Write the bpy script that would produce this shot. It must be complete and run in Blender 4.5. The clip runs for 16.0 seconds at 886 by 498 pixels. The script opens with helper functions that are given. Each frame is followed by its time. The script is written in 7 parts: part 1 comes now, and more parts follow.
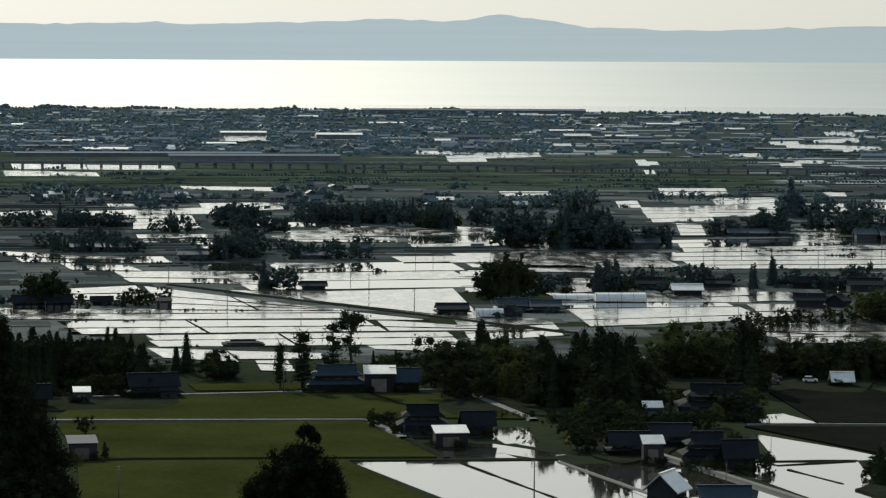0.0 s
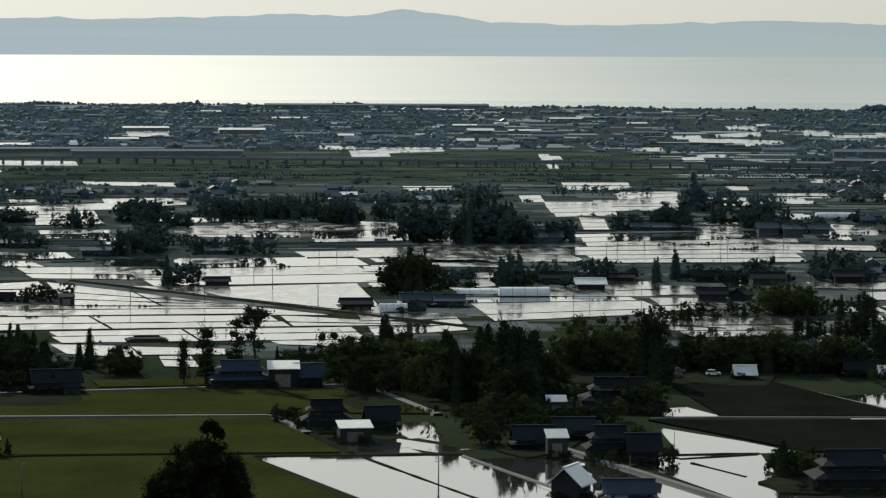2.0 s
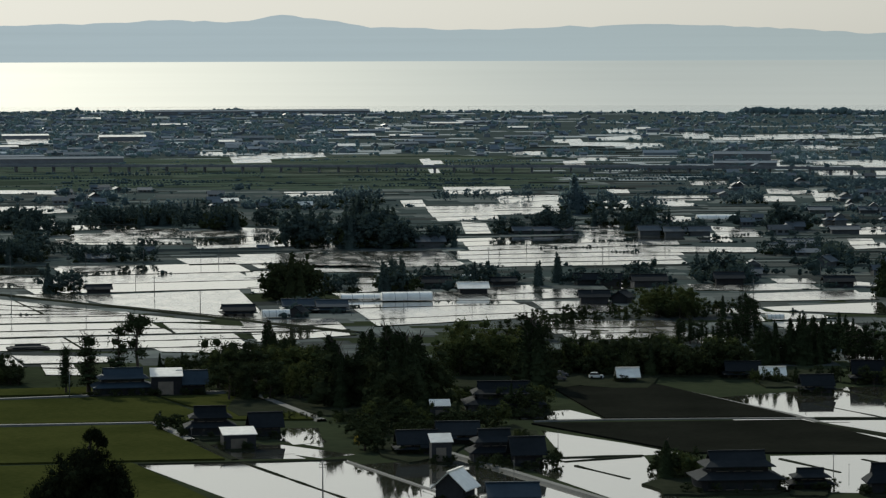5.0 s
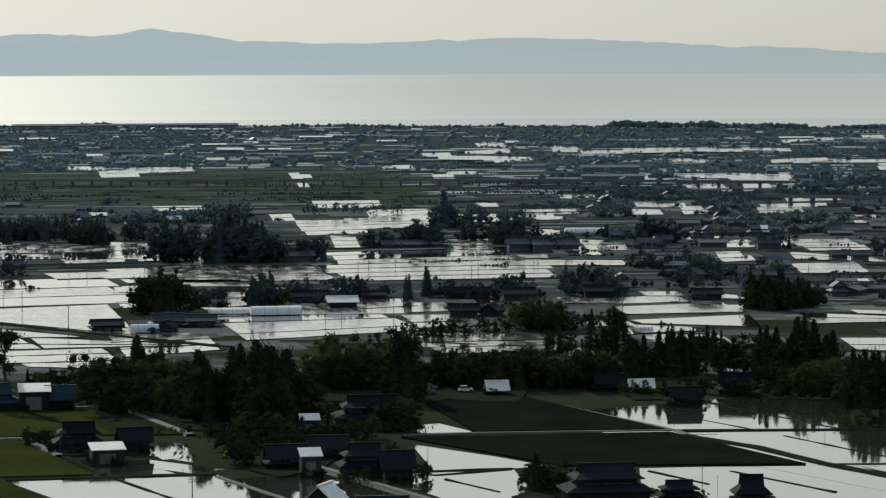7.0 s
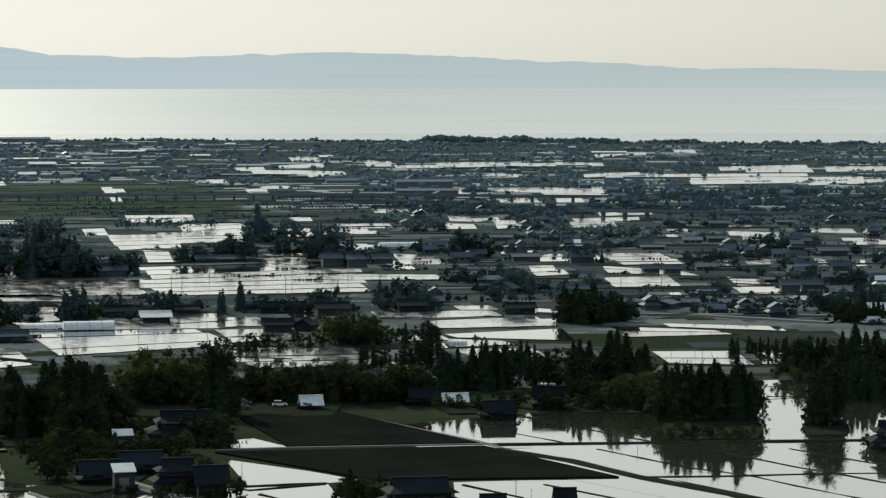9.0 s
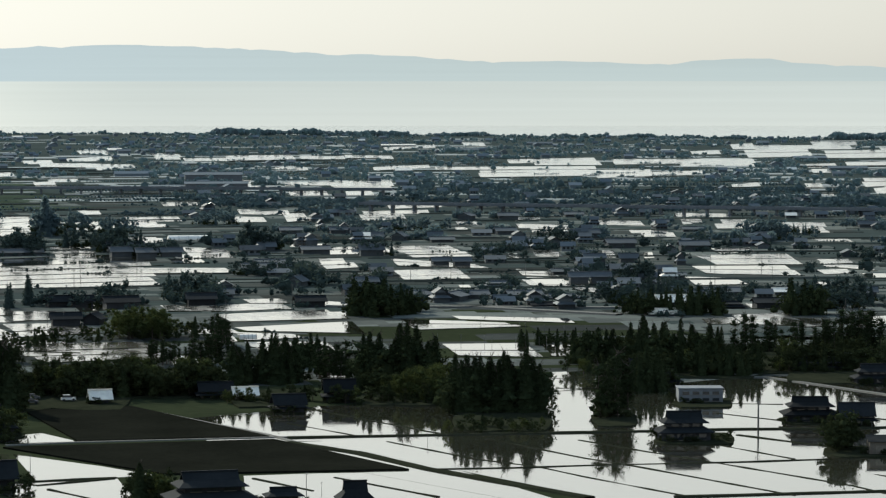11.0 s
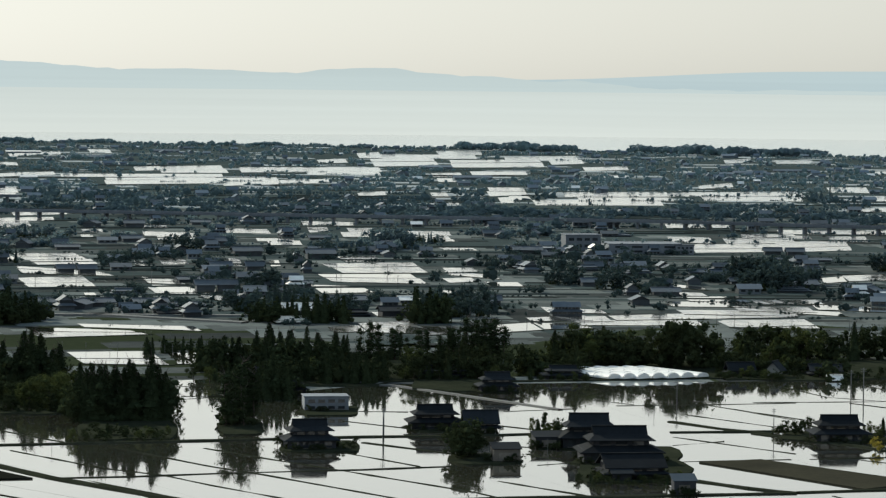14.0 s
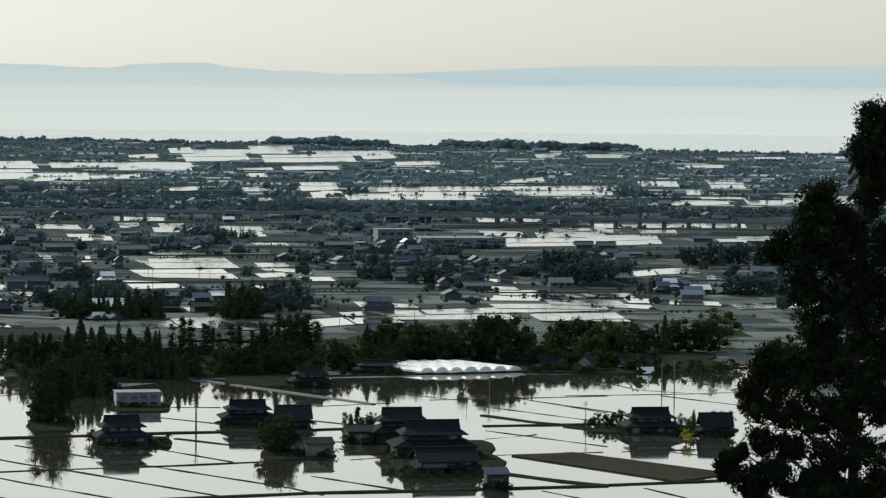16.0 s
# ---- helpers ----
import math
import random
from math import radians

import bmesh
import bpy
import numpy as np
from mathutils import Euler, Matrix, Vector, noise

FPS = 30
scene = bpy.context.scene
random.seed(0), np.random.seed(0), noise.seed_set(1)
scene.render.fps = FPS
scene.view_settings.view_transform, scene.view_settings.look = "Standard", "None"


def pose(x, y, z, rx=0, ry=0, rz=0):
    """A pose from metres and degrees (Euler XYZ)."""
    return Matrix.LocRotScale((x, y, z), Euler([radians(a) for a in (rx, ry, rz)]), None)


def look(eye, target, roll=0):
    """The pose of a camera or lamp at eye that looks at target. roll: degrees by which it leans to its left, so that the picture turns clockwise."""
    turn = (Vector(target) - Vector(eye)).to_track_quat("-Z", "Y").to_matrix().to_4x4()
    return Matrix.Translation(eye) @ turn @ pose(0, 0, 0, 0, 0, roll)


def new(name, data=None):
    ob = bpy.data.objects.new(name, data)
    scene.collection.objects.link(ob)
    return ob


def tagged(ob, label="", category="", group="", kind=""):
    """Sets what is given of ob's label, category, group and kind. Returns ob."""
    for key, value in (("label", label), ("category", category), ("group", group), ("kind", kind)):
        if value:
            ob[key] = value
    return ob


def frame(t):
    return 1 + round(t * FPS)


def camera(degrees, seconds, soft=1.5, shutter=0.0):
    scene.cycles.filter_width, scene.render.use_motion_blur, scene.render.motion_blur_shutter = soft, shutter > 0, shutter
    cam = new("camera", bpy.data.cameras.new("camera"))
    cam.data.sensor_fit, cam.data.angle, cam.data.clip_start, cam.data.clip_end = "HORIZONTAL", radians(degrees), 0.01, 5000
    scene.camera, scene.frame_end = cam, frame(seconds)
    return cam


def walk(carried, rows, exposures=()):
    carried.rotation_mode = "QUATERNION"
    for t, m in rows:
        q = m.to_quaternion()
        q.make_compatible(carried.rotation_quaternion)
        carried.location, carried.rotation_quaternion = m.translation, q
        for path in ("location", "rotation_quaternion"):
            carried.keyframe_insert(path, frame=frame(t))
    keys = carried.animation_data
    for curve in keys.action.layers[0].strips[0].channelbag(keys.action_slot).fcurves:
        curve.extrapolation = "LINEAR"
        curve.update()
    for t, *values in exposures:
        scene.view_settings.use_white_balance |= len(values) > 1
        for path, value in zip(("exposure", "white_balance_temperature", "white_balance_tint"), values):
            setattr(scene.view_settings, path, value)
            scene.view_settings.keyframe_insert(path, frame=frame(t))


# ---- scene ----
cam = camera(16.0, 16.0, soft=1.3)
EYE = 80.0
# seconds, bearing, pitch and roll in degrees: a camera that turns on one spot
TURNS = [
    (0.0, 0.0, -3.55, 0.29),
    (0.5, 0.031, -3.585, 0.091),
    (1.0, 0.183, -3.68, -0.039),
    (1.5, 1.156, -3.717, 0.173),
    (2.0, 1.756, -3.636, 0.223),
    (2.5, 2.317, -3.63, 0.152),
    (3.0, 2.862, -3.756, 0.103),
    (3.2, 3.005, -3.756, 0.09),
    (5.3, 4.141, -3.417, -0.186),
    (5.5, 4.322, -3.292, -0.168),
    (6.0, 4.722, -3.157, -0.047),
    (6.5, 5.45, -3.358, -0.048),
    (7.0, 6.283, -3.303, -0.213),
    (7.5, 7.297, -3.274, -0.015),
    (8.0, 7.966, -3.198, 0.13),
    (8.5, 8.471, -3.177, 0.008),
    (8.7, 8.963, -3.112, -0.037),
    (10.8, 13.009, -3.138, -0.08),
    (11.0, 13.495, -3.182, -0.024),
    (11.5, 14.49, -3.166, 0.041),
    (12.0, 15.943, -3.202, 0.066),
    (12.5, 17.49, -3.19, 0.224),
    (13.0, 18.671, -3.146, 0.354),
    (13.5, 19.789, -3.155, 0.425),
    (14.0, 20.286, -3.004, 0.557),
    (14.5, 20.49, -2.981, 0.502),
    (15.0, 21.277, -3.101, 0.385),
    (15.5, 22.657, -3.071, 0.567),
    (16.0, 23.703, -3.069, 0.511),
]
walk(cam, [(t, pose(0, 0, EYE, 90 + pitch, 0, -bearing) @ pose(0, 0, 0, 0, 0, roll)) for t, bearing, pitch, roll in TURNS],
     exposures=[(0.0, 0.07, 6400, 2), (3.0, -0.07, 6400, 2), (7.0, -0.06, 6400, 2), (8.5, 0.13, 6400, 2), (11.0, 0.43, 6400, 2), (16.0, 0.47, 6400, 2)])

# ---- world and sun ----
SUN_BEARING, SUN_HEIGHT = -20.0, 30.0
world = bpy.data.worlds.new("sky")
scene.world = world
world.use_nodes = True
wn = world.node_tree.nodes
sky = wn.new("ShaderNodeTexSky")
sky.sky_type, sky.sun_disc = "NISHITA", False
sky.sun_elevation, sky.sun_rotation = radians(SUN_HEIGHT), radians(SUN_BEARING)
sky.air_density, sky.dust_density, sky.ozone_density, sky.altitude = 1.0, 1.2, 3.0, 80
wn["Background"].inputs["Strength"].default_value = 0.216
# thin haze takes most of the colour out of the sky
veil = wn.new("ShaderNodeHueSaturation")
veil.inputs["Saturation"].default_value = 0.26
world.node_tree.links.new(sky.outputs[0], veil.inputs["Color"])
even = wn.new("ShaderNodeGamma")
even.inputs["Gamma"].default_value = 0.5
world.node_tree.links.new(veil.outputs[0], even.inputs["Color"])
# the low sky is warm white with haze, the sky overhead stays blue
glow, clear = wn.new("ShaderNodeRGBToBW"), wn.new("ShaderNodeMapRange")
clear.inputs["From Min"].default_value, clear.inputs["From Max"].default_value = 1.2, 4.2
world.node_tree.links.new(sky.outputs[0], glow.inputs[0])
world.node_tree.links.new(glow.outputs[0], clear.inputs[0])
tint = wn.new("ShaderNodeMix")
tint.data_type = "RGBA"
tint.inputs["A"].default_value, tint.inputs["B"].default_value = (0.72, 1.0, 1.34, 1), (1.042, 1.0, 0.955, 1)
world.node_tree.links.new(clear.outputs[0], tint.inputs["Factor"])
warm = wn.new("ShaderNodeMix")
warm.data_type, warm.blend_type = "RGBA", "MULTIPLY"
warm.inputs["Factor"].default_value = 1.0
world.node_tree.links.new(even.outputs[0], warm.inputs["A"])
world.node_tree.links.new(tint.outputs["Result"], warm.inputs["B"])
world.node_tree.links.new(warm.outputs["Result"], wn["Background"].inputs["Color"])

sun = new("sun", bpy.data.lights.new("sun", "SUN"))
sun.data.energy, sun.data.angle, sun.data.color = 3.4, radians(0.6), (1.0, 0.94, 0.84)
_s, _b = radians(SUN_HEIGHT), radians(SUN_BEARING)
sun.matrix_world = look((1000 * math.cos(_s) * math.sin(_b), 1000 * math.cos(_s) * math.cos(_b), 1000 * math.sin(_s)), (0, 0, 0))


# ---- materials ----
def material(name, base, rough=0.8, metal=0.0, second=None, grain=1.0, patches=0.1, bump=0.0, spec=0.5, per_object=0.0, per_island=0.0, sheen=0.0):
    """A surface with two scales of variation: patches (per metre) and grain (per metre)."""
    m = bpy.data.materials.new(name)
    m.use_nodes = True
    nt = m.node_tree
    p = nt.nodes["Principled BSDF"]
    p.inputs["Roughness"].default_value, p.inputs["Metallic"].default_value = rough, metal
    p.inputs["Specular IOR Level"].default_value = spec
    p.inputs["Sheen Weight"].default_value = sheen
    second = second or tuple(c * 0.6 for c in base)
    geo = nt.nodes.new("ShaderNodeNewGeometry")
    big, fine = nt.nodes.new("ShaderNodeTexNoise"), nt.nodes.new("ShaderNodeTexNoise")
    big.inputs["Scale"].default_value, fine.inputs["Scale"].default_value = patches, grain
    big.inputs["Detail"].default_value = fine.inputs["Detail"].default_value = 4
    for n in (big, fine):
        nt.links.new(geo.outputs["Position"], n.inputs["Vector"])
    add = nt.nodes.new("ShaderNodeMath")
    add.operation = "MULTIPLY_ADD"
    add.inputs[1].default_value, add.inputs[2].default_value = 0.6, 0.0
    nt.links.new(big.outputs["Fac"], add.inputs[0])
    add2 = nt.nodes.new("ShaderNodeMath")
    add2.operation = "MULTIPLY_ADD"
    add2.inputs[1].default_value = 0.4
    nt.links.new(fine.outputs["Fac"], add2.inputs[0])
    nt.links.new(add.outputs[0], add2.inputs[2])
    ramp = nt.nodes.new("ShaderNodeValToRGB")
    ramp.color_ramp.elements[0].position, ramp.color_ramp.elements[1].position = 0.35, 0.65
    ramp.color_ramp.elements[0].color, ramp.color_ramp.elements[1].color = (*second, 1), (*base, 1)
    nt.links.new(add2.outputs[0], ramp.inputs[0])
    out = ramp.outputs[0]
    if per_object or per_island:
        hsv = nt.nodes.new("ShaderNodeHueSaturation")
        mr = nt.nodes.new("ShaderNodeMapRange")
        k = per_object or per_island
        mr.inputs["To Min"].default_value, mr.inputs["To Max"].default_value = 1 - k, 1 + k
        if per_object:
            nt.links.new(nt.nodes.new("ShaderNodeObjectInfo").outputs["Random"], mr.inputs[0])
        else:
            nt.links.new(geo.outputs["Random Per Island"], mr.inputs[0])
        nt.links.new(mr.outputs[0], hsv.inputs["Value"])
        nt.links.new(out, hsv.inputs["Color"])
        out = hsv.outputs[0]
    nt.links.new(out, p.inputs["Base Color"])
    if bump:
        b = nt.nodes.new("ShaderNodeBump")
        b.inputs["Strength"].default_value, b.inputs["Distance"].default_value = 0.6, bump
        nt.links.new(fine.outputs["Fac"], b.inputs["Height"])
        nt.links.new(b.outputs[0], p.inputs["Normal"])
    return m


def water_material(name, rough, mud, ripple, size, swell=6.0):
    """Clear dielectric over a muddy bed: mirror-like at a low angle."""
    m = material(name, mud, rough, grain=1 / size, patches=0.02, second=tuple(c * 0.8 for c in mud))
    nt = m.node_tree
    p = nt.nodes["Principled BSDF"]
    p.inputs["IOR"].default_value = 1.5
    p.inputs["Coat Weight"].default_value, p.inputs["Coat Roughness"].default_value, p.inputs["Coat IOR"].default_value = 1.0, rough, 1.8
    fine = [n for n in nt.nodes if n.type == "TEX_NOISE"][1]
    b = nt.nodes.new("ShaderNodeBump")
    b.inputs["Strength"].default_value, b.inputs["Distance"].default_value = 1.0, ripple
    # slow swells and streaks of silt over the fine ripple
    mp, slow, mix = nt.nodes.new("ShaderNodeMapping"), nt.nodes.new("ShaderNodeTexNoise"), nt.nodes.new("ShaderNodeMath")
    mp.inputs["Scale"].default_value, mp.inputs["Rotation"].default_value = (0.16, 0.05, 1.0), (0, 0, 0.3)
    slow.inputs["Scale"].default_value, slow.inputs["Detail"].default_value = 1.0, 5
    nt.links.new(nt.nodes["Geometry"].outputs["Position"], mp.inputs[0])
    nt.links.new(mp.outputs[0], slow.inputs["Vector"])
    mix.operation = "MULTIPLY_ADD"
    mix.inputs[1].default_value = swell
    nt.links.new(slow.outputs["Fac"], mix.inputs[0])
    nt.links.new(fine.outputs["Fac"], mix.inputs[2])
    nt.links.new(mix.outputs[0], b.inputs["Height"])
    nt.links.new(b.outputs[0], p.inputs["Normal"])
    vary = nt.nodes.new("ShaderNodeMapRange")
    vary.inputs["From Min"].default_value, vary.inputs["From Max"].default_value = 0.4, 0.65
    vary.inputs["To Min"].default_value, vary.inputs["To Max"].default_value = rough * 0.5, rough * 2.2
    nt.links.new(slow.outputs["Fac"], vary.inputs[0])
    nt.links.new(vary.outputs[0], p.inputs["Coat Roughness"])
    return m


def leaves(name, base, second, through_light=0.0, sheen=0.0):
    m = material(name, base, 0.75, sheen=sheen, second=second, grain=0.6, patches=0.06, per_island=0.2, spec=0.0)
    if through_light:
        nt = m.node_tree
        p, out = nt.nodes["Principled BSDF"], nt.nodes["Material Output"]
        tr, mix = nt.nodes.new("ShaderNodeBsdfTranslucent"), nt.nodes.new("ShaderNodeMixShader")
        tr.inputs[0].default_value = (base[0] * 1.6, base[1] * 1.6, base[2] * 1.4, 1)
        mix.inputs[0].default_value = through_light
        nt.links.new(p.outputs[0], mix.inputs[1])
        nt.links.new(tr.outputs[0], mix.inputs[2])
        nt.links.new(mix.outputs[0], out.inputs[0])
    return m


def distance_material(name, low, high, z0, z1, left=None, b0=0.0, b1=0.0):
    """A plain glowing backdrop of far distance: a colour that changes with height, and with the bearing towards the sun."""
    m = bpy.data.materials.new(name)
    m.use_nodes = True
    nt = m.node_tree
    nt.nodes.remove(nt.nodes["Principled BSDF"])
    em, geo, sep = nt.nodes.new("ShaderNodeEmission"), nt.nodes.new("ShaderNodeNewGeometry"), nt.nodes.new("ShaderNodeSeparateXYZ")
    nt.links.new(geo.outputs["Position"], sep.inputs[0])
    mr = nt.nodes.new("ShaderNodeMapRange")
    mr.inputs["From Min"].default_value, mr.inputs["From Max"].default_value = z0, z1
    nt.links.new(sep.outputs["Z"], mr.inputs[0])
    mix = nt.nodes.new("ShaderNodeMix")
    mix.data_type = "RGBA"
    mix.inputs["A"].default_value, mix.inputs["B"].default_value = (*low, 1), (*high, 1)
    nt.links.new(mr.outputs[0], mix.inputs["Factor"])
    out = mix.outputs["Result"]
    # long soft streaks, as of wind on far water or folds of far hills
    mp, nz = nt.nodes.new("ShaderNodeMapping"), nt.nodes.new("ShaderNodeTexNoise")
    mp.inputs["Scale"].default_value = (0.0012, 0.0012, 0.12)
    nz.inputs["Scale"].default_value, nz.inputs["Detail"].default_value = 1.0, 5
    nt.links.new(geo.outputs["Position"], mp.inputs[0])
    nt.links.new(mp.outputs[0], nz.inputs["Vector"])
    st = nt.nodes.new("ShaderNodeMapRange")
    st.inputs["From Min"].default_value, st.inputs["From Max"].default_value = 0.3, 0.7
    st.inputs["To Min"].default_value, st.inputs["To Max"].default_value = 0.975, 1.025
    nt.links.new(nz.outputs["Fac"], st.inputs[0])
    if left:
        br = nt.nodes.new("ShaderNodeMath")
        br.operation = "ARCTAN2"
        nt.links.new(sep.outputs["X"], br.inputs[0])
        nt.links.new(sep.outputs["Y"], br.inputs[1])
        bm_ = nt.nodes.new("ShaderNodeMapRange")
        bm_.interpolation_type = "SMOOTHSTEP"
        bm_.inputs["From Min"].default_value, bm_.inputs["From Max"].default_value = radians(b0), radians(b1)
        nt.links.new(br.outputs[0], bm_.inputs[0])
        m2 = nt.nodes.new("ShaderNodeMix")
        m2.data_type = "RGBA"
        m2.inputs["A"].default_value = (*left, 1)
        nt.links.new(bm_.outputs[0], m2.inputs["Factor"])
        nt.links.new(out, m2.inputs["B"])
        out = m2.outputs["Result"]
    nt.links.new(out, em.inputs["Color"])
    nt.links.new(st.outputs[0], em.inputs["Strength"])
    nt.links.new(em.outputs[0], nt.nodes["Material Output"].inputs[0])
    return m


# the soil's blue-green lean stands for haze over the plain
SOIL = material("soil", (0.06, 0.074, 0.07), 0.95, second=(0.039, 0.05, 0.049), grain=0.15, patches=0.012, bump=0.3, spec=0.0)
CROP = material("young_crop", (0.046, 0.05, 0.015), 0.9, second=(0.025, 0.03, 0.009), grain=0.9, patches=0.04, bump=0.15, spec=0.0)
PLOUGH = material("ploughed_soil", (0.0155, 0.0162, 0.0125), 1.0, second=(0.0085, 0.0092, 0.0072), grain=0.9, patches=0.05, bump=0.2, spec=0.0)
STUBBLE = material("stubble", (0.046, 0.043, 0.03), 0.95, second=(0.032, 0.03, 0.022), grain=0.8, patches=0.06, bump=0.15, spec=0.0)
FIELDBANK = material("dry_bank_grass", (0.052, 0.058, 0.05), 0.95, second=(0.034, 0.039, 0.035), grain=0.5, patches=0.03, per_island=0.4, spec=0.0)
BANK = material("bank_grass", (0.03, 0.033, 0.022), 0.95, second=(0.018, 0.02, 0.014), grain=0.9, patches=0.08, bump=0.15, spec=0.0)
ROAD = material("road_concrete", (0.098, 0.098, 0.09), 0.9, second=(0.06, 0.06, 0.055), grain=1.4, patches=0.1)
PADDY = water_material("paddy_water", 0.035, (0.058, 0.058, 0.045), 0.004, 3.0)
SILTY = water_material("silty_paddy_water", 0.16, (0.12, 0.115, 0.095), 0.012, 2.5)
WINDY = water_material("wind_rippled_water", 0.15, (0.05, 0.05, 0.04), 0.006, 4.0)
WINDY.node_tree.nodes["Principled BSDF"].inputs["Coat IOR"].default_value = 3.0
PADDY.node_tree.nodes["Principled BSDF"].inputs["Coat IOR"].default_value = 3.0
SEA = water_material("sea_water", 0.10, (0.02, 0.04, 0.05), 0.05, 14.0)
BARK = material("bark", (0.06, 0.045, 0.035), 0.95, grain=3.0, patches=0.5, bump=0.03)
# near-black needles: the shade of the hill is put into their colour
HILLSIDE = leaves("shaded_hillside_needles", (0.022, 0.027, 0.013), (0.013, 0.016, 0.008))
CEDAR = leaves("cedar_needles", (0.034, 0.045, 0.022), (0.022, 0.03, 0.015))
OAK = leaves("dark_leaves", (0.035, 0.043, 0.02), (0.022, 0.028, 0.014), 0.06)
WILLOW = leaves("spring_leaves", (0.062, 0.073, 0.027), (0.036, 0.046, 0.019), 0.18)
# paler, bluer steps by distance put haze into leaf colour and sheen
MIDLEAF = leaves("garden_leaves_haze", (0.052, 0.072, 0.067), (0.036, 0.052, 0.05), 0.16)
BACKLEAF = leaves("back_leaves_haze", (0.1, 0.138, 0.155), (0.076, 0.11, 0.127), 0.4)
FARLEAF = leaves("far_leaves_haze", (0.134, 0.186, 0.218), (0.106, 0.15, 0.18), 0.55, sheen=0.9)
TILE = material("glazed_roof_tile", (0.019, 0.022, 0.025), 0.8, spec=0.04, second=(0.012, 0.0145, 0.017), grain=1.2, patches=0.2, per_object=0.3)
BRIGHT = material("metal_roof_sheet", (0.86, 0.82, 0.74), 0.4, 0.15, second=(0.66, 0.62, 0.56), grain=1.0, patches=0.3)
BLUE = material("blue_metal_roof", (0.03, 0.045, 0.06), 0.6, spec=0.15, second=(0.02, 0.032, 0.045), grain=1.0, patches=0.2)
PLASTER = material("white_plaster", (0.30, 0.30, 0.285), 0.85, second=(0.22, 0.22, 0.21), grain=1.0, patches=0.3, per_object=0.2)
DARKWALL = material("dark_board_wall", (0.04, 0.042, 0.046), 0.85, spec=0.1, second=(0.026, 0.027, 0.03), grain=1.5, patches=0.3, per_object=0.4)
WOODWALL = material("weathered_board_wall", (0.17, 0.145, 0.115), 0.9, second=(0.10, 0.085, 0.07), grain=1.5, patches=0.3, per_object=0.3)
GLASS = material("window_glass", (0.03, 0.035, 0.04), 0.08, grain=1, patches=0.5)
FILM = material("greenhouse_film", (0.86, 0.83, 0.77), 0.4, second=(0.66, 0.64, 0.6), grain=0.7, patches=0.2)
GREYWALL = material("grey_concrete_wall", (0.15, 0.165, 0.18), 0.8, second=(0.11, 0.12, 0.135), grain=0.8, patches=0.2, per_object=0.2)
EARTH = material("yard_earth", (0.03, 0.033, 0.021), 0.95, second=(0.017, 0.02, 0.013), grain=0.8, patches=0.1, bump=0.15, spec=0.0)
CONCRETE = material("concrete", (0.24, 0.24, 0.235), 0.85, second=(0.17, 0.17, 0.165), grain=0.5, patches=0.05)
# far and village roofs and walls: haze lightens and blues their base colour
FARROOF = material("far_roof_haze", (0.132, 0.165, 0.195), 0.85, second=(0.115, 0.135, 0.155), grain=0.05, patches=0.01, per_island=0.18, spec=0.05)
VILLAGEWALL = material("village_wall_haze", (0.1, 0.112, 0.122), 0.85, spec=0.2, second=(0.062, 0.069, 0.075), grain=0.5, patches=0.05, per_island=0.6)
VILLAGEROOF = material("village_tile_haze", (0.092, 0.108, 0.124), 0.65, spec=0.2, second=(0.064, 0.076, 0.088), grain=0.5, patches=0.05, per_island=0.4)
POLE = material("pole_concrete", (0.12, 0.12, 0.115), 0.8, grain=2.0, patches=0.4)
# town walls with the haze of distance in their colour
TOWN = material("town_walls_haze", (0.145, 0.178, 0.205), 0.7, spec=0.05, second=(0.12, 0.14, 0.155), grain=0.05, patches=0.01, per_island=0.2)
FILMS = {"dark": DARKWALL, "white": PLASTER, "wood": WOODWALL, "grey": GREYWALL, "tile": TILE, "bright": BRIGHT, "blue": BLUE}


# ---- builders ----
def quads_mesh(name, verts, mat, n=4):
    """A mesh from an array of loose polygons, shape (count, n, 3)."""
    verts = np.asarray(verts, dtype=np.float32)
    c = verts.shape[0]
    me = bpy.data.meshes.new(name)
    me.vertices.add(c * n)
    me.vertices.foreach_set("co", verts.ravel())
    me.loops.add(c * n)
    me.loops.foreach_set("vertex_index", np.arange(c * n, dtype=np.int32))
    me.polygons.add(c)
    me.polygons.foreach_set("loop_start", np.arange(0, c * n, n, dtype=np.int32))
    me.polygons.foreach_set("loop_total", np.full(c, n, dtype=np.int32))
    me.materials.append(mat)
    me.update(calc_edges=True)
    return me


def mesh_of(name, bm, mat, smooth=False, fix=True):
    if fix:
        bmesh.ops.recalc_face_normals(bm, faces=bm.faces)
    me = bpy.data.meshes.new(name)
    bm.to_mesh(me)
    bm.free()
    me.materials.append(mat)
    if smooth:
        me.polygons.foreach_set("use_smooth", [True] * len(me.polygons))
    return me


def part(name, bm, mat, parent, label=""):
    ob = new(name, mesh_of(name, bm, mat))
    ob.parent = parent
    return tagged(ob, label) if label else ob


def poly(bm, pts, faces):
    vs = [bm.verts.new(p) for p in pts]
    for f_ in faces:
        bm.faces.new([vs[i] for i in f_])


BOX = ((0, 1, 2, 3), (7, 6, 5, 4), (0, 4, 5, 1), (1, 5, 6, 2), (2, 6, 7, 3), (3, 7, 4, 0))


def box(bm, x0, x1, y0, y1, z0, z1):
    poly(bm, [(x0, y0, z0), (x1, y0, z0), (x1, y1, z0), (x0, y1, z0), (x0, y0, z1), (x1, y0, z1), (x1, y1, z1), (x0, y1, z1)], BOX)


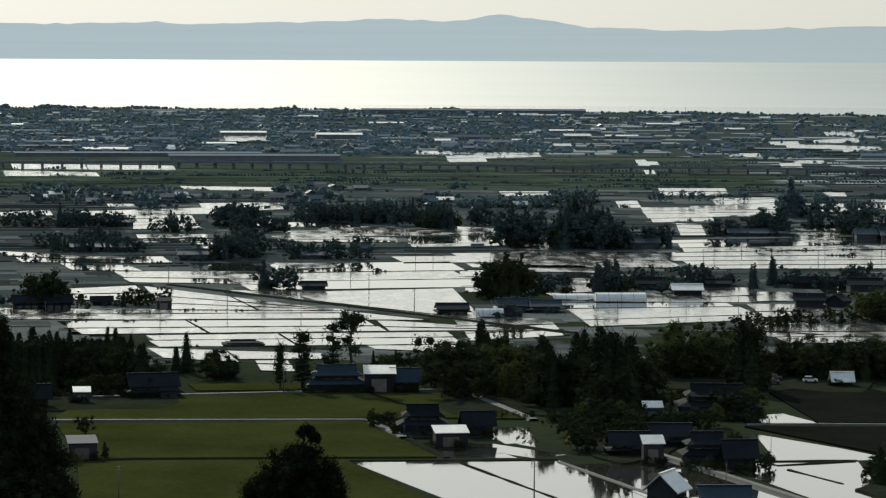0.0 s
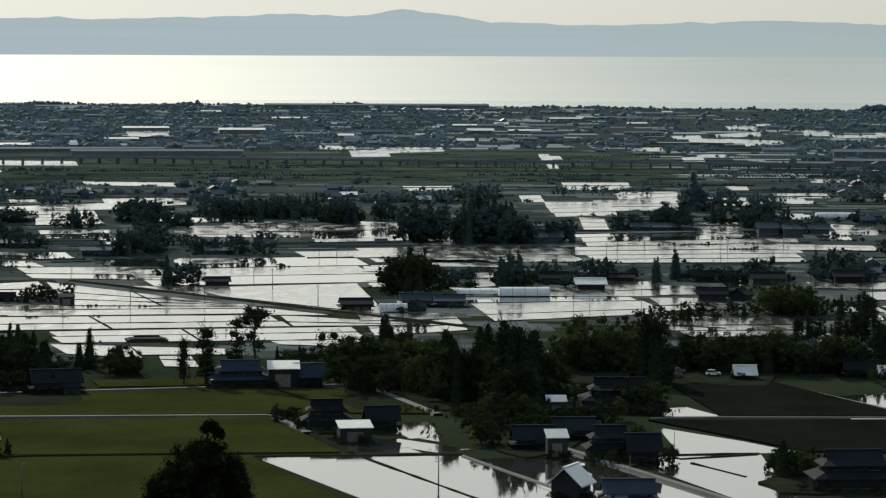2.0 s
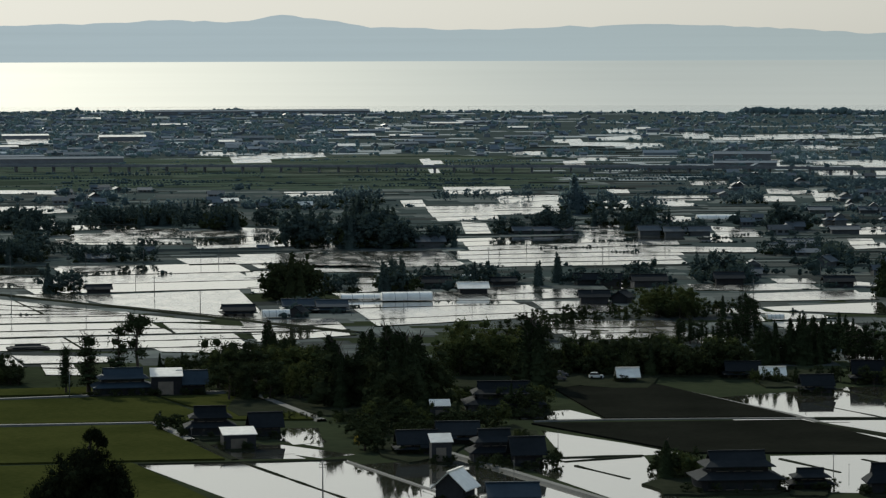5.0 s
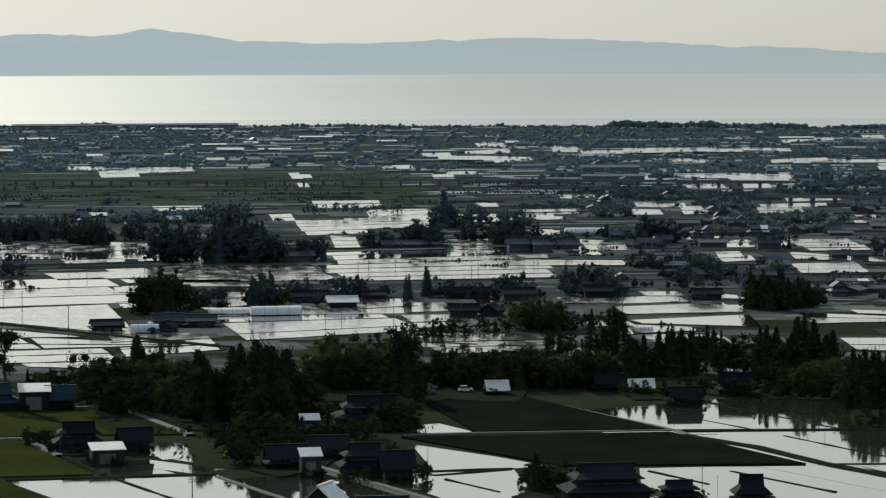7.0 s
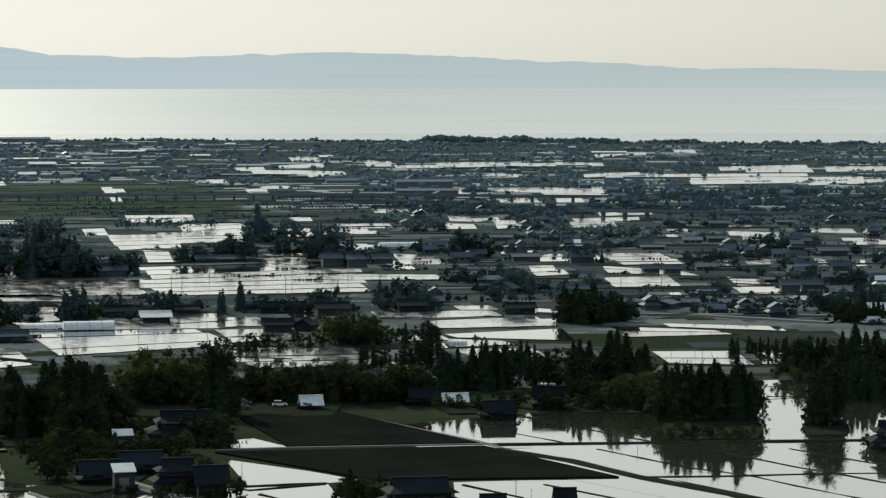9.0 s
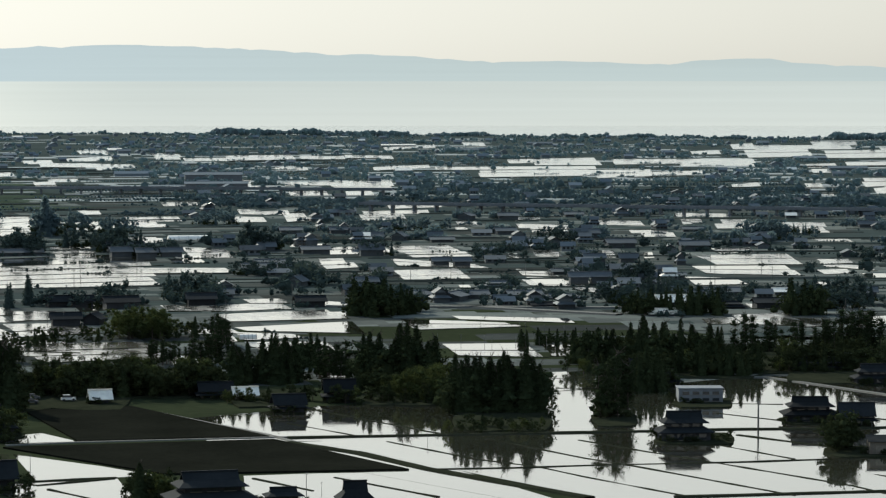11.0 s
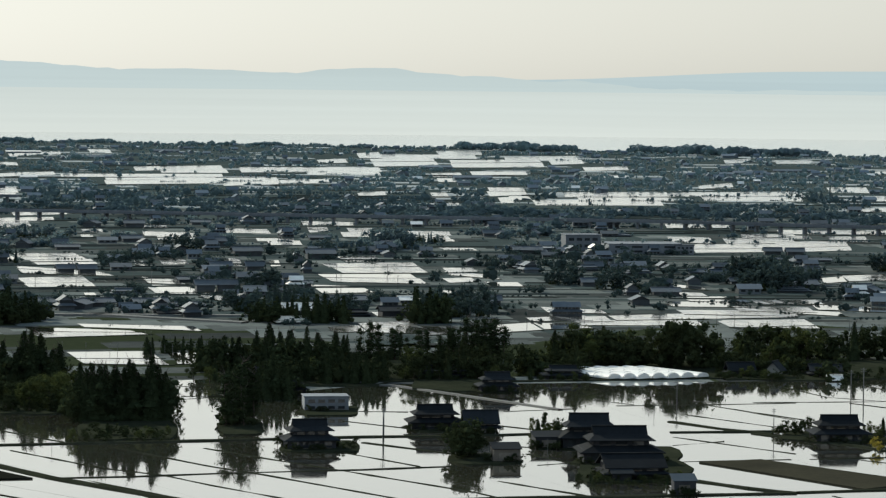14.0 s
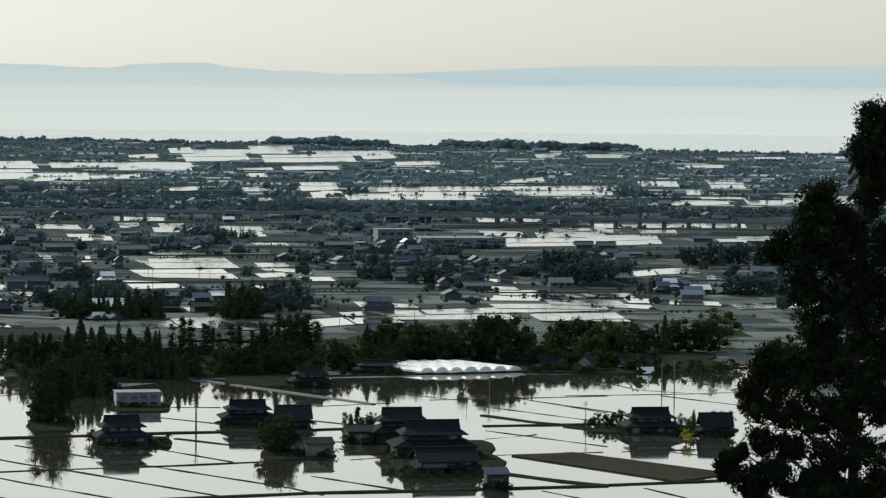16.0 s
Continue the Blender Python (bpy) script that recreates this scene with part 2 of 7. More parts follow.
def slab(bm, four, th):
    """A plate through four corners (upper face), th thick downwards."""
    poly(bm, [(x, y, z - th) for x, y, z in four] + list(four), BOX)


def gable_roof(bm, w, d, z, rise, over=0.6, th=0.18):
    X, Y = w / 2 + over, d / 2 + over
    drop = rise * over / (d / 2)
    for s in (-1, 1):
        slab(bm, [(-X, s * Y, z - drop), (X, s * Y, z - drop), (X, 0, z + rise), (-X, 0, z + rise)], th)
    box(bm, -X - 0.05, X + 0.05, -0.22, 0.22, z + rise - 0.05, z + rise + 0.22)


def hip_roof(bm, w, d, z, rise, over=0.7, th=0.18, top=None, cx=0.0):
    """A hipped roof; with top, a skirt that ends at that half-size."""
    X, Y = w / 2 + over, d / 2 + over
    if top:
        a, b = top
    else:
        a, b = max(X - Y, 0.3), 0.02
    lo = [(-X, -Y, z), (X, -Y, z), (X, Y, z), (-X, Y, z)]
    hi = [(-a, -b, z + rise), (a, -b, z + rise), (a, b, z + rise), (-a, b, z + rise)]
    poly(bm, lo + hi + [(p[0], p[1], p[2] - th) for p in lo], [(0, 1, 5, 4), (1, 2, 6, 5), (2, 3, 7, 6), (3, 0, 4, 7), (4, 5, 6, 7), (8, 9, 1, 0), (9, 10, 2, 1), (10, 11, 3, 2), (11, 8, 0, 3), (11, 10, 9, 8)])
    if not top:
        box(bm, -a - 0.2, a + 0.2, -0.2, 0.2, z + rise - 0.1, z + rise + 0.25)


def ground_height(x, y):
    r = math.hypot(x, y)
    if r > 480:
        return 0.0
    return 78 * math.exp(-(r / 150) ** 1.3) * min(1.0, (480 - r) / 120)


def bearing_turn(x, y):
    """The turn of the field grid at a place."""
    return 6 - 0.8 * math.degrees(math.atan2(x, y))


# ---- ground, sea and far distance ----
def shore(b):
    """Distance of the shoreline at a bearing in degrees."""
    return 4480 - 20 * (b + 5) - 0.22 * max(b, 0) ** 2 + 18 * math.sin(b * 1.9) + 8 * math.sin(b * 5.3 + 1)


def ring_sheet(name, radii, mat, height, b0=-180, b1=180, steps=360):
    vs = []
    grid = []
    for i in range(steps + 1):
        b = b0 + (b1 - b0) * i / steps
        grid.append([(r * math.sin(radians(b)), r * math.cos(radians(b)), height(r * math.sin(radians(b)), r * math.cos(radians(b)))) for r in radii(b)])
    me = bpy.data.meshes.new(name)
    n = len(grid[0])
    flat = [p for row in grid for p in row]
    faces = [(i * n + j, i * n + j + 1, (i + 1) * n + j + 1, (i + 1) * n + j) for i in range(steps) for j in range(n - 1)]
    me.from_pydata(flat, [], faces)
    me.materials.append(mat)
    me.polygons.foreach_set("use_smooth", [True] * len(me.polygons))
    me.update()
    return me


HILLS = (0.0, 8, 16, 26, 38, 52, 68, 86, 108, 132, 160, 190, 225, 265, 310, 360, 420, 480, 700, 1200, 2200, 3200)
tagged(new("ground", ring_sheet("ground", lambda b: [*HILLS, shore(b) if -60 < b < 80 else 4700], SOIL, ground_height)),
       "wide flat earth plain below a grassy hillside", "ground", kind="structure")
tagged(new("water", ring_sheet("water", lambda b: [shore(b) - 30, 4100 + (shore(b) - 3700) * 0.5, 4600, 4930], SEA, lambda x, y: -1.0, -70, 90, 160)),
       "calm hazy sea with sun glitter beyond the shore", "sea", kind="structure")


# a sheet of darker green laid over the soil around the near farms
MEADOW = material("dark_grass", (0.036, 0.044, 0.024), 0.95, second=(0.022, 0.027, 0.016), grain=0.3, patches=0.03, bump=0.2, spec=0.0)
tagged(new("meadow_ground", ring_sheet("meadow_ground", lambda b: [480, 600, 760, 930 + 40 * math.sin(b * 0.7), 1010 + 60 * math.sin(b * 0.5 + 1)], MEADOW, lambda x, y: 0.03, -30, 50, 160)), "dark grassland around the near farms", "grass", kind="structure")


def far_wall(name, low, high, mat, label, r, b0=-70, b1=90, steps=800):
    me = bpy.data.meshes.new(name)
    vs, fs = [], []
    for i in range(steps + 1):
        b = b0 + (b1 - b0) * i / steps
        x, y = r * math.sin(radians(b)), r * math.cos(radians(b))
        vs += [(x, y, low(b)), (x, y, high(b))]
    me.from_pydata(vs, [], [(2 * i, 2 * i + 2, 2 * i + 3, 2 * i + 1) for i in range(steps)])
    me.materials.append(mat)
    return tagged(new(name, me), label, "backdrop", kind="structure")


def level(el, r):
    return EYE + r * math.tan(radians(el))


RIDGE = (
    (-70.0, 0.4), (-14.0, 0.5), (-8.0, 0.504), (-6.89, 0.501), (-5.27, 0.542), (-4.66, 0.505),
    (-3.64, 0.541), (-2.11, 0.56), (-1.09, 0.627), (-0.47, 0.589), (0.14, 0.582), (0.65, 0.656),
    (0.94, 0.709), (1.47, 0.66), (2.04, 0.581), (2.6, 0.482), (4.03, 0.437), (5.64, 0.453),
    (6.46, 0.501), (6.47, 0.457), (7.38, 0.538), (8.51, 0.513), (10.15, 0.445), (11.61, 0.337),
    (12.08, 0.365), (13.05, 0.296), (14.48, 0.213), (15.71, 0.233), (17.55, 0.15), (18.16, 0.251),
    (19.23, 0.271), (19.99, 0.178), (21.22, 0.127), (22.17, 0.05), (22.55, 0.091), (24.21, -0.065),
    (90.0, -0.14),
)


def ridge(b):
    xs, ys = zip(*RIDGE)
    return float(np.interp(b, xs, ys)) + 0.03 * noise.fractal((b * 4.2, 3.3, 0), 0.7, 2.1, 8)


def far_ridge(b):
    return 0.06 + 0.24 / (1 + math.exp(-(b - 24.3) * 0.9)) + 0.006 * noise.fractal((b * 0.9, 9.1, 0), 1.0, 2.0, 4)


# glow colours: sun glitter painted into the sea's left, haze into the hills
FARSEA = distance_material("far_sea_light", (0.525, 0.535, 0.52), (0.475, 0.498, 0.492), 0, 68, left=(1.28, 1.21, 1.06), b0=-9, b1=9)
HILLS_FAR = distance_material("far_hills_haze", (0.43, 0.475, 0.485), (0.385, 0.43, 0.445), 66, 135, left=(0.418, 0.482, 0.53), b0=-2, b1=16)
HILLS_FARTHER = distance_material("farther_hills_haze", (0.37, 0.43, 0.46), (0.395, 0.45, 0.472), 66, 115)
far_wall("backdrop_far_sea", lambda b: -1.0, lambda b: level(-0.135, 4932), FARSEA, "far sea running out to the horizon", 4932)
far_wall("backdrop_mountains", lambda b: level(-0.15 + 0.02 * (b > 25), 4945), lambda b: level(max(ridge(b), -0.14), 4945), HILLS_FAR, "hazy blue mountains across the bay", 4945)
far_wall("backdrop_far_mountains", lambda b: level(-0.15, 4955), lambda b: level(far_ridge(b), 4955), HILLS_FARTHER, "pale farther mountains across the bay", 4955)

# ---- paddies, fields, banks and roads ----
WATERS_A = [
    (223, 811, 237, 814, 226, 767, 214, 769), (-50, 823, -40, 821, -36, 787, -46, 789), (166, 842, 174, 841, 166, 795, 157, 790),
    (-80, 848, -58, 844, -52, 810, -73, 821), (-58, 842, -32, 836, -28, 820, -53, 818), (-23, 866, 2, 894, 7, 839, -18, 848),
    (131, 885, 140, 884, 136, 847, 128, 848), (244, 894, 260, 892, 252, 856, 237, 858), (-86, 886, 2, 903, 7, 865, -77, 851),
    (216, 905, 243, 902, 236, 855, 212, 865), (160, 925, 186, 921, 184, 882, 159, 888), (91, 933, 133, 934, 133, 875, 93, 871),
]
WATERS_B = [
    (-116, 932, -22, 943, -15, 904, -104, 888), (2, 948, 33, 952, 36, 893, 7, 874), (88, 945, 110, 942, 109, 900, 89, 913),
    (-21, 943, 17, 918, 20, 908, -16, 904), (155, 948, 162, 948, 160, 927, 152, 924), (164, 962, 181, 950, 182, 935, 162, 931),
    (459, 973, 493, 973, 479, 933, 451, 945), (350, 973, 361, 970, 352, 939, 340, 937), (368, 968, 394, 979, 386, 949, 361, 939),
    (-32, 976, -7, 946, -4, 942, -28, 942), (-141, 980, -111, 977, -101, 940, -129, 936), (462, 976, 491, 973, 483, 946, 450, 943),
]
WATERS_C = [
    (-120, 975, -30, 983, -23, 948, -110, 935), (167, 979, 209, 995, 203, 947, 169, 964), (394, 979, 409, 970, 405, 951, 387, 951),
    (150, 975, 166, 973, 166, 956, 150, 955), (336, 991, 358, 996, 343, 943, 327, 952), (321, 978, 334, 982, 328, 956, 316, 955),
    (411, 985, 454, 977, 446, 953, 406, 964), (225, 1001, 257, 976, 258, 961, 220, 956), (36, 1011, 94, 1015, 100, 952, 43, 921),
    (551, 998, 600, 1001, 589, 975, 541, 972), (96, 1010, 124, 1010, 124, 967, 97, 958), (419, 1002, 431, 1002, 423, 977, 411, 978),
]
WATERS_D = [
    (245, 1010, 280, 990, 277, 970, 244, 994), (400, 1001, 425, 1006, 418, 984, 396, 984), (432, 1004, 505, 1012, 494, 981, 426, 982),
    (-53, 1050, 4, 1069, 13, 943, -40, 1013), (505, 1023, 521, 1001, 513, 980, 498, 1002), (467, 1024, 507, 1011, 497, 985, 461, 1003),
    (528, 1038, 553, 1009, 545, 988, 518, 1013), (495, 1037, 521, 1025, 511, 999, 487, 1013), (170, 1034, 211, 1047, 208, 1005, 170, 1002),
    (209, 1037, 215, 1036, 210, 1005, 204, 1005), (357, 1039, 370, 1033, 363, 1005, 352, 1016), (-103, 1075, -40, 989, -32, 975, -86, 976),
]
WATERS_E = [
    (425, 1049, 441, 1030, 436, 1011, 417, 1022), (34, 1052, 101, 1053, 102, 1016, 38, 1014), (-130, 1059, -104, 1077, -92, 1012, -119, 1012),
    (-72, 1057, -50, 1058, -44, 1015, -68, 1044), (102, 1063, 121, 1064, 120, 1025, 102, 1020), (481, 1065, 510, 1055, 501, 1027, 473, 1040),
    (516, 1064, 542, 1060, 534, 1037, 507, 1038), (517, 1063, 541, 1063, 532, 1040, 510, 1043), (86, 1073, 107, 1085, 107, 1049, 87, 1038),
    (171, 1072, 202, 1085, 200, 1051, 171, 1046), (158, 1080, 175, 1078, 173, 1049, 157, 1051), (497, 1087, 523, 1087, 511, 1052, 491, 1063),
]
WATERS_F = [
    (215, 1091, 226, 1074, 224, 1050, 212, 1061), (129, 1089, 144, 1101, 142, 1066, 128, 1055), (191, 1103, 206, 1101, 204, 1079, 190, 1081),
    (370, 1111, 377, 1109, 371, 1089, 365, 1090), (507, 1114, 516, 1105, 510, 1087, 500, 1092), (-81, 1133, 5, 1159, 15, 1078, -66, 1056),
    (46, 1154, 54, 1154, 51, 1058, 43, 1053), (5, 1162, 19, 1162, 20, 1063, 7, 1052), (-122, 1147, -74, 1148, -63, 1085, -109, 1092),
    (324, 1147, 329, 1127, 323, 1097, 319, 1123), (420, 1141, 426, 1140, 418, 1115, 412, 1117), (626, 1154, 630, 1153, 615, 1123, 610, 1124),
]
WATERS_G = [
    (525, 1163, 532, 1139, 524, 1117, 518, 1139), (283, 1156, 288, 1156, 284, 1134, 279, 1135), (315, 1183, 332, 1159, 328, 1133, 309, 1148),
    (381, 1182, 399, 1171, 392, 1135, 370, 1133), (320, 1195, 342, 1176, 337, 1144, 313, 1150), (606, 1183, 621, 1191, 605, 1156, 590, 1148),
    (-146, 1193, -117, 1177, -109, 1148, -136, 1151), (456, 1186, 470, 1183, 462, 1156, 449, 1159), (18, 1197, 54, 1190, 57, 1150, 22, 1156),
    (-67, 1191, 3, 1209, 9, 1160, -59, 1144), (-97, 1197, -72, 1191, -65, 1155, -89, 1155), (622, 1195, 646, 1201, 628, 1161, 607, 1159),
]
WATERS_H = [
    (-65, 1198, -43, 1198, -38, 1171, -59, 1162), (447, 1211, 462, 1215, 454, 1187, 440, 1183), (-125, 1229, -109, 1230, -103, 1195, -118, 1188),
    (405, 1248, 447, 1242, 430, 1178, 396, 1200), (-173, 1243, -106, 1220, -99, 1191, -161, 1193), (277, 1249, 310, 1261, 298, 1191, 270, 1190),
    (329, 1247, 340, 1224, 335, 1194, 321, 1205), (1, 1261, 87, 1278, 91, 1181, 11, 1176), (-21, 1239, 23, 1247, 27, 1205, -15, 1200),
    (86, 1271, 184, 1296, 179, 1183, 91, 1174), (466, 1260, 477, 1229, 469, 1200, 458, 1230), (-179, 1260, -152, 1244, -145, 1214, -172, 1232),
]
WATERS_I = [
    (473, 1282, 487, 1279, 479, 1251, 463, 1247), (155, 1299, 216, 1282, 215, 1248, 154, 1258), (258, 1297, 275, 1307, 270, 1272, 254, 1263),
    (431, 1322, 476, 1325, 456, 1248, 417, 1253), (295, 1334, 323, 1278, 321, 1252, 287, 1278), (25, 1338, 49, 1328, 51, 1264, 29, 1262),
    (-104, 1319, -83, 1353, -75, 1291, -96, 1274), (266, 1349, 279, 1348, 270, 1295, 257, 1289), (415, 1348, 421, 1351, 409, 1309, 403, 1306),
    (97, 1356, 203, 1398, 193, 1305, 94, 1272), (202, 1356, 216, 1350, 214, 1317, 200, 1319), (355, 1357, 360, 1357, 351, 1320, 346, 1320),
]
WATERS_J = [
    (-19, 1369, 26, 1388, 28, 1312, -15, 1295), (402, 1369, 408, 1368, 393, 1313, 388, 1318), (741, 1363, 763, 1368, 740, 1321, 714, 1307),
    (370, 1374, 381, 1364, 374, 1330, 360, 1327), (455, 1372, 476, 1377, 464, 1332, 446, 1332), (-78, 1376, -18, 1369, -16, 1330, -74, 1332),
    (-135, 1378, -103, 1384, -97, 1328, -127, 1319), (311, 1371, 341, 1377, 335, 1338, 307, 1337), (206, 1381, 234, 1383, 232, 1353, 205, 1351),
    (5, 1456, 28, 1442, 30, 1323, 9, 1323), (276, 1420, 315, 1430, 308, 1371, 270, 1362), (162, 1460, 183, 1461, 171, 1334, 153, 1341),
]
WATERS_K = [
    (774, 1417, 788, 1414, 773, 1381, 754, 1375), (315, 1426, 347, 1427, 340, 1377, 309, 1375), (-72, 1411, 28, 1442, 29, 1394, -68, 1369),
    (221, 1444, 239, 1423, 235, 1374, 214, 1367), (667, 1448, 723, 1442, 692, 1375, 637, 1376), (795, 1436, 854, 1434, 830, 1390, 767, 1382),
    (720, 1460, 770, 1472, 726, 1381, 681, 1371), (530, 1443, 546, 1434, 540, 1412, 525, 1421), (-59, 1453, -22, 1452, -19, 1406, -56, 1403),
    (110, 1494, 122, 1480, 117, 1388, 104, 1378), (274, 1465, 292, 1453, 288, 1418, 271, 1434), (-75, 1486, -39, 1480, -37, 1441, -72, 1447),
]
WATERS_L = [
    (712, 1503, 750, 1495, 729, 1450, 690, 1452), (779, 1514, 800, 1509, 774, 1456, 754, 1461), (690, 1526, 709, 1510, 684, 1453, 669, 1474),
    (-157, 1541, -122, 1547, -109, 1439, -140, 1411), (-96, 1531, -84, 1542, -77, 1452, -88, 1446), (466, 1518, 483, 1514, 472, 1475, 454, 1473),
    (755, 1526, 773, 1522, 756, 1485, 738, 1490), (207, 1534, 224, 1535, 218, 1479, 201, 1478), (208, 1528, 225, 1521, 221, 1488, 203, 1485),
    (741, 1542, 771, 1536, 759, 1510, 724, 1504), (553, 1560, 577, 1549, 560, 1496, 532, 1496), (470, 1552, 487, 1537, 480, 1513, 461, 1517),
]
WATERS_M = [
    (-221, 1562, -199, 1592, -191, 1543, -213, 1519), (424, 1575, 444, 1573, 434, 1532, 414, 1534), (785, 1587, 875, 1567, 851, 1521, 764, 1541),
    (-182, 1578, -118, 1627, -111, 1561, -176, 1537), (532, 1599, 568, 1596, 552, 1547, 517, 1549), (389, 1596, 396, 1596, 388, 1559, 381, 1560),
    (573, 1607, 594, 1597, 579, 1552, 559, 1563), (102, 1648, 139, 1650, 133, 1517, 98, 1500), (429, 1623, 454, 1602, 446, 1571, 419, 1579),
    (129, 1668, 187, 1677, 179, 1567, 124, 1554), (481, 1652, 503, 1635, 491, 1589, 469, 1606), (551, 1646, 566, 1643, 552, 1596, 537, 1599),
]
WATERS_N = [
    (533, 1663, 545, 1660, 530, 1607, 514, 1597), (-101, 1663, -87, 1683, -81, 1610, -95, 1597), (754, 1671, 792, 1664, 770, 1614, 733, 1621),
    (407, 1670, 419, 1669, 408, 1617, 396, 1618), (-179, 1667, -164, 1675, -159, 1632, -173, 1625), (-130, 1669, -95, 1684, -90, 1631, -124, 1617),
    (219, 1674, 248, 1665, 244, 1632, 215, 1634), (195, 1701, 217, 1703, 208, 1611, 187, 1597), (222, 1691, 247, 1693, 240, 1631, 216, 1629),
    (446, 1693, 462, 1692, 453, 1657, 438, 1658), (93, 1718, 107, 1725, 104, 1645, 91, 1644), (552, 1731, 579, 1711, 566, 1668, 537, 1680),
]
WATERS_O = [
    (297, 1748, 313, 1733, 305, 1677, 287, 1679), (148, 1762, 189, 1788, 181, 1674, 140, 1621), (370, 1749, 399, 1754, 386, 1689, 356, 1672),
    (237, 1754, 268, 1751, 262, 1694, 231, 1697), (329, 1767, 346, 1780, 331, 1688, 315, 1676), (381, 1792, 424, 1803, 414, 1757, 373, 1746),
    (323, 1805, 343, 1818, 334, 1764, 317, 1758), (315, 1836, 329, 1835, 318, 1765, 306, 1773), (32, 1836, 63, 1837, 63, 1774, 32, 1773),
    (222, 1844, 235, 1843, 229, 1780, 216, 1781), (977, 1851, 1040, 1888, 1006, 1822, 955, 1805), (127, 1887, 170, 1889, 164, 1793, 123, 1791),
]
WATERS_P = [
    (1047, 1877, 1166, 1896, 1121, 1819, 1009, 1803), (-158, 1884, -93, 1868, -89, 1814, -152, 1837), (418, 1892, 455, 1906, 441, 1838, 405, 1825),
    (286, 1946, 300, 1945, 293, 1891, 280, 1892), (1056, 1958, 1078, 1932, 1052, 1882, 1025, 1897), (302, 1945, 309, 1944, 303, 1898, 296, 1899),
    (813, 2024, 913, 2030, 867, 1920, 780, 1935), (740, 1995, 748, 1993, 733, 1952, 726, 1953), (1098, 2063, 1117, 2071, 1061, 1963, 1049, 1965),
    (805, 2068, 825, 2087, 786, 1983, 768, 1966), (966, 2077, 1036, 2054, 1000, 1979, 933, 2001), (866, 2070, 936, 2059, 908, 1994, 841, 2005),
]
WATERS_Q = [
    (-264, 2105, -230, 2090, -220, 2024, -253, 2029), (825, 2099, 840, 2096, 816, 2030, 790, 2003), (436, 2104, 455, 2103, 441, 2030, 422, 2032),
    (-296, 2111, -263, 2106, -252, 2029, -282, 2025), (397, 2108, 424, 2105, 411, 2033, 385, 2035), (896, 2170, 1086, 2154, 1047, 2071, 860, 2077),
    (792, 2173, 805, 2171, 770, 2070, 758, 2072), (138, 2181, 146, 2182, 143, 2110, 135, 2109), (735, 2170, 767, 2201, 744, 2129, 713, 2101),
    (843, 2190, 873, 2185, 851, 2124, 810, 2097), (445, 2190, 487, 2186, 476, 2129, 435, 2132), (1213, 2236, 1244, 2231, 1165, 2083, 1136, 2087),
]
WATERS_R = [
    (389, 2216, 407, 2204, 400, 2156, 380, 2157), (-308, 2240, -190, 2223, -181, 2137, -293, 2143), (1160, 2257, 1194, 2252, 1136, 2137, 1104, 2142),
    (876, 2274, 905, 2270, 876, 2192, 848, 2196), (464, 2306, 513, 2302, 491, 2193, 445, 2196), (428, 2296, 466, 2293, 453, 2218, 416, 2221),
    (405, 2360, 414, 2347, 386, 2179, 378, 2190), (248, 2332, 266, 2347, 255, 2230, 239, 2227), (143, 2329, 153, 2343, 147, 2237, 138, 2213),
    (1068, 2301, 1128, 2364, 1083, 2266, 1032, 2220), (151, 2355, 160, 2356, 157, 2284, 148, 2282), (145, 2391, 154, 2406, 151, 2318, 142, 2317),
]
WATERS_S = [
    (267, 2410, 290, 2400, 282, 2325, 260, 2334), (0, 2461, 32, 2508, 33, 2337, 4, 2321), (705, 2420, 815, 2479, 787, 2389, 679, 2323),
    (916, 2497, 935, 2495, 903, 2403, 884, 2405), (631, 2525, 738, 2533, 699, 2387, 595, 2368), (678, 2512, 786, 2529, 759, 2436, 656, 2421),
    (19, 2549, 79, 2559, 79, 2460, 21, 2398), (230, 2554, 259, 2588, 251, 2487, 223, 2456), (-24, 2602, 6, 2576, 8, 2476, -21, 2500),
    (963, 2640, 997, 2654, 955, 2534, 928, 2537), (624, 2634, 766, 2625, 743, 2542, 606, 2551), (492, 2675, 518, 2657, 503, 2573, 478, 2590),
]
WATERS_T = [
    (571, 2638, 635, 2700, 616, 2612, 554, 2554), (1018, 2687, 1071, 2681, 1037, 2590, 980, 2580), (1428, 2681, 1479, 2695, 1428, 2598, 1379, 2585),
    (861, 2686, 934, 2696, 905, 2606, 835, 2597), (345, 2743, 365, 2746, 351, 2618, 330, 2599), (347, 2752, 371, 2750, 364, 2677, 330, 2599),
    (753, 2789, 815, 2782, 781, 2654, 721, 2661), (340, 2823, 379, 2767, 368, 2676, 331, 2729), (307, 2839, 383, 2766, 372, 2667, 296, 2718),
    (842, 2836, 978, 2823, 935, 2689, 796, 2669), (1186, 2822, 1249, 2857, 1198, 2735, 1139, 2703), (746, 2856, 842, 2889, 805, 2752, 714, 2723),
]
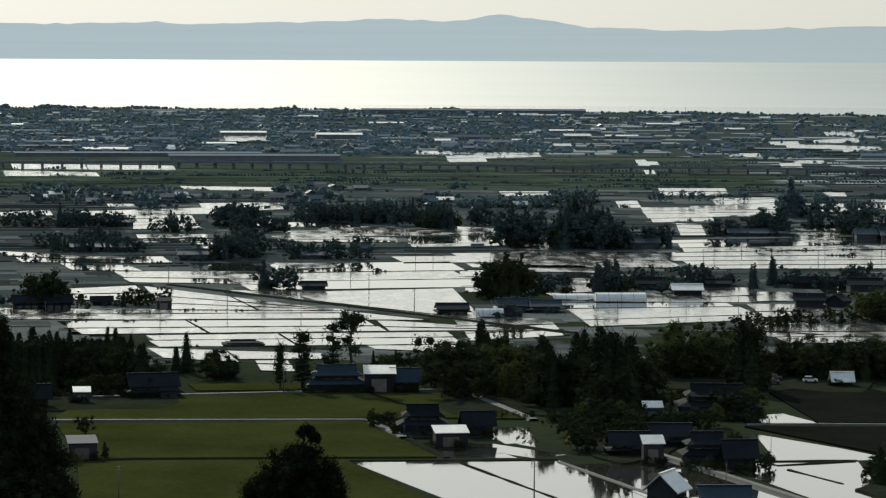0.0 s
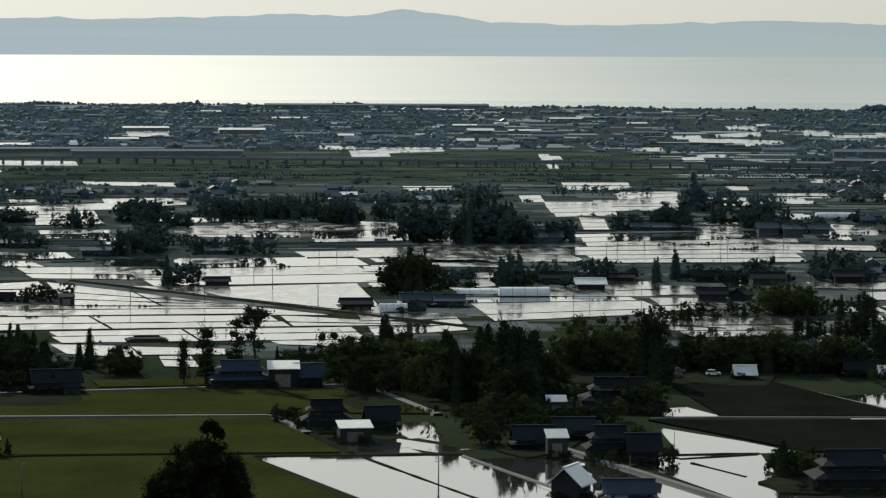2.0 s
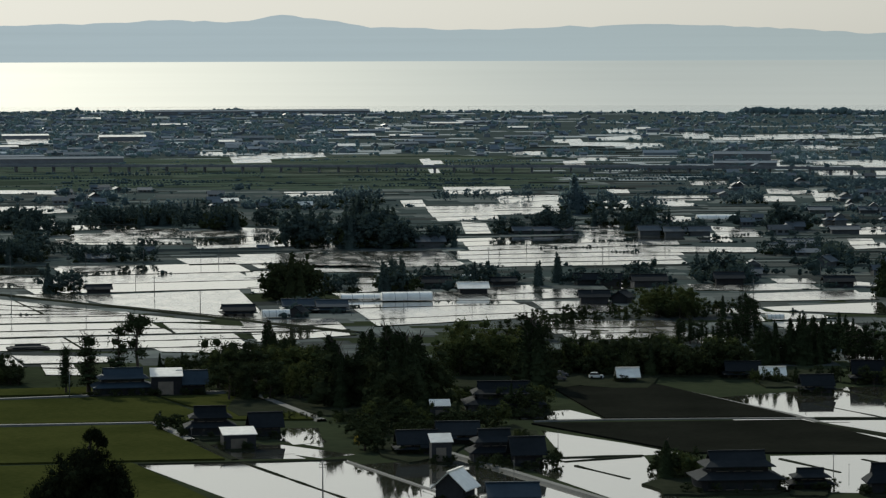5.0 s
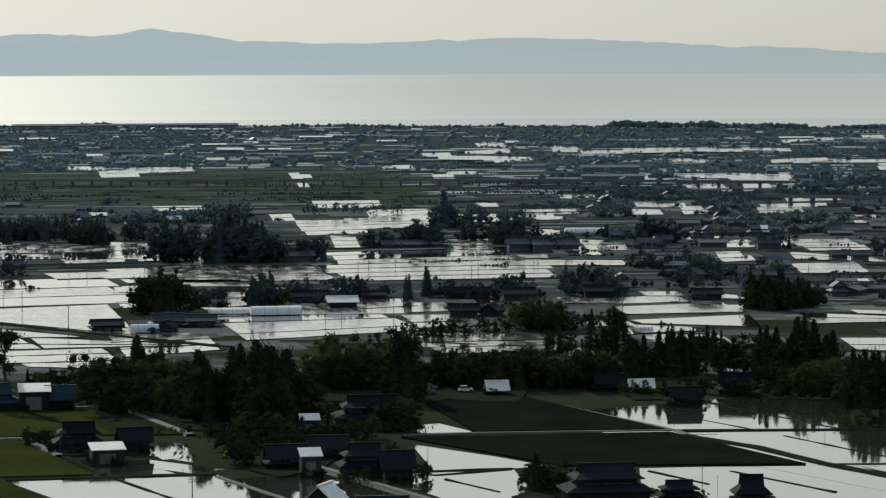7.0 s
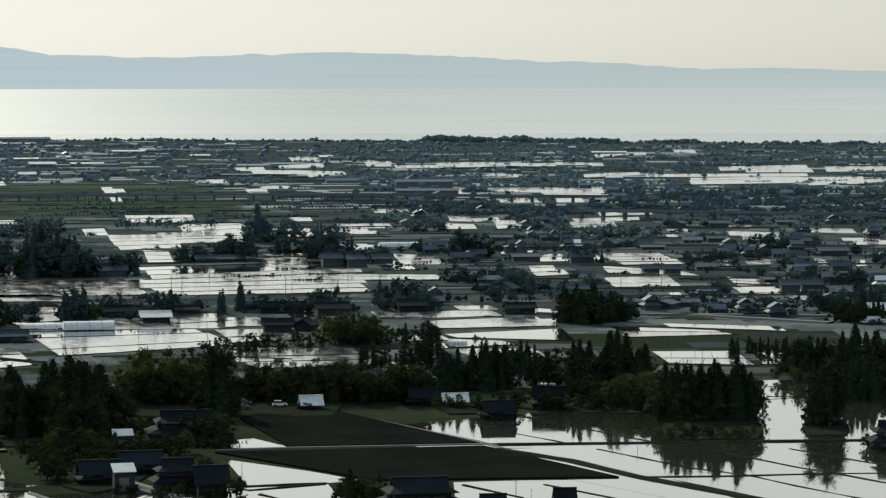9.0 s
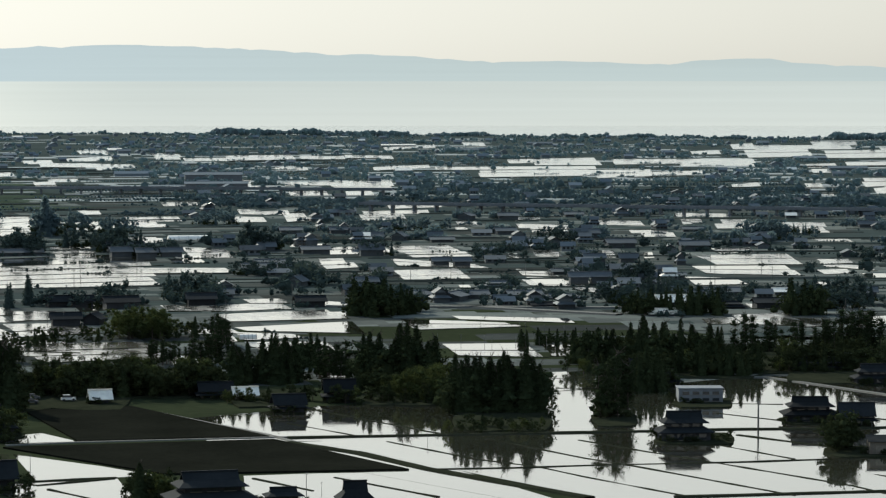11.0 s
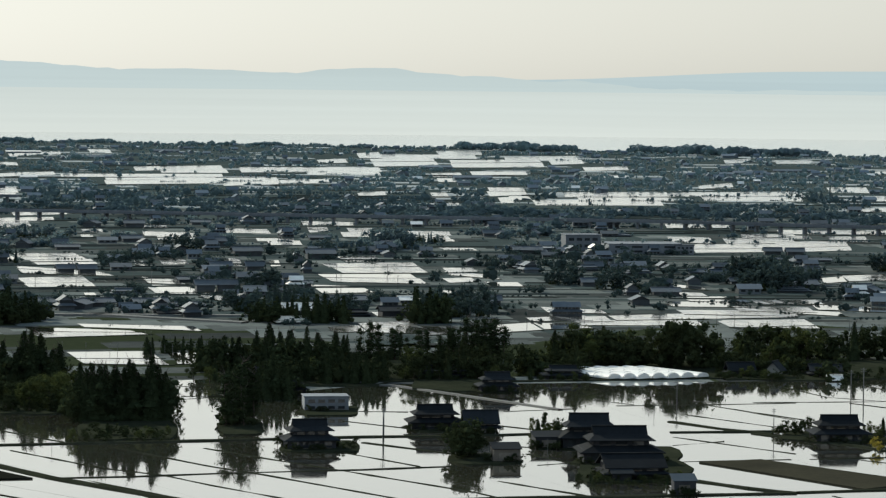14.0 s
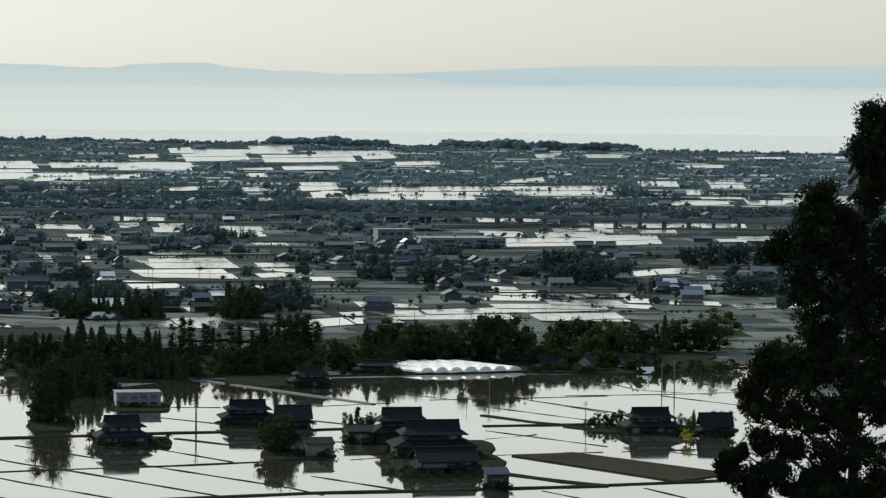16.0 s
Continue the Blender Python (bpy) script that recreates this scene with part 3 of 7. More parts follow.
WATERS_U = [
    (300, 2911, 330, 2935, 318, 2806, 291, 2801), (458, 2970, 504, 2967, 489, 2863, 444, 2865), (590, 2983, 626, 3023, 601, 2895, 567, 2858),
    (348, 2977, 403, 3067, 384, 2907, 337, 2862), (-214, 3032, -172, 3061, -158, 2883, -195, 2821), (1143, 3087, 1267, 3126, 1155, 2838, 1045, 2808),
    (437, 3012, 462, 3011, 450, 2922, 426, 2924), (630, 3044, 669, 3000, 647, 2892, 609, 2933), (581, 3025, 604, 3024, 584, 2915, 562, 2916),
    (512, 3050, 583, 3068, 554, 2897, 487, 2882), (-127, 3091, -92, 3120, -81, 2898, -115, 2891), (1074, 3140, 1157, 3158, 1063, 2887, 981, 2854),
]
WATERS_V = [
    (1255, 3079, 1302, 3099, 1245, 2956, 1193, 2917), (1532, 3106, 1578, 3103, 1506, 2956, 1463, 2960), (1005, 3098, 1051, 3142, 1006, 2999, 963, 2959),
    (1473, 3110, 1529, 3157, 1459, 3006, 1407, 2964), (456, 3163, 478, 3117, 463, 3002, 439, 3024), (394, 3217, 411, 3220, 397, 3087, 380, 3084),
    (1262, 3226, 1368, 3272, 1295, 3090, 1205, 3073), (395, 3285, 428, 3283, 403, 3068, 381, 3135), (1156, 3339, 1269, 3332, 1201, 3145, 1095, 3153),
    (1148, 3394, 1194, 3448, 1104, 3177, 1079, 3179), (736, 3345, 824, 3477, 792, 3333, 709, 3212), (1284, 3502, 1351, 3529, 1275, 3321, 1222, 3324),
]
WATERS_W = [
    (877, 3561, 903, 3560, 861, 3382, 836, 3383),
]
WATERS = WATERS_A + WATERS_B + WATERS_C + WATERS_D + WATERS_E + WATERS_F + WATERS_G + WATERS_H + WATERS_I + WATERS_J + WATERS_K + WATERS_L + WATERS_M + WATERS_N + WATERS_O + WATERS_P + WATERS_Q + WATERS_R + WATERS_S + WATERS_T + WATERS_U + WATERS_V + WATERS_W
BLOCKS_A = [
    (-18, 614, 23, 618, 46, 550, 6, 548, 2, 1, 0),
    (-8, 645, 6, 646, 15, 621, 0, 621, 1, 1, 0),
    (9, 653, 12, 672, 19, 672, 19, 638, 1, 1, 0),
    (6, 635, 10, 644, 25, 626, 18, 621, 1, 1, 0),
    (66, 663, 67, 661, 92, 622, 66, 616, 1, 1, 0),
    (60, 689, 76, 701, 82, 683, 63, 682, 1, 1, 0),
    (24, 610, 45, 619, 75, 528, 48, 529, 1, 1, 0),
    (-8, 643, 9, 643, 13, 629, 1, 623, 1, 1, 0),
    (9, 665, 18, 665, 20, 647, 13, 643, 1, 1, 0),
    (53, 615, 82, 618, 80, 532, 76, 532, 1, 1, 0),
]
BLOCKS_B = [
    (107, 616, 146, 617, 161, 551, 99, 566, 1, 1, 0),
    (123, 710, 147, 742, 139, 677, 126, 677, 1, 1, 0),
    (105, 718, 148, 741, 141, 670, 110, 674, 1, 1, 0),
    (109, 671, 142, 670, 162, 543, 155, 556, 1, 1, 0),
    (147, 742, 226, 750, 169, 560, 133, 666, 1, 1, 0),
    (148, 740, 241, 771, 239, 542, 166, 564, 1, 1, 0),
    (241, 771, 272, 787, 253, 537, 239, 542, 1, 1, 0),
    (272, 787, 311, 780, 301, 523, 253, 537, 1, 1, 0),
]
BLOCKS_C = [
    (311, 780, 428, 761, 363, 504, 301, 523, 1, 1, 0),
    (406, 774, 487, 784, 476, 752, 404, 764, 1, 1, 0),
    (222, 807, 236, 810, 224, 768, 210, 761, 1, 1, 0),
]
BLOCKS = BLOCKS_A + BLOCKS_B + BLOCKS_C
FIELDS_A = [
    (-81, 724, -18, 738, -3, 687, -85, 680, 'young_crop_field'),
    (-83, 673, -17, 680, -1, 620, -71, 615, 'young_crop_field'),
    (-71, 610, -19, 615, 1, 548, -63, 546, 'young_crop_field'),
    (-16, 735, 5, 739, 19, 686, 1, 687, 'young_crop_field'),
    (-61, 754, -30, 759, -24, 744, -58, 740, 'young_crop_field'),
    (-3, 766, 16, 767, 24, 749, 2, 748, 'young_crop_field'),
    (77, 747, 103, 751, 124, 681, 82, 682, 'ploughed_field'),
    (65, 674, 124, 675, 141, 617, 92, 621, 'ploughed_field'),
    (282, 605, 297, 606, 312, 562, 295, 555, 'stubble_field'),
    (49, 790, 64, 791, 65, 751, 48, 750, 'young_crop_field'),
]
FIELDS = FIELDS_A
ROADS_A = [
    (-85.0, 678.0, -16.0, 682.0, 1.5, 'road'), (-16.0, 682.0, -8.0, 651.0, 1.7, 'road'), (-81.0, 725.0, -30.0, 739.0, 1.5, 'road'),
    (-30.0, 739.0, 4.0, 745.0, 1.5, 'road'), (4.0, 745.0, 20.0, 684.0, 1.8, 'road'), (43.0, 627.0, 69.0, 550.0, 1.4, 'road'),
    (23.0, 615.0, 42.0, 558.0, 0.7, 'road'), (-94.0, 1081.0, 37.0, 902.0, 2.5, 'bank'), (-71.0, 613.0, -34.0, 624.0, 1.2, 'bank'),
    (-7.0, 651.0, 1.0, 620.0, 1.2, 'bank'), (-18.0, 615.0, 23.0, 618.0, 0.8, 'bank'),
    (53.0, 615.0, 82.0, 619.0, 1.0, 'bank'),
]
ROADS_B = [
    (127.6, 678.2, 162.2, 675.2, 2.0, 'bank'), (162.2, 675.2, 197.6, 672.2, 2.0, 'bank'), (197.6, 672.2, 229.0, 670.5, 2.0, 'bank'),
    (229.0, 670.5, 254.5, 665.8, 2.0, 'bank'), (254.5, 665.8, 268.2, 665.6, 2.0, 'bank'), (300.4, 660.3, 329.6, 654.7, 1.6, 'bank'),
    (126.0, 669.9, 137.2, 646.8, 2.2, 'bank'), (137.2, 646.8, 144.9, 618.0, 2.2, 'bank'), (144.9, 618.0, 155.5, 591.2, 2.2, 'bank'),
    (155.5, 591.2, 164.8, 568.1, 2.2, 'bank'), (142.9, 737.9, 162.8, 675.1, 0.5, 'bank'), (132.9, 706.7, 143.6, 677.1, 0.4, 'bank'),
    (147.4, 666.0, 158.6, 630.6, 0.5, 'bank'), (158.6, 630.6, 167.8, 615.3, 0.5, 'bank'), (144.7, 617.1, 161.8, 615.1, 0.8, 'bank'),
]
ROADS_C = [
    (161.8, 615.1, 180.9, 615.5, 0.8, 'bank'), (180.9, 615.5, 209.5, 613.3, 0.8, 'bank'), (209.5, 613.3, 229.6, 613.6, 0.8, 'bank'),
    (169.6, 666.5, 180.8, 627.4, 0.6, 'bank'), (180.8, 627.4, 187.1, 611.8, 0.6, 'bank'), (187.1, 611.8, 203.4, 562.0, 0.6, 'bank'),
    (188.6, 658.9, 196.7, 635.2, 0.6, 'bank'), (196.7, 635.2, 206.0, 610.3, 0.6, 'bank'), (206.0, 610.3, 219.1, 573.0, 0.6, 'bank'),
    (219.1, 573.0, 221.2, 560.3, 0.6, 'bank'), (167.8, 615.3, 172.4, 598.1, 0.4, 'bank'), (172.4, 598.1, 183.8, 564.3, 0.4, 'bank'),
    (180.7, 565.2, 221.4, 563.7, 1.8, 'bank'), (221.4, 563.7, 243.1, 559.2, 1.8, 'bank'), (243.1, 559.2, 279.2, 554.1, 1.8, 'bank'),
]
ROADS_D = [
    (225.4, 659.9, 237.3, 634.4, 1.0, 'bank'), (213.7, 648.6, 222.7, 615.5, 0.4, 'bank'), (124.1, 609.1, 137.3, 576.0, 0.6, 'bank'),
    (235.3, 703.4, 244.8, 684.3, 0.6, 'bank'), (244.8, 684.3, 252.0, 673.7, 0.6, 'bank'), (244.2, 723.6, 257.0, 718.7, 0.6, 'bank'),
    (264.9, 794.4, 276.3, 781.6, 1.3, 'road'), (276.3, 781.6, 285.8, 748.0, 1.3, 'road'), (285.8, 748.0, 295.1, 713.8, 1.3, 'road'),
    (280.1, 713.7, 300.1, 715.2, 0.5, 'bank'), (267.2, 684.4, 272.6, 672.9, 0.5, 'bank'), (252.5, 646.7, 267.7, 631.3, 0.6, 'bank'),
    (252.6, 630.1, 256.2, 610.2, 0.5, 'bank'), (247.4, 610.6, 255.8, 612.3, 0.6, 'bank'), (229.8, 588.2, 239.3, 558.5, 0.5, 'bank'),
]
ROADS_E = [
    (310.0, 681.6, 314.7, 665.0, 1.6, 'bank'), (314.7, 665.0, 320.0, 654.9, 1.6, 'bank'), (320.0, 654.9, 323.3, 642.0, 1.6, 'bank'),
    (312.3, 719.0, 334.1, 715.9, 0.6, 'bank'), (334.1, 715.9, 359.1, 713.5, 0.6, 'bank'), (317.7, 703.5, 329.1, 664.8, 0.35, 'bank'),
    (335.6, 712.6, 340.8, 677.0, 0.4, 'bank'), (297.1, 651.6, 309.3, 614.2, 0.4, 'bank'), (290.1, 636.2, 304.4, 640.2, 0.4, 'bank'),
    (275.9, 607.7, 283.7, 607.6, 0.5, 'bank'), (283.7, 607.6, 303.7, 605.1, 0.5, 'bank'), (268.3, 577.3, 273.9, 562.8, 2.0, 'bank'),
    (273.9, 562.8, 279.2, 554.1, 2.0, 'bank'), (307.0, 786.5, 348.1, 782.3, 2.2, 'bank'), (348.1, 782.3, 383.2, 784.9, 2.2, 'bank'),
]
ROADS_F = [
    (307.9, 745.1, 317.6, 720.4, 0.35, 'bank'), (369.0, 775.9, 401.8, 772.2, 2.0, 'bank'), (401.8, 772.2, 434.0, 772.5, 2.0, 'bank'),
    (335.3, 714.8, 343.0, 676.6, 0.4, 'bank'), (375.1, 753.4, 373.9, 724.7, 0.6, 'bank'), (373.9, 724.7, 386.4, 708.1, 0.6, 'bank'),
    (349.3, 717.6, 381.6, 711.3, 0.6, 'bank'), (381.6, 711.3, 398.4, 711.8, 0.6, 'bank'), (398.4, 752.5, 397.7, 713.6, 0.4, 'bank'),
    (372.6, 709.7, 380.9, 680.5, 0.5, 'bank'), (317.7, 652.6, 329.3, 624.3, 1.4, 'bank'), (329.3, 624.3, 334.5, 597.3, 1.4, 'bank'),
    (307.9, 604.4, 334.2, 601.9, 0.6, 'bank'), (317.9, 599.9, 326.6, 580.7, 0.5, 'bank'), (280.2, 554.9, 311.2, 553.2, 1.8, 'bank'),
]
ROADS_G = [
    (263.8, 551.6, 266.0, 538.5, 0.5, 'bank'), (284.6, 548.7, 285.4, 531.5, 0.5, 'bank'), (419.5, 795.8, 431.0, 773.5, 0.5, 'bank'),
    (413.6, 761.3, 415.7, 718.6, 0.4, 'bank'), (363.7, 649.6, 371.1, 615.7, 0.5, 'bank'), (65.9, 678.7, 80.9, 680.7, 1.0, 'road'),
    (80.9, 680.7, 123.4, 679.9, 1.0, 'road'), (123.4, 679.9, 135.9, 679.1, 1.0, 'road'), (102.4, 751.5, 114.9, 713.2, 1.2, 'road'),
    (114.9, 713.2, 124.4, 685.3, 1.2, 'road'), (124.4, 685.3, 129.8, 660.8, 1.2, 'road'), (65.3, 610.6, 81.4, 617.9, 0.9, 'bank'),
    (66.9, 604.4, 74.9, 585.0, 0.5, 'bank'), (108.1, 611.3, 116.0, 590.4, 0.5, 'bank'), (75.8, 746.3, 102.1, 748.9, 1.2, 'road'),
]
ROADS_H = [(262.0, 798.0, 274.0, 787.0, 3, 'road'), (213.0, 1060.0, 328.0, 1024.0, 4, 'road'), (258.0, 1049.0, 300.0, 1000.0, 4, 'road')]
ROADS = ROADS_A + ROADS_B + ROADS_C + ROADS_D + ROADS_E + ROADS_F + ROADS_G + ROADS_H


def flat_quad(name, four, mat, z, label, category, rim=0.0):
    bm = bmesh.new()
    if rim:
        slab(bm, [(x, y, z) for x, y in four], rim)
    else:
        turn = sum(p[0] * q[1] - q[0] * p[1] for p, q in zip(four, four[1:] + four[:1]))
        poly(bm, [(x, y, z) for x, y in (four if turn > 0 else four[::-1])], [(0, 1, 2, 3)])
    me = mesh_of(name, bm, mat, fix=bool(rim))
    return tagged(new(name, me), label, category, kind="structure")


def lane(x0, y0, x1, y1, width, kind, top=None):
    """A raised strip of earth or concrete along a line, with sloping sides."""
    v = Vector((x1 - x0, y1 - y0))
    n = Vector((-v.y, v.x)).normalized()
    if top is None:
        top = 0.58 if kind == "road" and width > 1.3 else 0.24 if width < 0.7 else 0.28 if width < 1.3 else 0.40
    bm = bmesh.new()
    steps = max(2, int(v.length / 6))
    rows, side = [], 0.12 + 0.16 * min(width, 2.5)
    for i in range(steps + 1):
        p = Vector((x0, y0)) + v * i / steps
        wob = 0.12 * noise.noise((p.x * 0.15, p.y * 0.15, 0)) * (kind == "bank")
        hw, zz = width / 2 + wob, top + wob
        rows.append([bm.verts.new((*(p + n * k), z)) for k, z in ((-hw - side, -0.1), (-hw, zz), (hw, zz), (hw + side, -0.1))])
    for a, b in zip(rows, rows[1:]):
        for j in range(3):
            bm.faces.new((a[j], a[j + 1], b[j + 1], b[j]))
    name = "road" if kind == "road" else "paddy_bank"
    return tagged(new(name, mesh_of(name, bm, ROAD if kind == "road" else BANK)),
                  "narrow pale concrete farm road between paddies" if kind == "road" else "low grassy earth bank between flooded paddies", "road" if kind == "road" else "bank", kind="structure")


rng = random.Random(4)
for n_, row in enumerate(WATERS):
    tl, tr, br, bl = (Vector(row[k:k + 2]) for k in (0, 2, 4, 6))
    far, wide, deep = tl.length, (tr - tl).length, (tl - bl).length
    # a wide water is several paddies side by side, with low banks between
    size = rng.uniform(48, 90) if far < 1300 else rng.uniform(50, 110)
    count = max(1, round(wide / size))
    us = [0.0] + [(k + rng.uniform(-0.2, 0.2)) / count for k in range(1, count)] + [1.0]
    # and rows behind one another, with a bank of bare earth after each
    rise = deep * EYE / far ** 2
    rows_ = max(1, round(rise / (0.0022 if far < 1250 else 0.0012)))
    vs = [0.0] + [(k + rng.uniform(-0.25, 0.25)) / rows_ for k in range(1, rows_)] + [1.0]
    slot, step = 0.45 / wide, rng.uniform(0.00004, 0.0001) * far ** 2 / EYE / deep
    at = lambda u, v: tl.lerp(tr, u).lerp(bl.lerp(br, u), v)
    for v0, v1 in zip(vs, vs[1:]):
        us[0], us[-1] = rng.uniform(0, 0.05 / count) * (rows_ > 1), 1 - rng.uniform(0, 0.05 / count) * (rows_ > 1)
        kind = rng.choice((WINDY, WINDY, WINDY, PADDY, SILTY)) if far < 1500 else WINDY
        for u0, u1 in zip(us, us[1:]):
            e0, e1, f0, f1 = u0 + slot, u1 - slot, v0 + step * (v0 > 0), v1 - step * (v1 < 1)
            nip = [rng.uniform(-0.04, 0.03) for k in range(4)]
            four = [at(e0, f1 - nip[0] * (f1 - f0)), at(e1, f1 - nip[1] * (f1 - f0)), at(e1, f0 + nip[2] * (f1 - f0)), at(e0, f0 + nip[3] * (f1 - f0))]
            flat_quad("flooded_paddy", four, kind, 0.11 + 0.006 * (n_ % 11), "flooded rice paddy mirroring the pale sky", "rice paddy")
            if u0 > us[0] and far < 1250:
                lane(*at(u0, v0), *at(u0, v1), 0.5, "bank")
        if v0 > 0 and far < 1250:
            lane(*at(0, v0), *at(1, v0), 0.6, "bank")
    if far < 1400:
        # the bank along the near edge
        lane(*bl, *br, rng.uniform(0.5, 1.0), "bank", 0.26)
for block, (x0, y0, x1, y1, x2, y2, x3, y3, cols, rows, dry) in enumerate(BLOCKS):
    tl, tr, br, bl = Vector((x0, y0)), Vector((x1, y1)), Vector((x2, y2)), Vector((x3, y3))
    at = lambda u, v: tl.lerp(tr, u).lerp(bl.lerp(br, u), v)
    vs = [0] + sorted((j + rng.uniform(-0.25, 0.25)) / rows for j in range(1, rows)) + [1]
    lean = 0.16 / cols if rows > 2 else 0.0
    for j in range(rows):
        shift = rng.uniform(-0.45, 0.45) / cols if rows > 2 else 0
        us = [0] + [min(0.97, max(0.0, i / cols + shift)) for i in range(1, cols)] + [1]
        ul = [u if u in (0, 1) else min(1.0, u + lean * 3) for u in us]
        for i in range(cols):
            four = [at(ul[i], vs[j + 1]), at(ul[i + 1], vs[j + 1]), at(us[i + 1], vs[j]), at(us[i], vs[j])]
            if rng.random() < dry:
                flat_quad("ploughed_field", four, PLOUGH, 0.36 + 0.006 * block, "dry dark ploughed field between paddies", "field", 0.4)
            else:
                flat_quad("flooded_paddy", four, (WINDY if rng.random() < 0.72 else SILTY) if rows > 2 else PADDY, 0.06 + 0.006 * block, "flooded rice paddy mirroring the pale sky", "rice paddy")
            if i:
                lane(*at(us[i], vs[j]), *at(ul[i], vs[j + 1]), 0.4, "bank")
        if j:
            lane(*at(0, vs[j]), *at(1, vs[j]), 0.6, "bank")
for x0, y0, x1, y1, x2, y2, x3, y3, kind in FIELDS:
    mat, label = {"young_crop_field": (CROP, "field of young green crop with faint drill lines"), "ploughed_field": (PLOUGH, "dark brown ploughed dry field"), "stubble_field": (STUBBLE, "narrow tawny stubble field among paddies")}[kind]
    flat_quad(kind, [Vector((x3, y3)), Vector((x2, y2)), Vector((x1, y1)), Vector((x0, y0))], mat, 0.42, label, "field", 0.6)
for row in ROADS:
    lane(*row)

# ---- trees ----
_g = (1 + 5 ** 0.5) / 2
ICO_V = np.array([(-1, _g, 0), (1, _g, 0), (-1, -_g, 0), (1, -_g, 0), (0, -1, _g), (0, 1, _g), (0, -1, -_g), (0, 1, -_g), (_g, 0, -1), (_g, 0, 1), (-_g, 0, -1), (-_g, 0, 1)]) / math.sqrt(1 + _g * _g)
# the twenty faces: every triple of corners that are all neighbours
_near = np.linalg.norm(ICO_V[:, None] - ICO_V[None], axis=2) < 1.2
ICO_F = np.array([(i, j, k, k) for i in range(12) for j in range(i + 1, 12) for k in range(j + 1, 12) if _near[i, j] and _near[j, k] and _near[i, k]])


def clump(rs, centre, radius):
    """A rough many-sided clump of foliage, as quads."""
    v = ICO_V * rs.uniform(0.7, 1.15, (12, 1)) * radius + centre
    return v[ICO_F]


def spire(rs, r0, z0, z1, layers=9, sides=11):
    """Ragged stacked skirts of a conifer, as quads."""
    out = []
    for k in range(layers):
        t0, t1 = k / layers, min(1.0, (k + 1.5) / layers)
        a = np.arange(sides) * 6.2832 / sides + rs.uniform(0, 1)
        ra = r0 * (1 - t0) ** 0.8 * rs.uniform(0.65, 1.1, sides)
        lo = np.stack([ra * np.cos(a), ra * np.sin(a), np.full(sides, z0 + (z1 - z0) * t0) - ra * 0.3], 1)
        rb = r0 * (1 - t1) ** 0.8 * 0.5
        hi = np.stack([rb * np.cos(a), rb * np.sin(a), np.full(sides, z0 + (z1 - z0) * t1)], 1)
        out.append(np.stack([lo, np.roll(lo, -1, 0), np.roll(hi, -1, 0), hi], 1))
    return np.concatenate(out)


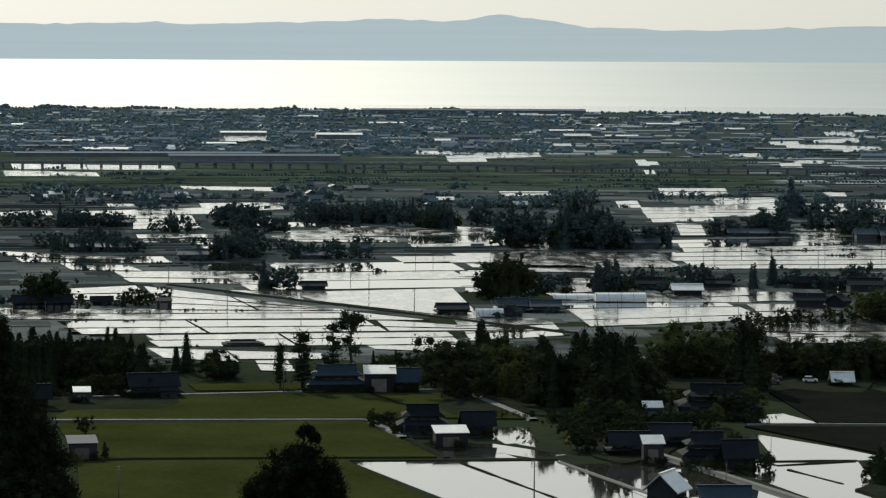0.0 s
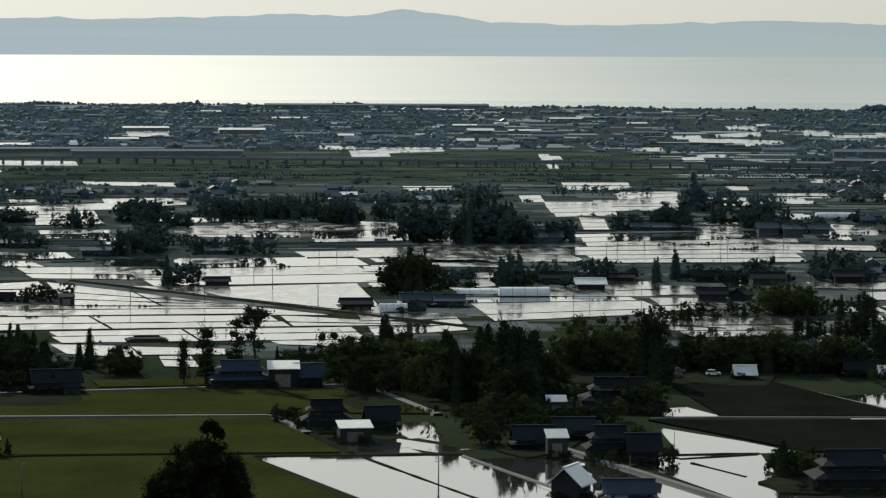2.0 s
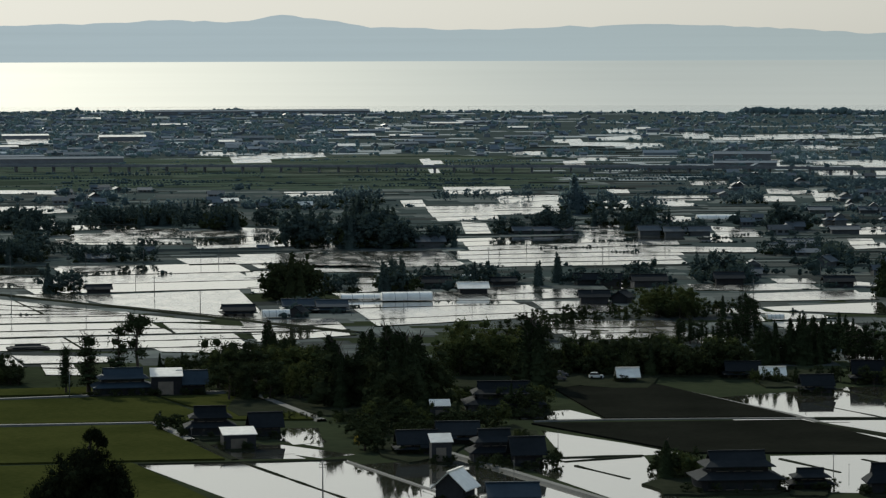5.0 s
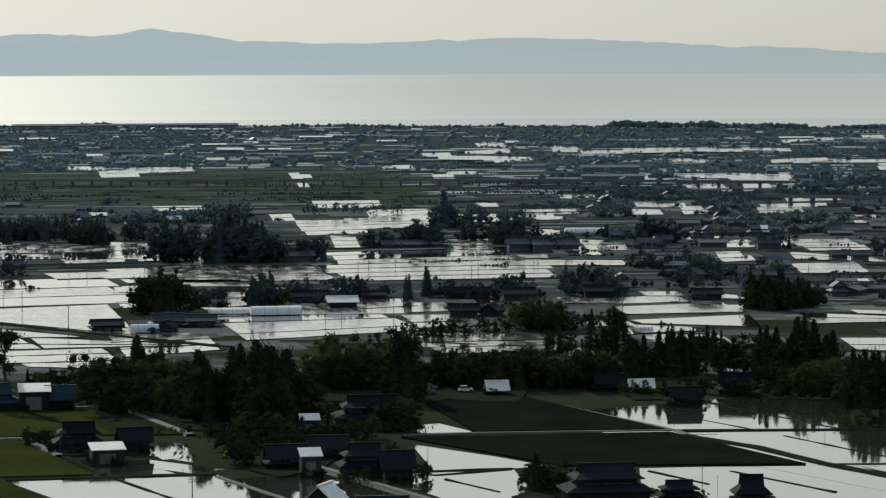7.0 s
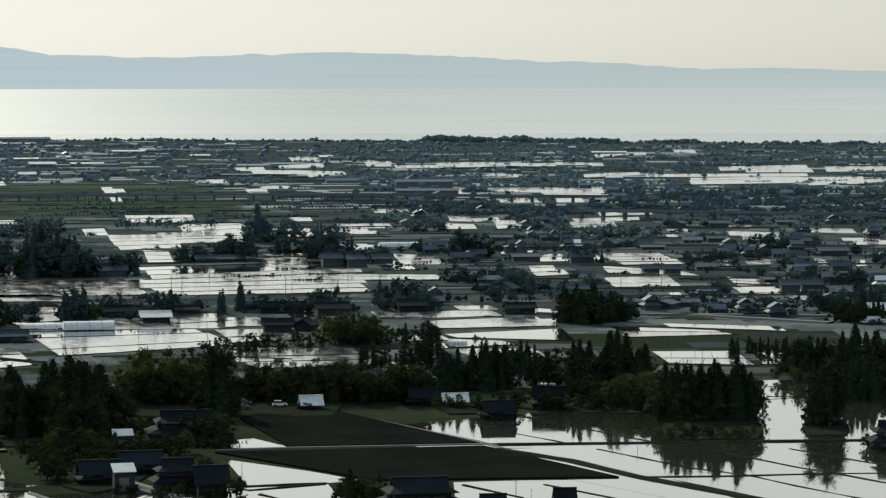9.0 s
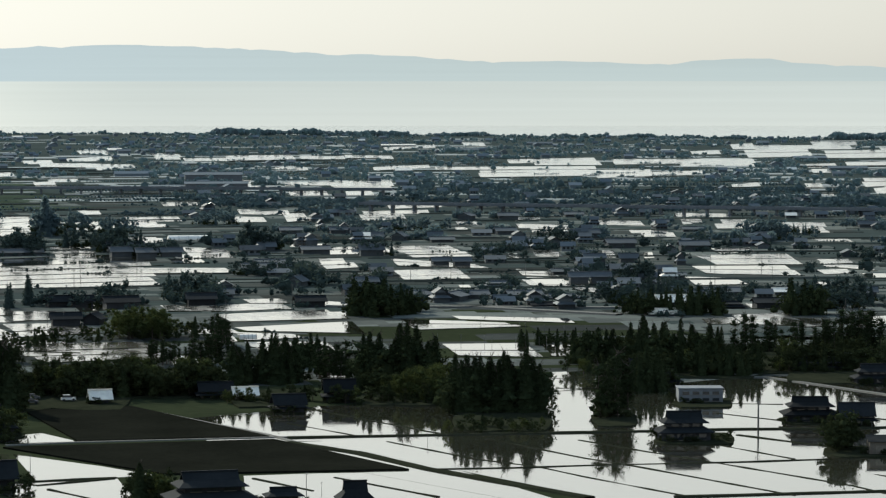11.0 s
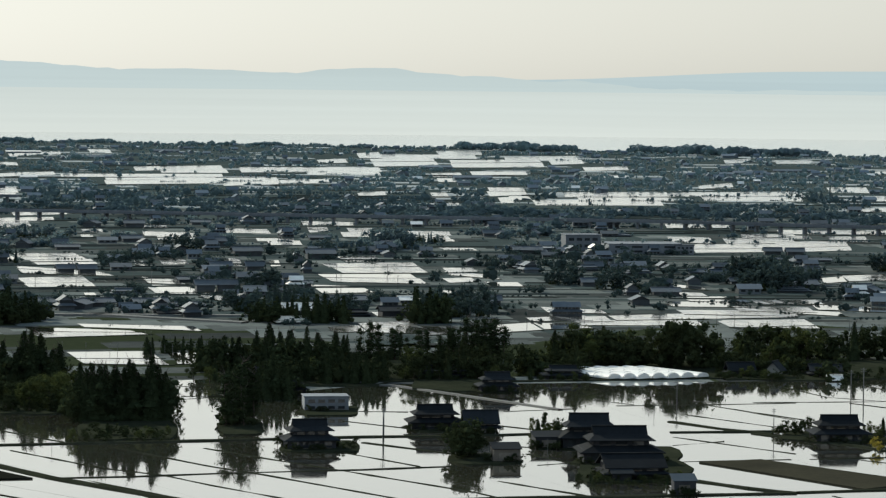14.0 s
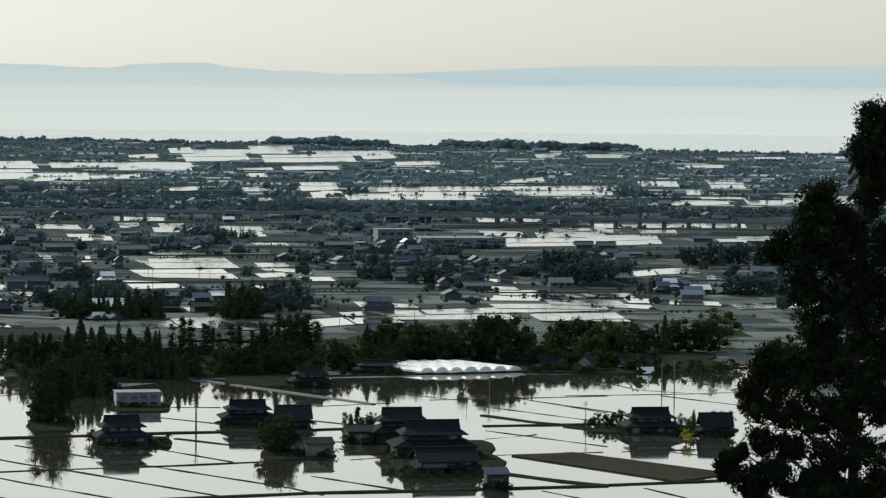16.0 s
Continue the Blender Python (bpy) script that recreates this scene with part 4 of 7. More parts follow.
def crown_quads(kind, rs, n, leaf):
    """Leaf sprays over clumped foliage in a crown of unit height, shape (count, 4, 3)."""
    core = []
    if kind == "cedar":
        h = 0.06 + 0.94 * rs.random(n) ** 1.3
        a = rs.random(n) * 6.283
        arm = 0.85 + 0.3 * np.sin(a * 3 + h * 23) * np.sin(h * 41)
        r = (0.25 * (1.03 - h) ** 0.7 * (0.35 + 0.65 * np.sqrt(rs.random(n)))) * arm
        c = np.stack([r * np.cos(a), r * np.sin(a), h - r * 0.35], 1)
        core = [spire(rs, 0.19, 0.04, 0.95, 11, 9)]
    elif kind in ("oak", "willow"):
        k = 20
        bc = rs.normal(size=(k, 3)) * (0.16, 0.16, 0.15) + (0, 0, 0.58)
        bc[:, 2] = np.clip(bc[:, 2] + rs.normal(size=k) * 0.1, 0.12, 0.86)
        br = rs.uniform(0.08, 0.17, k)
        core = [clump(rs, p, q * 0.55) for p, q in zip(bc, br)]
        i = rs.integers(0, k, n)
        v = rs.normal(size=(n, 3))
        v /= np.linalg.norm(v, axis=1, keepdims=True)
        c = bc[i] + v * (br[i] * rs.uniform(0.55, 1.12, n))[:, None]
        if kind == "willow":
            c[:, 2] -= 0.10 * rs.random(n) * (c[:, 0] ** 2 + c[:, 1] ** 2) * 20
        c[:, 2] = np.clip(c[:, 2], 0.05, 1.0)
    elif kind == "pine":
        k = 22
        lv = rs.uniform(0.16, 0.95, k)
        an = rs.random(k) * 6.283
        rad = rs.uniform(0.02, 0.15, k) * (1.2 - lv)
        i = rs.integers(0, k, n)
        v = rs.normal(size=(n, 3)) * (0.055, 0.055, 0.032)
        core = [clump(rs, (rad[j] * math.cos(an[j]), rad[j] * math.sin(an[j]), lv[j]), np.array((0.06, 0.06, 0.035))) for j in range(k)]
        c = np.stack([rad[i] * np.cos(an[i]), rad[i] * np.sin(an[i]), lv[i]], 1) + v
    elif kind == "umbrella":
        k = 10
        bc = np.stack([rs.uniform(-0.13, 0.13, k), rs.uniform(-0.13, 0.13, k), rs.uniform(0.72, 0.94, k)], 1)
        bc[:2, 2] = (0.5, 0.6)
        i = rs.integers(0, k, n)
        c = bc[i] + rs.normal(size=(n, 3)) * (0.045, 0.045, 0.028)
        core = [clump(rs, p, np.array((0.06, 0.06, 0.035))) for p in bc]
    else:
        k = 5
        bc = np.stack([rs.uniform(-0.12, 0.12, k), rs.uniform(-0.12, 0.12, k), np.linspace(0.3, 0.9, k)], 1)
        i = rs.integers(0, k, n)
        v = rs.normal(size=(n, 3))
        v /= np.linalg.norm(v, axis=1, keepdims=True)
        c = bc[i] + v * 0.13 * rs.uniform(0.6, 1, n)[:, None]
        core = [clump(rs, p, 0.11) for p in bc]
    u, w = rs.normal(size=(n, 3)), rs.normal(size=(n, 3))
    u *= (leaf * rs.uniform(0.6, 1.3, n) / np.linalg.norm(u, axis=1))[:, None]
    w *= (leaf * rs.uniform(0.4, 0.9, n) / np.linalg.norm(w, axis=1))[:, None]
    return np.concatenate([np.stack([c - u, c - w * 0.8, c + u, c + w], 1), *core])


def trunk_mesh(kind, seed):
    """A tapered trunk with limbs, of unit height."""
    r = random.Random(seed)
    bm = bmesh.new()

    def limb(p, q, r0, r1, sides=6):
        p, q = Vector(p), Vector(q)
        z = (q - p).normalized()
        x = z.orthogonal().normalized()
        y = z.cross(x)
        rings = [[bm.verts.new(c + (x * math.cos(k * 6.2832 / sides) + y * math.sin(k * 6.2832 / sides)) * rr) for k in range(sides)] for c, rr in ((p, r0), (q, r1))]
        for k in range(sides):
            bm.faces.new((rings[0][k], rings[0][(k + 1) % sides], rings[1][(k + 1) % sides], rings[1][k]))

    tall = {"cedar": 0.95, "oak": 0.55, "willow": 0.5, "pine": 0.93, "umbrella": 0.85}.get(kind, 0.9)
    p = Vector((0, 0, -0.02))
    base = 0.022 if kind != "oak" else 0.028
    segs = 5
    for i in range(segs):
        q = Vector((r.uniform(-0.012, 0.012), r.uniform(-0.012, 0.012), tall * (i + 1) / segs))
        limb(p, q, base * (1 - 0.8 * i / segs), base * (1 - 0.8 * (i + 1) / segs))
        if i >= (1 if kind != "umbrella" else 3):
            for k in range(3):
                a, l = r.uniform(0, 6.283), r.uniform(0.08, 0.2) * (0.5 if kind == "cedar" else 1)
                limb(q, q + Vector((math.cos(a) * l, math.sin(a) * l, r.uniform(0.02, 0.18))), base * 0.35, base * 0.1, 4)
        p = q
    return mesh_of("trunk", bm, BARK, True)


LEAF = {"cedar": CEDAR, "oak": OAK, "willow": WILLOW, "pine": CEDAR, "umbrella": CEDAR, "topiary": OAK}
COUNT = {"cedar": 1500, "oak": 1900, "willow": 1900, "pine": 1000, "umbrella": 900, "topiary": 500}
TREES = {}
for s_, kind in enumerate(LEAF):
    for v_ in range(4):
        rs = np.random.default_rng(100 * s_ + v_)
        TREES[kind, v_] = (quads_mesh("crown", crown_quads(kind, rs, COUNT[kind], 0.021), LEAF[kind]), trunk_mesh(kind, 10 * s_ + v_))
LABEL = {"cedar": ("cedar_tree", "tall dark pointed cedar with dense drooping needles"), "oak": ("broadleaf_tree", "rounded dark green broadleaf tree in full leaf"), "willow": ("spring_tree", "broad tree with fresh yellow-green spring leaves"),
         "pine": ("pine_tree", "slender pine with open tufted branches"), "umbrella": ("umbrella_pine", "tall bare-stemmed pine with a flat clumped top"), "topiary": ("topiary_tree", "small garden tree clipped into round pads")}


def tree(kind, x, y, h, turn, wide=1.0, v=0):
    name, label = LABEL[kind]
    ob = tagged(new(name), label, "tree", "trees of the plain")
    ob.matrix_basis = pose(x, y, ground_height(x, y), 0, 0, turn) @ Matrix.Diagonal((h * wide, h * wide, h, 1))
    for pn, me in zip(("crown", "trunk"), TREES[kind, v]):
        new(pn, me).parent = ob
    return ob


GROVES_A = [
    (31, 658, 51, 659, 3.1, 10, 'oak'), (45, 711, 55, 712, 4.4, 7, 'oak'), (21, 678, 34, 678, 3.2, 8, 'oak'),
    (65, 698, 71, 698, 5.6, 5, 'oak'), (49, 642, 63, 642, 2.3, 8, 'oak'), (10, 688, 21, 688, 2.2, 7, 'oak'),
    (76, 869, 90, 868, 6.2, 6, 'oak'), (315, 790, 330, 786, 3.7, 6, 'oak'), (367, 776, 426, 760, 3.7, 16, 'oak'),
    (-3, 729, 48, 732, 8.7, 24, 'oak'), (51, 774, 114, 777, 6.2, 20, 'oak'), (126, 753, 204, 734, 4.9, 22, 'oak'),
    (228, 811, 312, 790, 5.2, 26, 'oak'), (-105, 724, -63, 726, 5.9, 12, 'oak'), (35, 650, 43, 651, 4.2, 4, 'oak'),
]
GROVES_B = [
    (241, 578, 265, 571, 1.8, 16, 'oak'), (204, 652, 221, 647, 1.7, 8, 'oak'), (-107, 743, -67, 745, 13.2, 24, 'cedar'),
    (-109, 766, -75, 768, 12.2, 16, 'cedar'), (-64, 785, -64, 785, 9.6, 1, 'cedar'), (-68, 782, -65, 782, 6.4, 2, 'cedar'),
    (-59, 768, -50, 769, 6.9, 7, 'oak'), (-41, 746, -37, 746, 11.0, 2, 'pine'), (-34, 746, -32, 746, 13.2, 2, 'pine'),
    (-26, 747, -26, 747, 15.5, 1, 'pine'), (-23, 747, -20, 747, 18.3, 2, 'umbrella'), (-19, 784, -5, 785, 5.9, 8, 'oak'),
    (-5, 748, 24, 749, 12.4, 22, 'oak'), (5, 761, 16, 761, 13.7, 5, 'cedar'), (20, 710, 32, 711, 16.0, 10, 'cedar'),
]
GROVES_C = [
    (31, 693, 45, 694, 18.2, 12, 'cedar'), (29, 737, 47, 738, 14.6, 8, 'cedar'), (52, 779, 73, 780, 13.0, 10, 'willow'),
    (69, 745, 76, 745, 15.9, 7, 'cedar'), (80, 781, 112, 782, 9.4, 16, 'oak'), (25, 626, 32, 626, 5.0, 4, 'oak'),
    (61, 603, 64, 604, 3.7, 4, 'oak'), (-16, 671, -9, 671, 3.4, 6, 'oak'), (-75, 608, -64, 609, 3.5, 5, 'oak'),
    (48, 738, 53, 738, 5.3, 3, 'oak'), (58, 687, 69, 687, 7.5, 5, 'oak'), (-77, 655, -74, 655, 4.3, 2, 'oak'),
    (79, 588, 89, 586, 6.0, 9, 'oak'), (79, 584, 83, 584, 7.0, 1, 'cedar'), (32, 731, 45, 729, 7.9, 6, 'oak'),
]
GROVES_D = [
    (-133, 982, -117, 983, 10.7, 8, 'oak'), (-114, 968, -106, 968, 4.2, 3, 'oak'), (-106, 988, -86, 989, 5.7, 8, 'oak'),
    (-63, 1065, -49, 1066, 8.4, 6, 'oak'), (-63, 1065, -59, 1065, 9.6, 2, 'cedar'), (10, 1025, 31, 1027, 13.7, 12, 'oak'),
    (18, 1035, 29, 1036, 14.2, 4, 'cedar'), (30, 1051, 44, 1052, 7.6, 6, 'oak'), (50, 1057, 62, 1058, 11.0, 7, 'cedar'),
    (64, 1086, 94, 1088, 8.2, 10, 'oak'), (105, 1081, 109, 1082, 7.8, 3, 'cedar'), (112, 1095, 118, 1095, 9.9, 3, 'cedar'),
    (117, 1082, 153, 1084, 5.9, 8, 'oak'), (136, 1089, 147, 1089, 8.3, 4, 'oak'), (97, 934, 124, 936, 5.2, 9, 'oak'),
]
GROVES_E = [
    (124, 947, 142, 943, 9.8, 9, 'willow'), (84, 923, 103, 924, 4.7, 8, 'oak'), (27, 1375, 45, 1377, 12.9, 7, 'cedar'),
    (47, 1312, 73, 1314, 18.9, 14, 'cedar'), (71, 1299, 95, 1301, 9.8, 10, 'oak'), (116, 1392, 155, 1395, 8.5, 12, 'oak'),
    (166, 1555, 179, 1556, 11.8, 5, 'oak'), (176, 1405, 201, 1407, 10.2, 8, 'oak'), (-204, 1434, -141, 1441, 7.3, 14, 'oak'),
    (-158, 1258, -122, 1261, 8.2, 11, 'oak'), (-130, 1396, -111, 1398, 8.1, 6, 'oak'), (-95, 1215, -69, 1217, 10.1, 10, 'oak'),
    (-62, 1217, -27, 1220, 6.6, 10, 'oak'), (-96, 1399, -66, 1402, 10.1, 9, 'oak'), (-71, 1496, 6, 1503, 9.7, 18, 'oak'),
]
GROVES_F = [
    (-11, 1439, 7, 1440, 12.4, 6, 'cedar'), (-47, 1590, -13, 1593, 9.1, 8, 'oak'), (19, 1625, 63, 1630, 8.8, 10, 'oak'),
    (59, 1678, 83, 1681, 10.3, 6, 'oak'), (109, 1709, 168, 1715, 7.4, 12, 'oak'), (148, 913, 156, 912, 8.6, 4, 'pine'),
    (117, 770, 128, 769, 11.9, 9, 'oak'), (87, 775, 117, 770, 8.7, 14, 'oak'), (134, 802, 156, 796, 11.1, 16, 'cedar'),
    (158, 808, 169, 806, 9.8, 6, 'pine'), (164, 681, 186, 675, 3.3, 14, 'oak'), (166, 791, 189, 785, 13.7, 17, 'cedar'),
    (173, 722, 198, 716, 13.3, 24, 'cedar'), (167, 750, 179, 747, 7.6, 6, 'willow'), (203, 701, 214, 698, 12.5, 6, 'pine'),
]
GROVES_G = [
    (237, 896, 256, 891, 5.2, 7, 'cedar'), (235, 834, 279, 824, 12.2, 22, 'cedar'), (290, 857, 334, 846, 10.1, 16, 'pine'),
    (81, 785, 129, 773, 8.5, 16, 'oak'), (93, 878, 115, 872, 2.6, 6, 'oak'), (211, 1018, 227, 1014, 13.1, 10, 'cedar'),
    (140, 944, 152, 941, 6.5, 5, 'oak'), (162, 1110, 184, 1105, 9.7, 8, 'oak'), (333, 820, 384, 807, 12.5, 24, 'oak'),
    (345, 845, 369, 839, 9.9, 8, 'cedar'), (396, 832, 450, 817, 12.0, 20, 'oak'), (321, 852, 332, 849, 6.6, 7, 'pine'),
    (373, 792, 403, 784, 6.3, 10, 'oak'), (321, 650, 331, 647, 3.9, 7, 'oak'), (337, 634, 348, 631, 4.7, 6, 'oak'),
]
GROVES_H = [
    (265, 659, 273, 657, 3.8, 6, 'oak'), (244, 581, 266, 575, 2.5, 10, 'oak'), (234, 625, 239, 623, 8.6, 4, 'oak'),
    (233, 627, 241, 625, 6.0, 4, 'oak'), (205, 657, 208, 656, 3.5, 2, 'oak'), (219, 653, 223, 652, 2.5, 3, 'oak'),
    (268, 662, 270, 661, 5.4, 1, 'topiary'), (340, 627, 347, 625, 3.6, 3, 'oak'), (433, 758, 462, 749, 11.0, 10, 'oak'),
    (462, 749, 514, 731, 12.0, 16, 'oak'), (165, 1453, 198, 1445, 10.5, 8, 'oak'), (181, 1379, 210, 1372, 8.5, 8, 'oak'),
    (242, 1410, 262, 1405, 11.6, 7, 'oak'), (209, 1233, 233, 1227, 6.7, 6, 'oak'), (287, 1354, 302, 1350, 7.5, 5, 'oak'),
]
GROVES_I = [
    (495, 1449, 519, 1443, 10.5, 7, 'oak'), (532, 1479, 545, 1475, 6.2, 5, 'cedar'), (363, 1010, 374, 1007, 10.6, 7, 'cedar'),
    (374, 1007, 389, 1003, 7.7, 6, 'oak'), (319, 1034, 330, 1031, 9.7, 5, 'cedar'), (336, 1030, 349, 1027, 7.0, 6, 'oak'),
    (349, 1163, 362, 1160, 8.7, 5, 'oak'), (395, 1447, 413, 1443, 8.1, 6, 'oak'), (323, 1576, 379, 1563, 7.5, 12, 'oak'),
    (259, 1653, 285, 1647, 7.8, 8, 'oak'), (494, 1440, 515, 1434, 10.4, 7, 'oak'), (476, 1166, 489, 1162, 7.2, 6, 'oak'),
    (480, 1129, 497, 1124, 9.3, 6, 'oak'), (537, 1112, 560, 1106, 11.1, 9, 'oak'), (647, 1218, 691, 1206, 11.4, 12, 'oak'),
]
GROVES_J = [
    (570, 1036, 594, 1029, 8.5, 9, 'oak'), (996, 1995, 1029, 1989, 8.8, 8, 'oak'), (374, 1034, 402, 1026, 9.9, 9, 'oak'),
    (308, 1053, 338, 1045, 7.9, 10, 'cedar'), (27, 664, 44, 668, 6.5, 8, 'oak'), (24, 650, 33, 648, 4.5, 6, 'oak'),
    (44, 663, 60, 668, 5.5, 7, 'oak'), (33, 634, 40, 634, 4.0, 5, 'oak'), (46, 600, 58, 598, 3.2, 6, 'oak'),
]
GROVES_K = [
    (-207, 1468, -191, 1470, 6.4, 6, 'oak'), (-178, 1438, -161, 1439, 8.8, 7, 'oak'), (-164, 1439, -145, 1441, 6.8, 6, 'oak'),
    (-166, 1280, -150, 1281, 7.0, 6, 'oak'), (-150, 1277, -131, 1279, 8.8, 8, 'oak'), (-128, 1254, -118, 1254, 5.9, 4, 'oak'),
    (-125, 1419, -119, 1420, 8.7, 3, 'cedar'), (-118, 1415, -110, 1416, 5.6, 3, 'oak'), (-107, 1444, -94, 1445, 10.4, 5, 'oak'),
    (-98, 1454, -82, 1456, 12.0, 6, 'oak'), (-86, 1250, -71, 1251, 11.7, 7, 'oak'), (-71, 1262, -60, 1263, 5.4, 4, 'oak'),
    (-48, 1267, -39, 1268, 5.5, 4, 'oak'), (-38, 1283, -29, 1283, 5.5, 4, 'oak'),
]
GROVES_L = [
    (-70, 1467, -59, 1468, 7.9, 4, 'oak'), (-61, 1492, -47, 1494, 9.1, 5, 'oak'), (-46, 1479, -25, 1481, 10.1, 8, 'cedar'),
    (-25, 1452, -12, 1453, 8.9, 4, 'oak'), (-12, 1453, 7, 1455, 11.0, 8, 'cedar'), (12, 1465, 23, 1466, 9.5, 5, 'oak'),
    (20, 1310, 41, 1312, 15.5, 10, 'oak'), (41, 1297, 60, 1298, 18.6, 10, 'cedar'), (59, 1291, 73, 1292, 13.9, 8, 'oak'),
    (166, 1556, 178, 1557, 16.8, 5, 'cedar'), (186, 1608, 201, 1609, 10.5, 5, 'oak'), (198, 1564, 218, 1566, 10.2, 7, 'oak'),
    (135, 1402, 155, 1404, 11.6, 8, 'oak'), (222, 762, 242, 757, 8.6, 12, 'cedar'),
]
GROVES_M = [
    (391, 759, 401, 756, 1.3, 5, 'oak'),
    (244, 797, 277, 788, 9.3, 16, 'cedar'), (283, 800, 311, 792, 9.2, 14, 'oak'), (317, 804, 338, 798, 9.3, 12, 'oak'),
    (160, 763, 182, 757, 7.7, 10, 'oak'), (213, 1023, 237, 1017, 9.8, 9, 'cedar'),
    (300, 1001, 335, 992, 9.4, 14, 'cedar'), (353, 988, 368, 984, 11.3, 6, 'cedar'), (548, 1154, 575, 1148, 11.9, 9, 'oak'),
    (381, 809, 404, 802, 8.7, 10, 'oak'), (90, 789, 115, 786, 8.6, 14, 'oak'), (122, 860, 148, 856, 8.0, 14, 'pine'),
    (152, 843, 170, 841, 8.6, 12, 'cedar'), (222, 1068, 240, 1065, 8.5, 8, 'cedar'),
]
GROVES = GROVES_A + GROVES_B + GROVES_C + GROVES_D + GROVES_E + GROVES_F + GROVES_G + GROVES_H + GROVES_I + GROVES_J + GROVES_K + GROVES_L + GROVES_M
rng = random.Random(11)
made = {}
for x0, y0, x1, y1, h, n, kind in GROVES:
    n = round(n * (1.4 if kind == "oak" else 1.9)) if n > 3 else n
    near = math.hypot((x0 + x1) / 2, (y0 + y1) / 2) < 960
    far_parts = []
    for i in range(n):
        u = min(1.0, max(0.0, (i + rng.uniform(-0.5, 1.5)) / n))
        edge = min(0.25, 0.16 * h / max(1.0, math.hypot(x1 - x0, y1 - y0)))
        u = edge + u * (1 - 2 * edge)
        back = rng.uniform(-3, 10) if n > 2 else 0
        x, y = x0 + (x1 - x0) * u, y0 + (y1 - y0) * u
        r = math.hypot(x, y)
        x, y = x * (1 + back / r), y * (1 + back / r)
        hh = h * (rng.uniform(0.68, 1.12) if n > 2 else 1.05)
        hh *= (0.97 + 0.2 * noise.noise((x * 0.05, y * 0.05, 4.0)) if kind == "cedar" else 0.95 + 0.3 * noise.noise((x * 0.06, y * 0.06, 4.0))) if n > 8 else 1.0
        main = kind
        if kind == "oak" and n > 6 and near and rng.random() < 0.2:
            kind = "willow"
        if n > 6 and kind == main and kind in ("cedar", "oak") and rng.random() < (0.34 if kind == "cedar" else 0.14):
            kind, hh = ("oak", hh * 0.85) if kind == "cedar" else ("cedar", hh * 1.05)
        made[kind] = made.get(kind, 0) + near
        if near and made[kind] < 290:
            tree(kind, x, y, hh, rng.uniform(0, 360), rng.uniform(0.95, 1.5) if kind == "oak" else rng.uniform(0.8, 1.4), rng.randrange(4))
            kind = main
        else:
            q = crown_quads(kind, np.random.default_rng(rng.randrange(10 ** 6)), 520 if near else 220, 0.03 if near else 0.042)
            q[:, :, 2] = (q[:, :, 2] - 0.1) / 0.9
            wide = rng.uniform(0.95, 1.35)
            far_parts.append(q * (hh * wide, hh * wide, hh) + (x, y, 0))
            kind = main
    if far_parts:
        # farther groves take the leaf colours with more haze painted in
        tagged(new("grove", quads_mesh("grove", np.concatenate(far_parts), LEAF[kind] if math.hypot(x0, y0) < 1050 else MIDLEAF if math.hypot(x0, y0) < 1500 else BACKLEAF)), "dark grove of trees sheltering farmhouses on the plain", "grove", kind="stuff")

# ---- houses ----
def windows(thing, w, d, z0, z1, n, y=None):
    """A row of glazed windows along the front and back walls."""
    for s in (-1, 1):
        for i in range(n):
            bm = bmesh.new()
            c = (i + 0.5) / n * w * 0.9 - w * 0.45
            box(bm, c - w * 0.3 / n, c + w * 0.3 / n, s * (d / 2 + 0.02) - 0.05, s * (d / 2 + 0.02) + 0.05, z0, z1)
            pane = part("window", bm, GLASS, thing)
            if math.hypot(thing.location.x, thing.location.y) < 800:
                bm = bmesh.new()
                box(bm, c - w * 0.32 / n, c + w * 0.32 / n, s * (d / 2 + 0.09) - 0.08, s * (d / 2 + 0.09) + 0.08, z0 - 0.12, z0 - 0.02)
                part("sill", bm, WOODWALL, pane)


YARDS = []


def yard(x, y, hw, hd, z):
    """A low irregular earth platform that carries a house or a wood among the water."""
    k_ = len(YARDS)
    bm = bmesh.new()
    a = math.atan2(x, y)
    ring, low = [], []
    for i in range(28):
        t = i / 28 * 6.2832
        c, s = math.cos(t), math.sin(t)
        m = 0.85 / max(abs(c), abs(s)) ** 0.75 * (1 + 0.24 * noise.noise((c * 2 + x, s * 2, k_)) + 0.08 * noise.noise((c * 7 + x, s * 7, k_)))
        u, v = c * hw * m, s * hd * m
        p = (x + u * math.cos(a) + v * math.sin(a), y - u * math.sin(a) + v * math.cos(a))
        ring.append(bm.verts.new((*p, z)))
        low.append(bm.verts.new((p[0] + (p[0] - x) * 0.01, p[1] + (p[1] - y) * 0.01, -0.1)))
    bm.faces.new(ring)
    for i in range(28):
        bm.faces.new((ring[i], low[i], low[(i + 1) % 28], ring[(i + 1) % 28]))
    YARDS.append(tagged(new("yard_ground", mesh_of("yard_ground", bm, EARTH)), "raised grassy earth yard among the paddies", "yard", kind="structure"))


